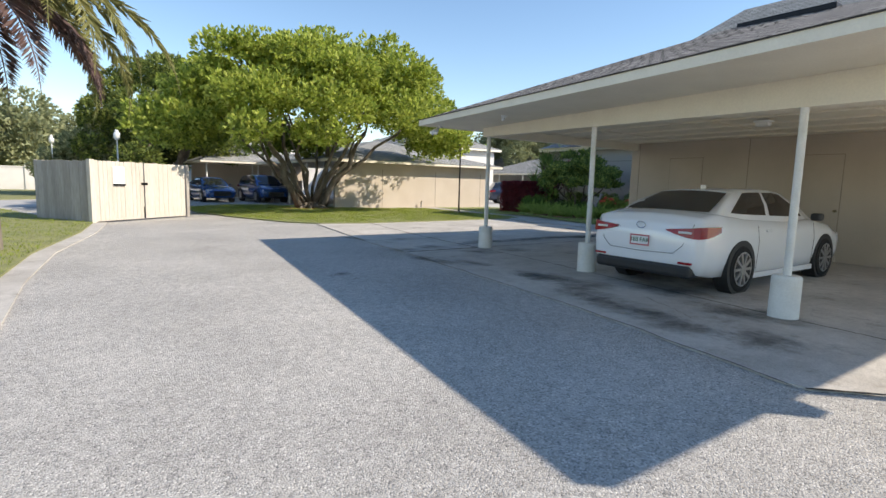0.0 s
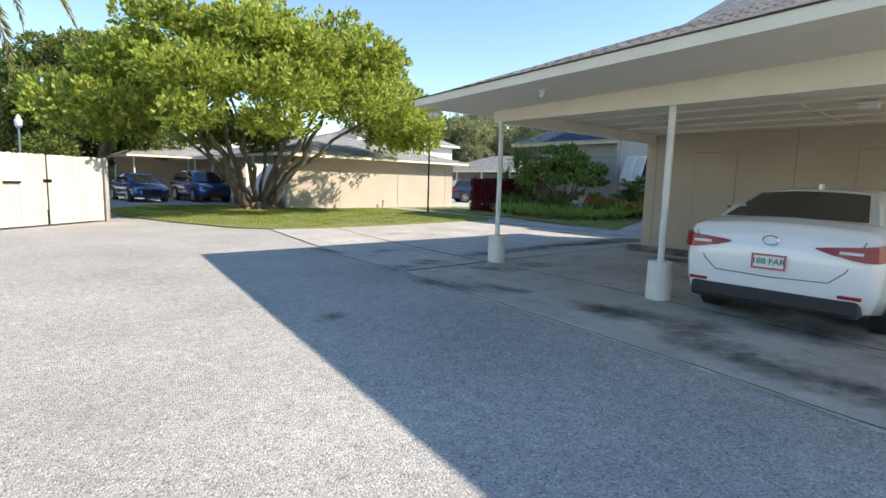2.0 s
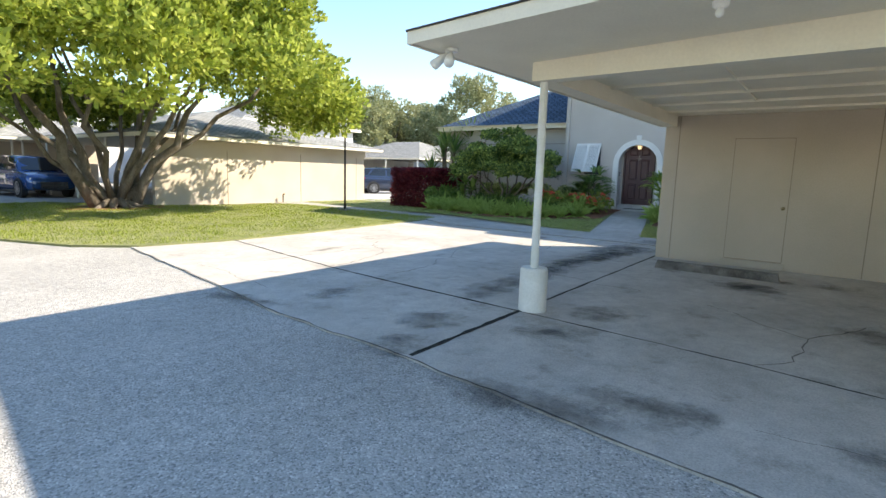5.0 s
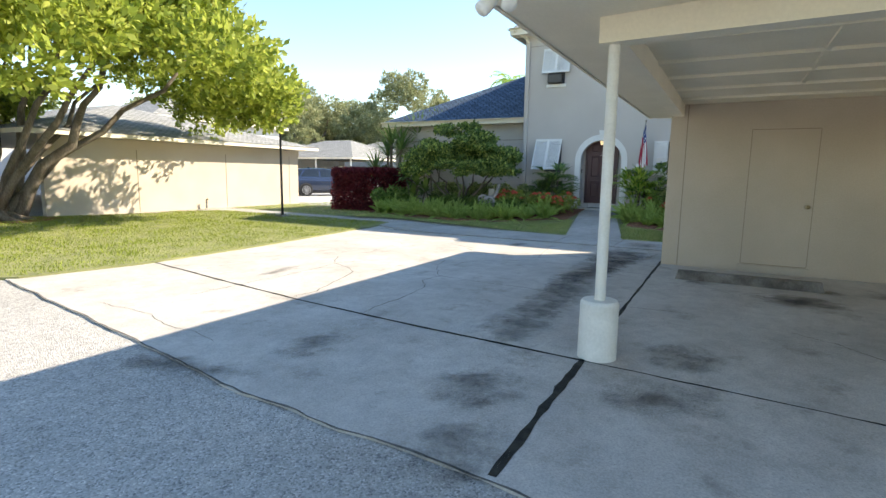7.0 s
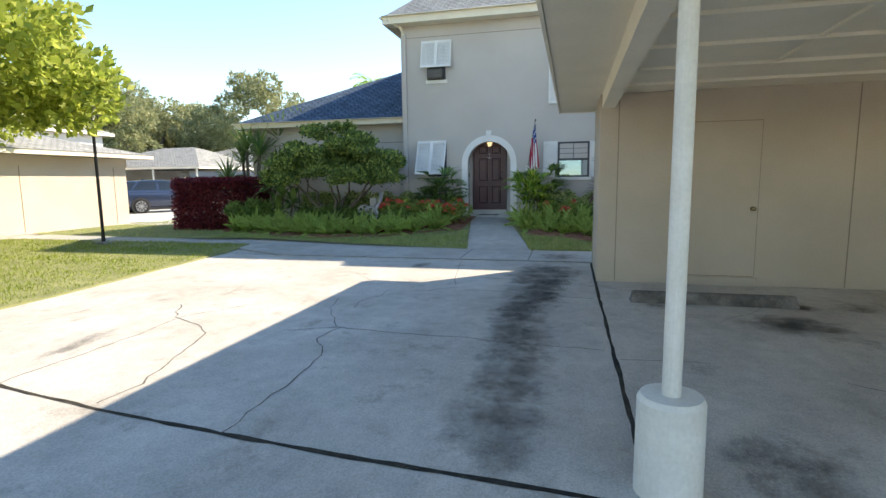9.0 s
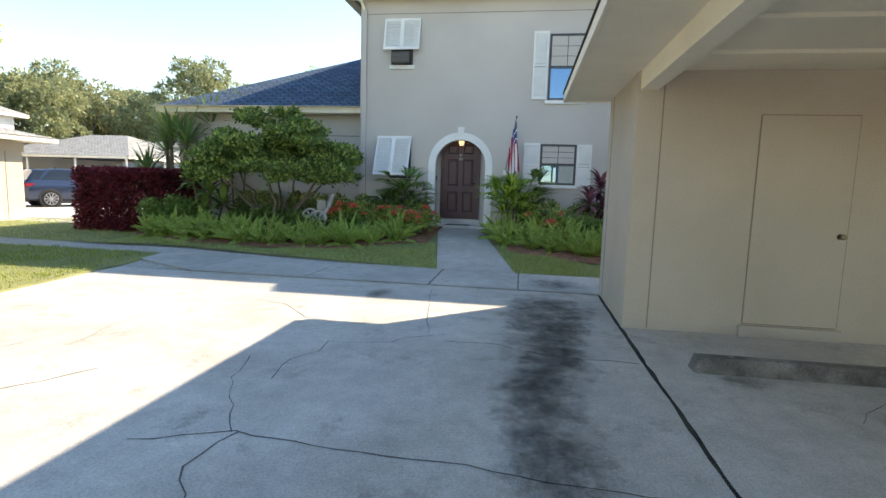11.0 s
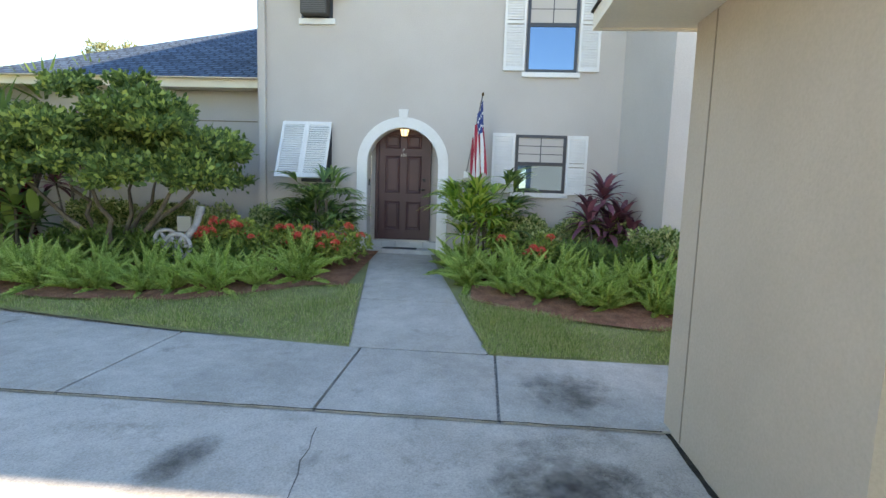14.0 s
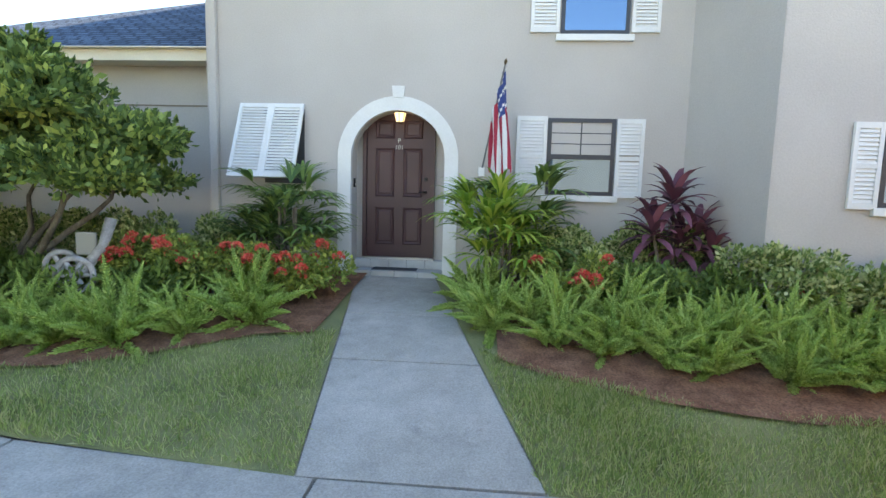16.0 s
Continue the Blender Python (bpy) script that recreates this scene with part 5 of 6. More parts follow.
def limb_tree(parent, base, tips, r0, mat, seed=0, mid=0.45, wob=0.25, name="limb"):
    rng = random.Random(seed)
    base = Vector(base)
    for tip, r in tips:
        tip = Vector(tip)
        pts, rad = [], []
        for i in range(8):
            f = i / 7
            p = base.lerp(tip, f)
            p.z = base.z + (tip.z - base.z) * (f ** 0.8)
            hor = 1 - (1 - f) ** 1.3
            p.x, p.y = base.x + (tip.x - base.x) * hor, base.y + (tip.y - base.y) * hor
            p += Vector((rng.uniform(-1, 1), rng.uniform(-1, 1), 0)) * wob * math.sin(math.pi * f)
            pts.append(p), rad.append(r * (1 - .75 * f))
        part(name, tube(bmesh.new(), pts, rad, 10), mat, parent, smooth=True)


L_DARK = leafy("dark_oak_leaves", [(0.030, 0.053, 0.018), (0.060, 0.098, 0.030), (0.105, 0.150, 0.045)])
M_LEAF2 = leafy("deep_green_leaves", [(0.06, 0.085, 0.025), (0.12, 0.16, 0.04), (0.2, 0.25, 0.06), (0.36, 0.4, 0.1)])
L_OAK = leafy("grey_green_oak_leaves", [(0.20, 0.22, 0.11), (0.30, 0.32, 0.16), (0.42, 0.43, 0.24)], trans=0.4)
L_SHRUB = leafy("pittosporum_leaves", [(0.06, 0.11, 0.03), (0.11, 0.18, 0.05), (0.20, 0.29, 0.08), (0.5, 0.58, 0.15)], trans=0.3)
L_RED = leafy("red_hedge_leaves", [(0.090, 0.018, 0.030), (0.195, 0.030, 0.045), (0.300, 0.060, 0.068)])
L_FERN = leafy("foxtail_fern_leaves", [(0.25, 0.38, 0.09), (0.42, 0.57, 0.16), (0.60, 0.73, 0.27)], trans=0.4)
L_FERN2 = leafy("sword_fern_leaves", [(0.09, 0.15, 0.04), (0.15, 0.24, 0.06), (0.24, 0.35, 0.09)], trans=0.35)
L_VAR = leafy("variegated_leaves", [(0.10, 0.17, 0.05), (0.2, 0.3, 0.08), (0.50, 0.56, 0.24), (0.72, 0.73, 0.40)], trans=0.3)
L_IX = leafy("ixora_leaves", [(0.12, 0.18, 0.04), (0.22, 0.30, 0.06), (0.42, 0.48, 0.12)], trans=0.2)
L_FLO = leafy("coral_flowers", [(0.65, 0.07, 0.06), (0.8, 0.13, 0.10), (0.85, 0.25, 0.18)], trans=0.2)
L_PALM = leafy("palm_leaves", [(0.08, 0.15, 0.05), (0.14, 0.24, 0.07), (0.26, 0.38, 0.11)], trans=0.25)
L_PALMY = leafy("yellow_palm_leaves", [(0.140, 0.280, 0.042), (0.308, 0.476, 0.070), (0.504, 0.588, 0.126)], trans=0.3)
L_TI = leafy("purple_cordyline_leaves", [(0.10, 0.045, 0.065), (0.19, 0.07, 0.10), (0.32, 0.12, 0.16)], trans=0.15)
L_GRASS = leafy("grass_blades", [(0.19, 0.27, 0.08), (0.31, 0.41, 0.13), (0.45, 0.52, 0.19), (0.60, 0.56, 0.31)], trans=0.4)
L_GRASS_S = leafy("lawn_blades", [(0.17, 0.22, 0.03), (0.25, 0.31, 0.045), (0.36, 0.41, 0.08)], trans=0.35)
L_FROND = leafy("date_palm_leaflets", [(0.16, 0.16, 0.05), (0.26, 0.25, 0.09), (0.36, 0.34, 0.14)], trans=0.3)
L_DEAD = leafy("brown_palm_leaflets", [(0.10, 0.06, 0.055), (0.15, 0.10, 0.09)], trans=0.1)

# the shade tree
TX, TY = 10.2, 26.1
tree = thing("shade_tree", "spreading multi-trunk shade tree with bright green leaves on the lawn", "tree")
rng = random.Random(11)
cs, rs = [], []
for i in range(125):
    a, q = rng.uniform(0, 2 * math.pi), math.sqrt(rng.random())
    cx, cy, rx, ry = 10.2, 24.4, 7.0, 5.4
    dome = math.sqrt(max(0, 1 - q * q))
    zt = 4.3 + 3.0 * dome
    z = zt - rng.random() ** 1.6 * (1.2 + 1.2 * dome) - (.9 if q > .8 else 0) + rng.uniform(-.3, .5)
    cs.append((cx + rx * q * math.cos(a), cy + ry * q * math.sin(a), max(3.3, z)))
    rs.append(rng.uniform(0.75, 1.5))
clumps("crown", tree, cs, rs, 13500, 9, 0.2, M_LEAF, 5, 0.45, width=0.27, up=.6, inner=.5)
tips = []
for a, r, z, w in ((2.9, 4.0, 4.6, .17), (2.3, 2.6, 5.4, .15), (-2.4, 3.6, 5.0, .15), (-1.4, 4.2, 5.2, .17), (-.6, 4.6, 5.0, .18), (.3, 3.4, 5.4, .14), (-1.0, 2.0, 6.2, .16), (3.3, 5.2, 4.2, .12), (1.3, 3.0, 5.2, .12)):
    tips.append(((TX + .6 + r * math.cos(a), TY - .3 + r * math.sin(a) * .8, z), w))
limb_tree(tree, (TX, TY, -.05), [(p, w * .72) for p, w in tips], .2, M_BARK, 3, wob=.28)
limb_tree(tree, (TX - .5, TY + .1, -.05), [((TX - 3.2, TY - 1.6, 4.4), .2), ((TX - 1.6, TY - .2, 4.8), .16)], .2, M_BARK, 8, wob=.2)
limb_tree(tree, (TX + .5, TY - .1, -.05), [((TX + 2.2, TY - 1.8, 4.2), .19), ((TX + 1.5, TY + .6, 4.9), .15)], .2, M_BARK, 9, wob=.2)
bm = bmesh.new()
for k in range(9):
    a = k * .7
    tube(bm, [(TX + .2 * math.cos(a), TY + .2 * math.sin(a), .25), (TX + .55 * math.cos(a), TY + .5 * math.sin(a), .1), (TX + 1.0 * math.cos(a + .2), TY + .9 * math.sin(a + .2), .0)], [.16, .1, .03], 8)
part("root_flare", bm, M_BARK, tree, smooth=True)
slab("mulch_ring", [(TX + 1.5 * math.cos(k * math.pi / 10) * (1 + .1 * math.sin(k * 3)), TY + 1.15 * math.sin(k * math.pi / 10)) for k in range(20)], 0.045, M_MULCH, "brown mulch round the tree foot")


def round_tree(label, x, y, h, r, mat, seed, n=2600, leaf=0.4, low=0.35, name="oak_tree", per=8, trunk=.3, inner=.15):
    t = thing(name, label, "tree", (x, y, 0))
    rg = random.Random(seed)
    C, R = [], []
    for i in range(34):
        a, q = rg.uniform(0, 2 * math.pi), math.sqrt(rg.random())
        dome = math.sqrt(max(0, 1 - q * q))
        z = h * low + (h * (1 - low)) * dome * rg.uniform(.35, .95)
        C.append((r * q * math.cos(a), r * q * math.sin(a), z)), R.append(r * rg.uniform(.16, .3))
    clumps("crown", t, C, R, n, per, leaf, mat, seed, .75, inner=inner)
    limb_tree(t, (0, 0, -.05), [((r * .5 * math.cos(k * 1.9), r * .5 * math.sin(k * 1.9), h * .62), trunk) for k in range(4)], trunk, M_BARK, seed, wob=.3)
    return t


round_tree("dark green oak behind the bin enclosure", 5.6, 42.0, 9.3, 4.9, M_LEAF2, 21, 8000, .24, .2)
round_tree("dark green oak behind the parked blue cars", 9.5, 49, 8.6, 4.0, L_DARK, 22, 3500, .3, .25)
round_tree("small grey-green tree beside the lane", 1.8, 44, 5.2, 3.0, L_OAK, 23, 2200, .26, .2)
for k, (x, y, h, r) in enumerate([(-8, 66, 10.5, 7), (-18, 62, 11, 8), (-29, 60, 10, 8), (-3, 78, 9.5, 6.5), (4, 92, 10.5, 7), (11, 84, 9, 7), (-38, 54, 11, 9), (-12, 82, 12, 9), (19, 78, 10, 8), (30, 82, 11, 9)]):
    round_tree("grey-green oak in the row beyond the garden wall", x, y, h, r, L_OAK, 30 + k, 2600, .5, .12)
for k, (x, y, h, r) in enumerate([(50, 53, 12.2, 6.5), (58.5, 43, 13.8, 6.6), (60, 56, 11.5, 7), (41, 56, 8, 5), (68, 36, 11, 7), (35, 58, 7.5, 5), (46, 66, 9.5, 6)]):
    round_tree("grey-green oak rising beyond the street", x, y, h, r, L_OAK, 50 + k, 4200, .34, .28)
round_tree("yellow-green shrub behind the lamp post", 36.5, 50, 7.2, 3.4, leafy("yellow_leaves", [(0.2, 0.26, 0.04), (0.32, 0.36, 0.07)]), 71, 1600, .35, .1, "yellow_tree")
# far woods closing the horizon
rngf = np.random.default_rng(9)
N = 26000
th = rngf.uniform(-0.4, 2.2, N)
D = rngf.uniform(105, 150, N)
H = (5.5 + 2.5 * np.sin(th * 9) + 1.5 * np.sin(th * 23)) * rngf.random(N) ** .7
P = np.stack([D * np.sin(th), D * np.cos(th), H], 1)
leaf_mesh("far_woods", P, rngf.normal(size=(N, 3)), rngf.uniform(1.2, 2.4, N), L_OAK, None, .35, .1, "distant grey-green woods along the horizon", "stuff", 4)


# rosettes of straps, fans, fronds
def strap(bm, base, ang, lean, length, w, droop=0.5, seg=5, fold=.25):
    d = Vector((math.cos(ang), math.sin(ang), 0))
    side = Vector((-d.y, d.x, 0))
    prev = None
    p = Vector(base)
    el = lean
    for i in range(seg + 1):
        f = i / seg
        ww = w * (math.sin(math.pi * (0.12 + .88 * f)) * .95 + .05) * .5 if i < seg else 0.001
        up = Vector((0, 0, 1)) * fold * ww
        cur = (bm.verts.new(p - side * ww + up), bm.verts.new(p), bm.verts.new(p + side * ww + up))
        if prev:
            bm.faces.new((prev[0], prev[1], cur[1], cur[0])), bm.faces.new((prev[1], prev[2], cur[2], cur[1]))
        prev = cur
        p = p + (d * math.cos(el) + Vector((0, 0, math.sin(el)))) * (length / seg)
        el -= droop * (.4 + f) * 2 / seg


def stemmed_rosettes(name, label, cat, at, heads, mat, leaf_len, leaf_w, n, droop, seed, stem_r=.02, rz=0):
    t = thing(name, label, cat, at, rz)
    rg = random.Random(seed)
    for hx, hy, hz in heads:
        part("stem", tube(bmesh.new(), [(hx * .3, hy * .3, -.02), (hx * .7, hy * .7, hz * .5), (hx, hy, hz)], [stem_r * 1.2, stem_r, stem_r * .8], 7), M_BARK, t, smooth=True)
        bm = bmesh.new()
        for i in range(n):
            f = i / n
            strap(bm, (hx, hy, hz - .12 + .16 * f), i * 2.4 + rg.uniform(-.2, .2), -0.25 + 1.6 * f + rg.uniform(-.1, .1), leaf_len * rg.uniform(.8, 1.1), leaf_w, droop)
        part("leaf_head", bm, mat, t, smooth=True)
    return t


def fan_palm(label, at, seed, n=26, h=1.15, mat=None, spread=.55, name="lady_palm"):
    t = thing(name, label, "palm", at)
    rg = random.Random(seed)
    for i in range(6):
        a, r = rg.uniform(0, 6.28), rg.uniform(.03, .18)
        part("cane", tube(bmesh.new(), [(r * math.cos(a), r * math.sin(a), -.02), (r * 1.3 * math.cos(a), r * 1.3 * math.sin(a), h * .62)], .014, 7), M_BARK, t)
    for i in range(n):
        a = rg.uniform(0, 6.28)
        z0 = rg.uniform(.3, 1.0) * h * .75
        r0 = rg.uniform(.04, .2)
        el = rg.uniform(-.1, 1.2)
        L = rg.uniform(.16, .32)
        b = Vector((r0 * math.cos(a), r0 * math.sin(a), z0))
        tip = b + Vector((math.cos(a) * math.cos(el), math.sin(a) * math.cos(el), math.sin(el))) * L
        bm = bmesh.new()
        tube(bm, [b, tip], .005, 4)
        nb = rg.randint(8, 11)
        for k in range(nb):
            strap(bm, tip, a + (k - (nb - 1) / 2) * .3, el * .75 + .25 + rg.uniform(-.12, .12), rg.uniform(.36, .52) * (1 - .25 * abs(k / (nb - 1) - .5)), .05, .8, 5)
        part("fan_leaf", bm, mat or L_PALM, t, smooth=True)
    return t


g = ground_z
fan_palm("dark green lady palm beside the arched doorway", (19.95, 13.62, g(19.95, 13.6)), 3, 52, 1.6)
fan_palm("dark green lady palm beside the arched doorway", (20.1, 14.05, g(20.1, 14.0)), 9, 20, 1.05)
fan_palm("yellow-green lady palm beside the door path", (19.75, 11.2, g(19.75, 11.2)), 5, 52, 1.5, L_PALMY)
fan_palm("green lady palm beneath the flag", (20.2, 10.85, g(20.2, 10.8)), 6, 36, 1.6)
stemmed_rosettes("cordyline", "purple-leaved cordyline before the window", "plant", (20.0, 9.05, g(20, 9.05)), [(0, .1, 1.2), (.12, -.22, .8), (-.1, .34, .85), (.05, -.02, .7), (.0, -.36, .62)], L_TI, .5, .10, 30, .75, 5)
stemmed_rosettes("cordyline", "purple-leaved cordyline behind the red hedge", "plant", (20.8, 18.6, g(20.8, 18.6)), [(0, .1, 2.1), (.1, -.3, 1.7), (.0, .4, 1.2)], L_TI, .5, .09, 26, .5, 15)
stemmed_rosettes("spiky_yucca", "tall spiky grey-green yucca behind the red hedge", "plant", (21.0, 20.6, 0), [(0, 0, 2.6), (.5, .5, 2.2), (-.2, -.6, 2.4), (.5, -.9, 3.0), (.2, .9, 1.5), (0, -1.2, 1.8)], L_PALM, .95, .07, 52, .25, 7, .06)
stemmed_rosettes("spiky_yucca", "tall spiky grey-green yucca behind the red hedge", "plant", (22.2, 19.2, 0), [(0, 0, 3.2), (.5, .5, 2.4), (-.2, -.6, 2.6)], L_PALM, .95, .07, 52, .3, 17, .06)
stemmed_rosettes("plumeria", "broad-leaved green plumeria at the end of the bed", "plant", (19.2, 18.3, g(19.2, 18.3)), [(0, 0, .9), (.1, .5, 1.15), (-.1, -.4, .7), (.1, .2, .5)], L_PALM, .55, .16, 14, .6, 27, .03)

# the large rounded shrub
rg = random.Random(5)
sh = thing("large_shrub", "broad dark green shrub with layered rosettes of leaves and bare stems", "shrub", (19.1, 16.55, g(19, 16.6)))
C, R = [], []
for i in range(110):
    a, q = rg.uniform(0, 6.283), math.sqrt(rg.random())
    dome = math.sqrt(max(0, 1 - q * q))
    C.append((1.15 * q * math.cos(a), 1.8 * q * math.sin(a), 1.2 + (1.5 + .3 * rg.random()) * dome * rg.uniform(.25, 1))), R.append(rg.uniform(.22, .42))
clumps("crown", sh, C, R, 5200, 10, .1, L_SHRUB, 12, .3, width=.27, up=.7, inner=.55)
limb_tree(sh, (0, 0, -.05), [((1.0 * math.cos(k * 1.1), 1.4 * math.sin(k * 1.1), 1.5), .05) for k in range(7)], .05, M_BARK, 4, wob=.12, name="stem")

rh = thing("red_hedge", "clipped dark red hedge at the end of the planting bed", "hedge", (20.6, 21.2, 0))
N = 24000
rn = np.random.default_rng(5)
u = rn.uniform(-1, 1, (N, 3))
k = rn.integers(0, 3, N)
sg_ = np.where(rn.random(N) < .5, -1, 1)
u[np.arange(N), k] = sg_ * rn.uniform(.7, 1.03, N)
P = u * np.array([.95, 1.25, .8]) + np.array([0, 0, .8])
leaf_mesh("leaves", P, u + rn.normal(size=(N, 3)) * .7, rn.uniform(.07, .13, N), L_RED, rh, .3, .06, seed=3)
part("stems", boxes(*[(x, x + .03, y, y + .03, 0, .6) for x, y in ((-.5, -.8), (.3, -.2), (-.2, .5), (.5, .8))]), M_BARK, rh)


def fox_fern(variant, mat, n=24, L=.55):
    t = thing("foxtail_fern", "bright green foxtail fern with plume-like fronds in the bed", "fern", group="foxtail ferns")
    rn = np.random.default_rng(variant)
    Ps, As, Ls = [], [], []
    core = bmesh.new()
    for i in range(n):
        a = rn.uniform(0, 2 * np.pi)
        el = rn.uniform(.55, 1.45) if i % 6 else rn.uniform(.0, .3)
        ln = L * rn.uniform(.7, 1.2)
        R0 = rn.uniform(.044, .060)
        p = np.array([rn.normal() * .05, rn.normal() * .05, 0.02])
        m = 30
        pts, rad = [], []
        for j in range(m):
            f = j / m
            e = el - f * .9 * (1.15 - el / 1.6)
            d = np.array([math.cos(a) * math.cos(e), math.sin(a) * math.cos(e), math.sin(e)])
            p = p + d * ln / m
            r_ = R0 * math.sin(math.pi * min(1, .28 + f * .71)) + .003
            if j % 5 == 0 or j == m - 1:
                pts.append(tuple(p)), rad.append(r_ * (.55 if f > .1 else .15))
            if f < .1:
                continue
            k = 17
            nv = rn.normal(size=(k, 3))
            nv -= (nv @ d)[:, None] * d
            nv /= np.linalg.norm(nv, axis=1)[:, None]
            Ps.append(p[None] + nv * r_ * .4), As.append(nv + d * 1.0), Ls.append(np.full(k, r_ * .95) * rn.uniform(.7, 1.2, k))
        tube(core, pts, rad, 6)
    part("plume_core", core, mat, t, smooth=True)
    leaf_mesh("fronds", np.concatenate(Ps), np.concatenate(As), np.concatenate(Ls), mat, t, .2, .04, seed=variant)
    return t


def scatter(proto, spots, seed=0, s0=.85, s1=1.2, dz=0):
    rg = random.Random(seed)
    for i, (x, y) in enumerate(spots):
        m = pose(x, y, g(x, y) + dz, 0, 0, rg.uniform(0, 360)) @ Matrix.Scale(1, 4)
        sc = rg.uniform(s0, s1)
        src = proto[i % len(proto)]
        if i < len(proto):
            src.matrix_basis = m
            src.scale = (sc, sc, sc)
        else:
            src.scale = (sc, sc, sc)
            c = copy_thing(src, m)
    return


ff = [fox_fern(k, L_FERN, 27, .68) for k in (1, 2, 3, 4)]
spots = []
rg = random.Random(2)
# right of the path
for y in np.arange(11.08, 5.2, -0.42):
    x0 = float(np.interp(y, [5, 9.6, 10.6, 11.2], [17.95, 18.0, 18.3, 18.75])) + .1 * math.sin(y * 2)
    for dx in (0, .42, .8):
        spots.append((x0 + dx + rg.uniform(-.12, .12), y + dx * .3 + rg.uniform(-.1, .1)))
for y in np.arange(13.6, 19.2, 0.43):
    x0 = float(np.interp(y, [13.4, 14, 15, 17, 19.5], [18.75, 18.25, 17.9, 17.8, 18.4]))
    spots.append((x0 + rg.uniform(-.1, .1), y + rg.uniform(-.1, .1)))
    spots.append((x0 + .42 + rg.uniform(-.12, .12), y + .2 + rg.uniform(-.1, .1)))
scatter(ff, spots, 4, .68, .98)

# bed: low shrubs
def low_shrub(name, label, cat, x, y, rx, ry, h, mat, twigs, per, leaf, seed, flowers=0, width=.28):
    t = thing(name, label, cat, (x, y, g(x, y)))
    rg = random.Random(seed)
    C = [(rx * .75 * rg.uniform(-1, 1), ry * .85 * rg.uniform(-1, 1), h * rg.uniform(.35, .72)) for _ in range(12)]
    R = [min(rx, h) * rg.uniform(.35, .5) for _ in C]
    clumps("leaves", t, C, R, twigs, per, leaf, mat, seed, .85, width=width, up=.4, inner=.2)
    part("stems", tube(tube(bmesh.new(), [(0, 0, 0), (.1, .05, h * .6)], .015, 6), [(0, .02, 0), (-.1, .2, h * .6)], .012, 6), M_BARK, t)
    for k in range(flowers):
        c = C[k % len(C)]
        r_ = R[k % len(C)]
        a = rg.uniform(2.2, 4.1)
        p = np.array([c[0] + r_ * math.cos(a), c[1] + r_ * math.sin(a) * 1.1, c[2] + r_ * rg.uniform(.3, .85)])
        rn = np.random.default_rng(seed * 100 + k)
        d = rn.normal(size=(60, 3))
        d[:, 2] = np.abs(d[:, 2])
        d /= np.linalg.norm(d, axis=1)[:, None]
        leaf_mesh("flower_head", p + d * .045, d + rn.normal(size=(60, 3)) * .5, np.full(60, .036), L_FLO, t, .4, .1, seed=k, label="coral red flower cluster")
    return t


low_shrub("ixora", "flowering ixora with coral red heads beside the door path", "shrub", 19.35, 13.4, .4, .5, .82, L_IX, 650, 6, .06, 1, 18)
low_shrub("ixora", "flowering ixora with coral red heads behind the ferns", "shrub", 19.35, 14.3, .4, .6, .85, L_IX, 650, 6, .06, 2, 15)
low_shrub("ixora", "flowering ixora with coral red heads behind the ferns", "shrub", 19.2, 14.95, .4, .5, .88, L_IX, 600, 6, .06, 3, 14)
low_shrub("ixora", "flowering ixora beside the yellow-green palm", "shrub", 19.25, 10.5, .35, .5, .78, L_IX, 500, 6, .06, 4, 13)
low_shrub("ixora", "low ixora with a few coral heads behind the ferns", "shrub", 19.4, 7.6, .4, .8, .6, L_IX, 600, 6, .06, 5, 9)
for k, (x, y) in enumerate([(20.3, 14.6), (19.9, 15.6), (20.3, 16.6), (20.2, 17.6), (20.35, 9.9), (20.35, 8.9), (19.1, 8.2), (18.95, 7.2), (18.95, 6.2), (20.1, 10.4)]):
    low_shrub("schefflera", "variegated green and cream schefflera along the stucco wall", "shrub", x, y, .38, .62, .98, L_VAR, 900, 6, .062, 60 + k)
for k, (x, y) in enumerate([(19.35, 9.7), (19.3, 8.9), (19.0, 16.0), (19.1, 17.1), (18.9, 14.9)]):
    low_shrub("low_foliage", "dark green low foliage between the ferns and the hedge", "shrub", x, y, .4, .6, .6, L_FERN2, 520, 7, .08, 80 + k, width=.2)
low_shrub("low_foliage", "dark green low foliage beneath the garden bed's end", "shrub", 19.6, 19.3, .6, .9, .8, L_FERN2, 700, 7, .1, 91)

# mulch under the planting
def strip(name, f0, f1, y0, y1, mat, z, label, n=40, m=5):
    bm = bmesh.new()
    V = []
    for i in range(n + 1):
        y = y0 + (y1 - y0) * i / n
        V.append([bm.verts.new((f0(y) + (f1(y) - f0(y)) * j / m, y, g(f0(y) + (f1(y) - f0(y)) * j / m, y) + z + .012 * noise.noise(Vector((y * 4, j * 1.7, 0))))) for j in range(m + 1)])
    for i in range(n):
        for j in range(m):
            bm.faces.new((V[i][j], V[i][j + 1], V[i + 1][j + 1], V[i + 1][j]))
    part(name, bm, mat, kind="structure", label=label)


def bed_l(y):
    return float(np.interp(y, [12.6, 13.4, 13.9, 14.6, 16, 17.5, 19.5, 21], [18.5, 18.3, 17.85, 17.45, 17.3, 17.35, 18.2, 20.0]))


def bed_r(y):
    return float(np.interp(y, [-5, 5, 9.2, 10.1, 10.7, 11.3], [17.15, 17.15, 17.2, 17.5, 17.65, 18.1])) + .05 * math.sin(y * 3)


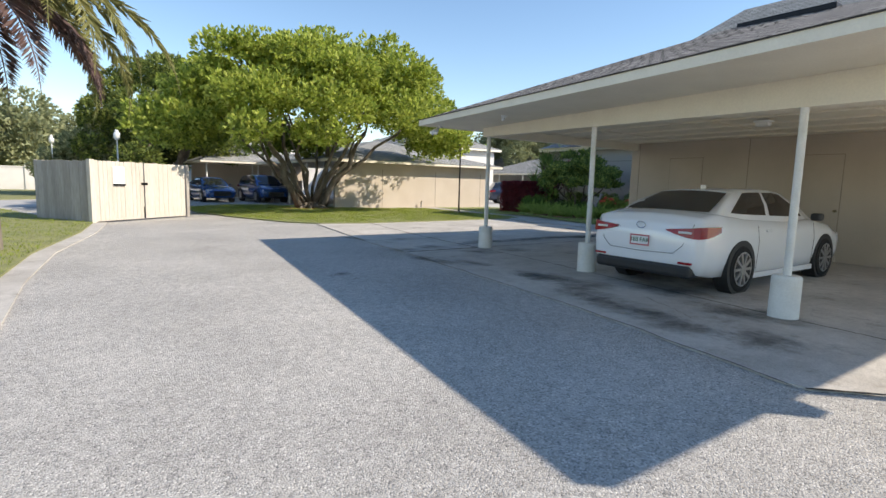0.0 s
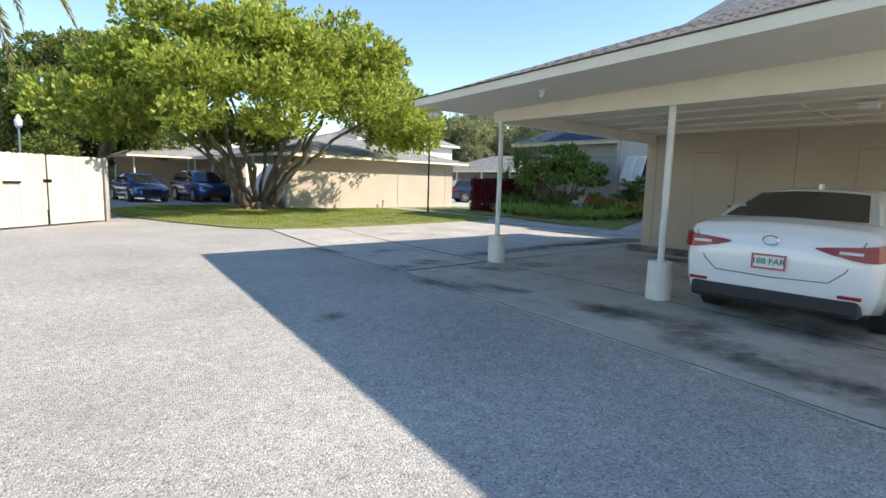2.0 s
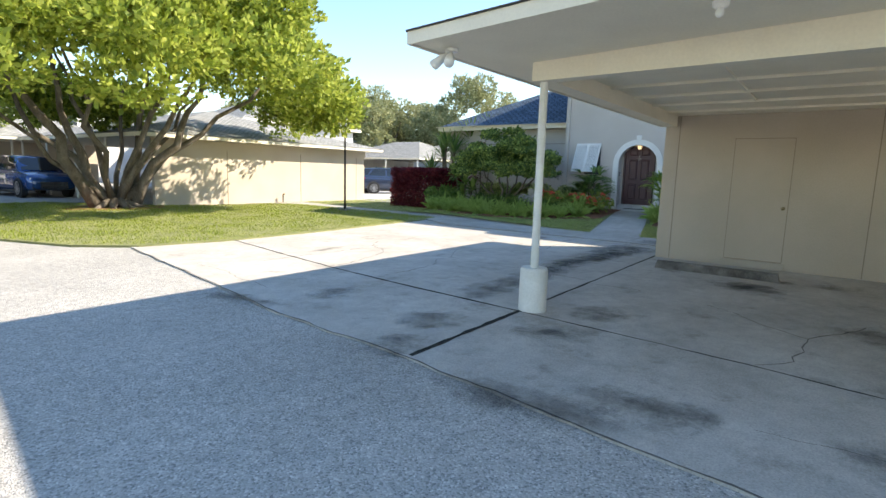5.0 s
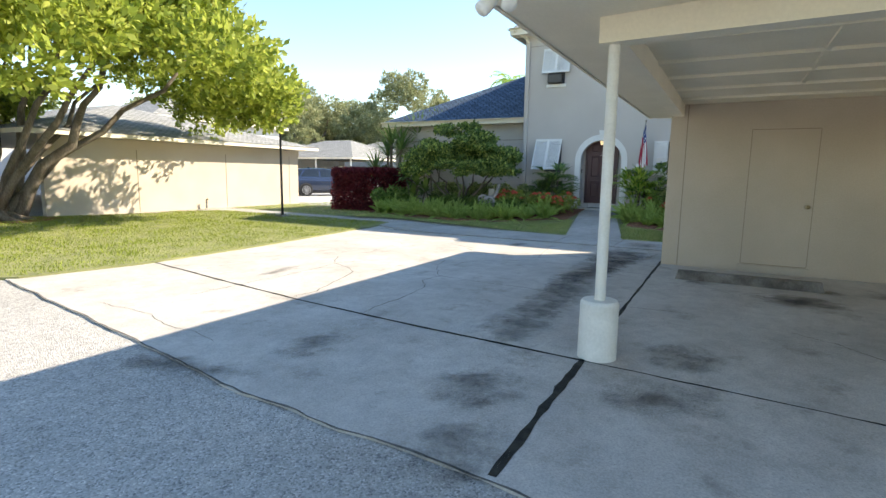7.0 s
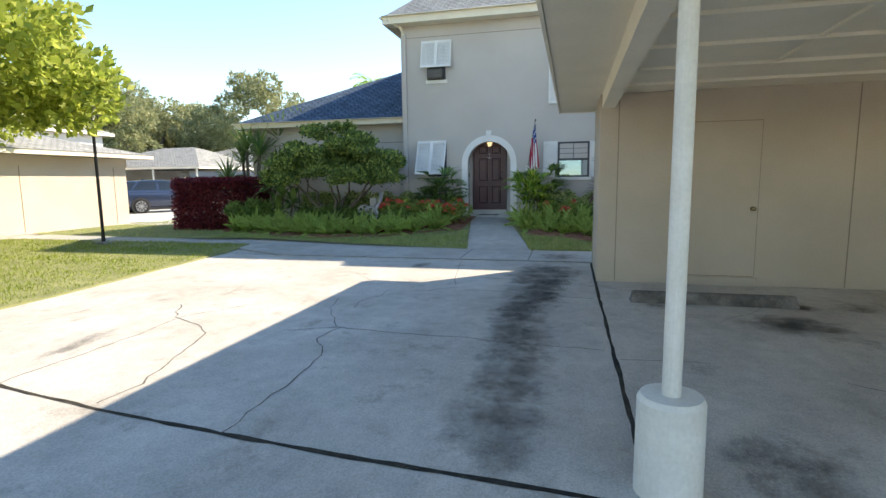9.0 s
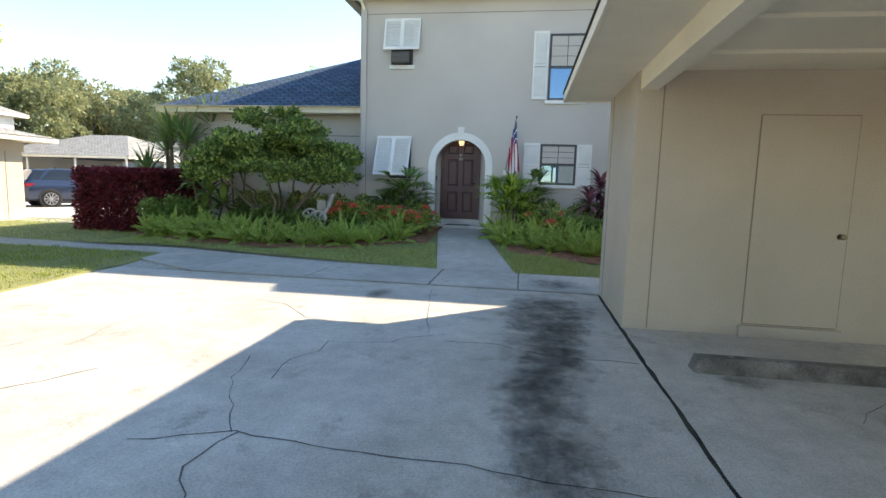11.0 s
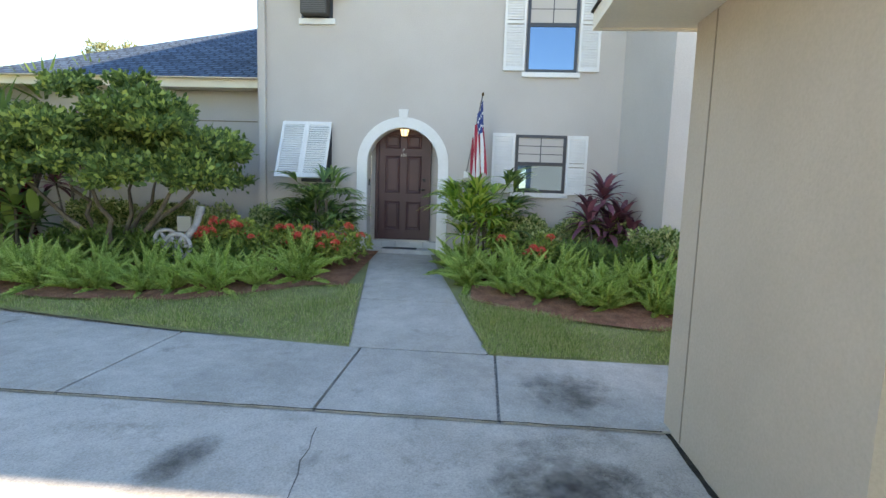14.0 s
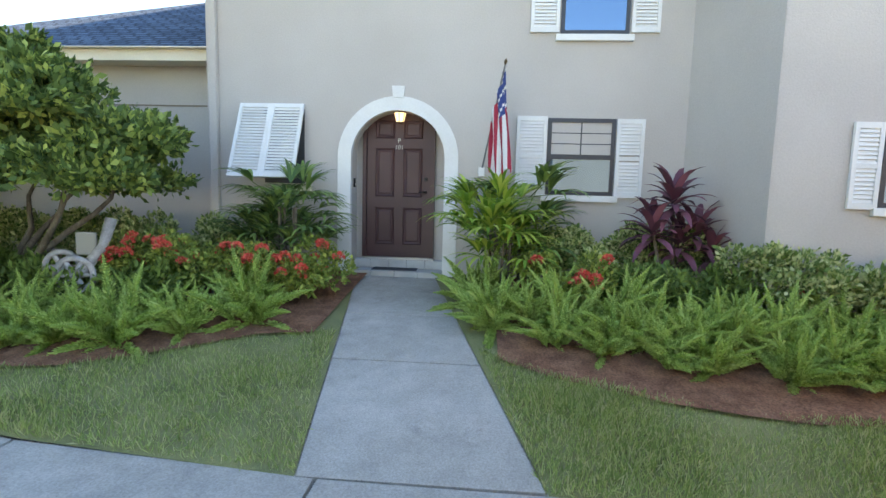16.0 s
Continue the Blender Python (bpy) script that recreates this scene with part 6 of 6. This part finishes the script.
strip("planting_bed", bed_l, lambda y: 21.3, 12.85, 22.5, M_MULCH, .045, "brown mulch of the planting bed")
strip("planting_bed", bed_r, lambda y: 20.79, -5, 11.15, M_MULCH, .045, "reddish mulch of the planting bed")


# lawns of blades
def blades(name, n, inside, x0, x1, y0, y1, h, mat, seed, label, width=.05, z=0.02):
    rn = np.random.default_rng(seed)
    X, Y = rn.uniform(x0, x1, n), rn.uniform(y0, y1, n)
    keep = np.array([inside(a, b) for a, b in zip(X, Y)])
    X, Y = X[keep], Y[keep]
    Z = np.array([g(a, b) for a, b in zip(X, Y)]) + z
    ax = rn.normal(size=(len(X), 3)) * .45 + np.array([0, 0, 1])
    patch = .75 + .5 * np.array([noise.noise(Vector((a * 1.3, b * 1.3, 2))) for a, b in zip(X, Y)])
    leaf_mesh(name, np.stack([X, Y, Z], 1), ax, h * rn.uniform(.6, 1.3, len(X)) * patch, mat, None, width, .03, label, "stuff", seed)


def in_poly(poly):
    def f(x, y):
        c = False
        j = len(poly) - 1
        for i in range(len(poly)):
            (xi, yi), (xj, yj) = poly[i], poly[j]
            if (yi > y) != (yj > y) and x < (xj - xi) * (y - yi) / (yj - yi) + xi:
                c = not c
            j = i
        return c
    return f


blades("grass", 70000, lambda x, y: x > far_edge(y) + .01 and x < bed_l(y) and y > walk_y(x) + .66, 16.3, 19.9, 12.0, 19.5, .085, L_GRASS, 1, "uneven shaded grass beside the door path")
blades("grass", 60000, lambda x, y: x > far_edge(y) + .01 and x < bed_r(y) + .1 and y < walk_y(x) - .66, 16.3, 18.6, 6.0, 11.6, .085, L_GRASS, 2, "uneven shaded grass beside the door path")
blades("grass", 110000, in_poly(LAWN), 4.3, 16.6, 16.5, 29.8, .06, L_GRASS_S, 3, "short sunlit lawn grass", width=.1, z=.03)
blades("grass", 30000, in_poly(LAWN_L), -6, .9, 6, 27, .06, L_GRASS_S, 4, "short patchy verge grass", width=.1, z=.04)
blades("grass", 16000, lambda x, y: x > far_edge(y) + .01 and x < (bed_l(y) if y < 21 else 23), 16.3, 23, 19.5, 26, .06, L_GRASS, 5, "shaded grass near the red hedge", width=.1)
blades("grass", 2600, lambda x, y: True, 7.86, 7.9, 10.0, 11.2, .03, L_GRASS, 6, "weeds in the slab joint", width=.1, z=-.02)


# the date palm at the lane
pm = thing("date_palm", "tall date palm with drooping olive and dead brown fronds", "palm", (-1.0, 12.7, 0))
part("trunk", tube(bmesh.new(), [(0, 0, -.05), (0, 0, 2), (.05, 0, 4.75)], [.32, .27, .25], 16), M_BARK, pm)
rg = random.Random(8)


def frond(a, el, L, mat, droop, seed):
    rn = np.random.default_rng(seed)
    p = np.array([.1 * math.cos(a), .1 * math.sin(a), 4.75])
    m = 46
    P_, A_, L_, pts = [], [], [], []
    for j in range(m):
        f = j / m
        e = el - droop * f ** 1.2
        d = np.array([math.cos(a) * math.cos(e), math.sin(a) * math.cos(e), math.sin(e)])
        s = np.array([-math.sin(a), math.cos(a), 0])
        p = p + d * L / m
        pts.append(tuple(p))
        if f > .12:
            for sd in (-1, 1):
                for _ in range(3):
                    P_.append(p + d * rn.uniform(0, L / m)), A_.append(s * sd * 1.0 + d * .8 + np.array([0, 0, -.25]) + rn.normal(size=3) * .12)
                    L_.append(.5 * math.sin(math.pi * min(1, .18 + .86 * f)) * rn.uniform(.85, 1.1))
    part("rachis", tube(bmesh.new(), pts[::4], np.linspace(.03, .006, len(pts[::4])), 5), mat, pm)
    leaf_mesh("leaflets", np.array(P_), np.array(A_), np.array(L_), mat, pm, .055, .02, seed=seed)


for k in range(22):
    frond(k * 2.4, rg.uniform(.1, 1.1), rg.uniform(3.6, 4.3), L_FROND, rg.uniform(1.8, 2.5), 200 + k)
for k in range(10):
    frond(k * .67, rg.uniform(-.4, .0), rg.uniform(2.8, 3.4), L_DEAD, rg.uniform(1.2, 1.5), 300 + k)
# small palms afar
for k, (x, y, h) in enumerate([(37.5, 47.5, 5.0), (52, 28.3, 10.2), (39, 37, 1.4), (37.2, 40, 1.3), (31, 44, 5.6)]):
    t = thing("far_palm", "feathery palm rising beyond the roofs", "palm", (x, y, 0))
    part("trunk", tube(bmesh.new(), [(0, 0, 0), (.1, 0, h)], [.18, .12], 8), M_BARK, t)
    rn = np.random.default_rng(k)
    P_, A_, L_ = [], [], []
    for i in range(18):
        a, el = i * 2.4, rn.uniform(.0, 1.3)
        p = np.array([.1, 0, h])
        for j in range(16):
            e = el - 1.6 * (j / 16) ** 1.3
            d = np.array([math.cos(a) * math.cos(e), math.sin(a) * math.cos(e), math.sin(e)])
            p = p + d * (1.0 if h < 2 else 2.0) / 16
            s = np.array([-math.sin(a), math.cos(a), 0])
            for sd in (-1, 1):
                P_.append(p), A_.append(s * sd + d * .7 + np.array([0, 0, -.4])), L_.append(.35 if h < 2 else .6)
    leaf_mesh("fronds", np.array(P_), np.array(A_), np.array(L_), L_PALMY, t, .06, .02, seed=k)

# ---- lamps, ornament, joints, marks ----
def street_lamp(x, y, h, label, mat, lit=(0.75, 0.75, 0.72), box_head=True):
    t = thing("street_lamp", label, "street lamp", (x, y, 0.03))
    part("foot", boxes((-.17, .17, -.17, .17, 0, .06), bevel=.01), M_CURB, t)
    part("pole", tube(bmesh.new(), [(0, 0, .05), (0, 0, .3), (0, 0, h)], [.05, .038, .034], 14), mat, t)
    if box_head:
        part("collar", tube(bmesh.new(), [(0, 0, h - .02), (0, 0, h + .04)], .07, 12), mat, t)
        for sx, sy in ((-1, -1), (1, -1), (1, 1), (-1, 1)):
            part("lantern_bar", tube(bmesh.new(), [(sx * .07, sy * .07, h + .03), (sx * .11, sy * .11, h + .34)], .01, 5), mat, t)
        part("lantern_glass", tube(bmesh.new(), [(0, 0, h + .05), (0, 0, h + .32)], [.06, .1], 12), plain("lantern_glass", (0.55, 0.55, 0.52), 0.15), t)
        part("lantern_cap", boxes((-.15, .15, -.15, .15, h + .34, h + .37), bevel=.006), mat, t)
    else:
        part("globe", tube(bmesh.new(), [(0, 0, h), (0, 0, h + .1), (0, 0, h + .3), (0, 0, h + .42)], [.07, .14, .15, .06], 14), plain("white_globe", lit, 0.3), t, smooth=True)
        part("finial", tube(bmesh.new(), [(0, 0, h + .42), (0, 0, h + .55)], [.1, .02], 10), mat, t)
    return t


street_lamp(15.95, 21.35, 2.95, "slim black lamp post with a square lantern on the lawn", M_BLACK)
street_lamp(2.25, 31.0, 3.1, "white lamp post with a globe beyond the bin enclosure", M_WHITE, box_head=False)
street_lamp(-.6, 42.5, 3.3, "white lamp post with a globe far down the lane", M_WHITE, box_head=False)
up = thing("utility_pole", "pale utility pole among the distant trees", "pole", (1.9, 84, 0))
part("pole", tube(bmesh.new(), [(0, 0, 0), (0, 0, 10)], [.18, .13], 10), M_CURB, up)
part("crossarm", boxes((-1.1, 1.1, -.06, .06, 9.2, 9.35)), M_CURB, up)

# garden seat with round cast ends, half hidden in the bed
M_CAST = noisy("weathered_cast_grey", (0.28, 0.27, 0.27), (0.42, 0.40, 0.40), 12, 60, 0.7, 0.3, fine_amt=0.15)
seat = thing("garden_ornament", "weathered grey cast garden ornament with pierced round wheels among the shrubs", "garden ornament", (18.75, 15.35, g(18.75, 15.35)), 15)
def pierced_wheel(cx, cy, cz, r):
    """A cast wheel: one closed rim with tapered spokes under it."""
    n, m = 28, 8
    bm = bmesh.new()
    ring = [[bm.verts.new((cx + .03 * math.sin(b), cy + (r + .03 * math.cos(b)) * math.cos(a), cz + (r + .03 * math.cos(b)) * math.sin(a))) for b in [2 * math.pi * j / m for j in range(m)]] for a in [2 * math.pi * k / n for k in range(n)]]
    for k in range(n):
        for j in range(m):
            bm.faces.new((ring[k][j], ring[(k + 1) % n][j], ring[(k + 1) % n][(j + 1) % m], ring[k][(j + 1) % m]))
    bmesh.ops.recalc_face_normals(bm, faces=bm.faces)
    rim = part("wheel", bm, M_CAST, seat, smooth=True)
    for k in range(6):
        a = 2 * math.pi * k / 6
        part("spoke", tube(bmesh.new(), [(cx, cy + .01 * math.cos(a), cz + .01 * math.sin(a)), (cx, cy + r * math.cos(a), cz + r * math.sin(a))], [.035, .022], 6), M_CAST, rim, smooth=True)


pierced_wheel(-.12, .02, .42, .17)
pierced_wheel(.08, .22, .47, .16)
part("shaft", tube(bmesh.new(), [(-.1, -.02, .42), (0, -.2, .7), (.05, -.27, .98)], [.06, .05, .06], 8), M_CAST, seat, smooth=True)
part("back_plate", box(bmesh.new(), 0, .04, -.14, .06, .60, .84, bevel=.02), plain("ornament_grey", (0.30, 0.29, 0.26), 0.8), seat)
part("leg", tube(bmesh.new(), [(-.05, .05, .3), (-.2, .1, 0)], .02, 6), M_CAST, seat)


# wide dark joints in the apron and thin cracks
M_CRACK = noisy("crack_dirt", (0.10, 0.09, 0.08), (0.17, 0.155, 0.14), 9, 60, 1.0, 0.3)
def dark_joint(pts, w, label="dark open joint between slabs", seed=0, z=.0065, m=M_DIRT, wob=.012):
    bm = bmesh.new()
    rg = random.Random(seed)
    P = []
    for (x0, y0), (x1, y1) in zip(pts, pts[1:]):
        n = max(2, int(math.hypot(x1 - x0, y1 - y0) / .12))
        P += [(x0 + (x1 - x0) * i / n, y0 + (y1 - y0) * i / n) for i in range(n)]
    P.append(pts[-1])
    prev = None
    for i, (x, y) in enumerate(P):
        a, b = P[max(0, i - 1)], P[min(len(P) - 1, i + 1)]
        d = Vector((b[0] - a[0], b[1] - a[1])).normalized()
        ww = w * rg.uniform(.6, 1.3) / 2
        ox = wob * noise.noise(Vector((x * 5, y * 5, seed)))
        c = (bm.verts.new((x - d.y * (ww + ox), y + d.x * (ww + ox), z)), bm.verts.new((x + d.y * (ww - ox), y - d.x * (ww - ox), z)))
        if prev:
            bm.faces.new((prev[0], prev[1], c[1], c[0]))
        prev = c
    part("joint", bm, m, kind="structure", label=label)


dark_joint([(joint_x(y), y) for y in (16.9, 14.5, 13, 11.5, 10.6, 9.7)], .04, seed=1)
dark_joint([(7.8, 9.72), (13.3, 9.76), (15.0, 9.76)], .036, seed=2)
dark_joint([(5.93, 9.7), (7.8, 9.72)], .06, seed=3)
dark_joint(ragged(apron_edge, 2.1, 17.0, .05, 40), .02, "dark crumbled edge between asphalt and concrete", seed=9, z=.0072, m=M_CRACK, wob=.02)
dark_joint([(joint_x(y), y) for y in (9.7, 8.5, 7.5, 5.4, 3.3, 0.6)], .022, seed=4)
dark_joint([(4.66, 2.02), (5.03, 1.66), (6.2, .8), (8.5, -1.0)], .035, "dark dirt along the end of the concrete apron", seed=8, z=.007)
dark_joint([(14.95, 16.6), (14.95, 9.8)], .014, seed=5, z=.0235)
rg = random.Random(77)


def crack(x, y, ang, L, seed):
    r = random.Random(seed)
    pts = [(x, y)]
    a = ang
    for _ in range(int(L / .22)):
        a += r.uniform(-.45, .45)
        a = ang + (a - ang) * .7
        x, y = x + .22 * math.cos(a), y + .22 * math.sin(a)
        pts.append((x, y))
    dark_joint(pts, .006, "fine crack in the concrete", seed, .0062, M_CRACK, .03)


CRACKS = [
    ([(7.6, 14.3), (9.06, 14.29), (9.68, 14.28), (10.35, 14.3), (10.97, 13.93)], .012), ([(8.19, 13.24), (8.55, 13.21), (9.23, 13.44), (9.81, 13.63), (10.07, 13.93), (10.28, 14.4), (10.81, 14.77)], .014),
    ([(8.0, 12.08), (8.43, 12.13), (8.88, 12.13), (9.42, 12.17), (9.86, 12.45), (10.26, 12.4)], .012), ([(10.05, 12.92), (10.26, 12.4), (10.19, 11.77), (10.17, 11.19), (10.1, 10.64), (10.05, 9.8)], .012),
    ([(10.26, 12.4), (11.03, 12.87), (11.5, 13.0)], .008), ([(9.84, 9.7), (9.87, 9.33), (9.87, 9.01)], .012), ([(11.06, 12.59), (11.49, 12.66), (11.75, 12.51), (12.03, 12.51), (12.14, 11.95), (12.29, 11.91), (12.46, 11.63)], .009),
    ([(12.31, 11.49), (12.33, 10.99), (12.15, 10.67), (12.06, 10.37), (12.09, 10.06), (12.1, 9.8)], .016), ([(13.43, 13.99), (13.32, 13.59), (12.8, 13.08), (12.71, 12.81)], .008),
    ([(14.72, 12.06), (14.03, 11.95), (13.03, 11.8), (12.56, 11.7)], .008), ([(7.62, 7.43), (7.95, 7.2), (8.82, 7.12), (9.73, 6.63)], .012), ([(9.63, 8.16), (9.43, 7.83), (9.11, 7.57), (8.82, 7.12)], .010),
]
for k, (pts, w) in enumerate(CRACKS):
    dark_joint(pts, w, "fine crack in the concrete", 40 + k, .0062, M_CRACK, .05)
for k, (x, y, a, L) in enumerate([(11.4, 14.6, -.1, 2.0), (12.3, 12.9, -.9, 1.4), (11.2, 8.6, -.6, 1.6), (6.3, 7.3, -1.2, 2.2), (5.9, 3.6, .9, 1.2), (13.2, 11.3, 1.2, 1.0), (9.9, 15.4, -.2, 1.6), (6.6, 12.6, 1.3, 2.4), (8.8, 15.6, .2, 2.2)]):
    crack(x, y, a, L, 500 + k)

# the manhole-like patch of oil on the asphalt
def stain_material():
    """Dark oily stains, as thin irregular films with soft, ragged edges."""
    m, nt, b = mat_base("oil_stain")
    N, L = nt.nodes, nt.links
    uv = N.new("ShaderNodeUVMap")
    ln = N.new("ShaderNodeVectorMath")
    ln.operation = "LENGTH"
    L.new(uv.outputs[0], ln.inputs[0])
    ns = N.new("ShaderNodeTexNoise")
    ns.inputs["Scale"].default_value, ns.inputs["Detail"].default_value = 3.6, 15
    ns.inputs["Roughness"].default_value = 0.78
    oi = N.new("ShaderNodeObjectInfo")
    ad = N.new("ShaderNodeVectorMath")
    tc = N.new("ShaderNodeTexCoord")
    L.new(tc.outputs["Object"], ad.inputs[0]), L.new(oi.outputs["Random"], ad.inputs[1])
    sc = N.new("ShaderNodeVectorMath")
    sc.operation = "SCALE"
    sc.inputs["Scale"].default_value = 7.0
    L.new(ad.outputs[0], ns.inputs["Vector"])
    ma = N.new("ShaderNodeMath")
    ma.operation = "MULTIPLY_ADD"
    ma.inputs[1].default_value, ma.inputs[2].default_value = -1.0, 1.0
    L.new(ln.outputs["Value"], ma.inputs[0])
    a2 = N.new("ShaderNodeMath")
    a2.operation = "ADD"
    L.new(ma.outputs[0], a2.inputs[0])
    mr0 = N.new("ShaderNodeMapRange")
    mr0.inputs[1].default_value, mr0.inputs[2].default_value = .3, .7
    mr0.inputs[3].default_value, mr0.inputs[4].default_value = -.75, .65
    L.new(ns.outputs[0], mr0.inputs[0]), L.new(mr0.outputs[0], a2.inputs[1])
    mr = N.new("ShaderNodeMapRange")
    mr.inputs[1].default_value, mr.inputs[2].default_value, mr.inputs[4].default_value = .05, 1.0, .52
    L.new(a2.outputs[0], mr.inputs[0])
    edge = N.new("ShaderNodeMapRange")
    edge.inputs[1].default_value, edge.inputs[2].default_value, edge.inputs[3].default_value, edge.inputs[4].default_value = .7, .97, 1.0, 0.0
    L.new(ln.outputs["Value"], edge.inputs[0])
    mu = N.new("ShaderNodeMath")
    mu.operation = "MULTIPLY"
    L.new(mr.outputs[0], mu.inputs[0]), L.new(edge.outputs[0], mu.inputs[1])
    L.new(mu.outputs[0], b.inputs["Alpha"])
    b.inputs["Base Color"].default_value = (0.035, 0.03, 0.027, 1)
    b.inputs["Roughness"].default_value = 0.75
    return m


M_STAIN = stain_material()


def stain(x, y, rx, ry, rz=0, z=.0085, label="dark oily stain soaked into the concrete"):
    bm = bmesh.new()
    uvl = bm.loops.layers.uv.new("UVMap")
    n = 20
    vs = [bm.verts.new((rx * math.cos(2 * math.pi * k / n), ry * math.sin(2 * math.pi * k / n), 0)) for k in range(n)]
    f = bm.faces.new(vs)
    for lp in f.loops:
        lp[uvl].uv = (lp.vert.co.x / rx, lp.vert.co.y / ry)
    ob = part("stain", bm, M_STAIN, kind="structure", label=label)
    ob.matrix_basis = pose(x, y, z, 0, 0, rz)


SP = [(11.2, 7.95, .5, .62), (11.25, 7.9, .42, .5), (12.1, 6.95, .3, .35), (12.0, 7.6, .2, .3), (11.5, 5.0, .6, .5), (6.9, 10.2, .5, .42), (6.1, 9.95, .45, .35), (6.2, 7.9, .4, .6), (6.35, 6.35, .45, .75), (6.25, 6.2, .35, .5), (6.4, 5.5, .5, .6),
      (5.9, 5.1, .45, .7), (5.7, 4.4, .5, .7), (5.5, 3.6, .45, .7), (5.7, 2.8, .5, .5), (7.2, 4.6, .6, .8), (6.7, 3.4, .5, .9), (7.8, 5.4, .5, .5), (8.3, 4.6, .6, .5),
      (8.5, 10.55, .9, .42), (9.6, 10.55, 1.2, .45), (10.6, 10.6, 1.2, .42), (11.6, 10.55, 1.2, .45), (12.6, 10.6, 1.2, .5), (13.5, 10.6, 1.1, .55), (14.2, 10.5, .8, .6), (12.6, 10.4, 2.4, .3), (8.3, 9.0, .5, .4), (7.3, 9.1, .4, .5),
      (9.3, 14.6, .6, .15), (14.2, 12.7, .4, .2), (7.0, 11.8, .5, .3), (9.4, 6.5, .5, .6), (5.75, 8.6, .3, .9), (6.1, 12.3, .25, .8), (11.8, 9.1, .3, .25)]
for k, (x, y, rx, ry) in enumerate(SP):
    stain(x, y, rx, ry, (k * 37) % 30 - 15, .0085 + .0004 * (k % 6))
stain(3.64, 7.9, .28, .17, 10, .006, "small dark patch on the asphalt")
stain(15.55, 10.3, .55, .5, 0, .026, "dark damp stain on the sidewalk slab")
stain(-.4, 20.0, .6, .2, 0, .05, "bare brown patch in the verge")
# pale concrete edge strip of the lane beside the verge
edge_l = [(-0.6, 3), (-0.5, 9.15), (-0.25, 12.1), (0.5, 16), (0.85, 19.2)]
slab("kerb", edge_l + [(x + .32, y) for x, y in edge_l[::-1]], .012, M_CONC, "flush concrete edging of the drive")
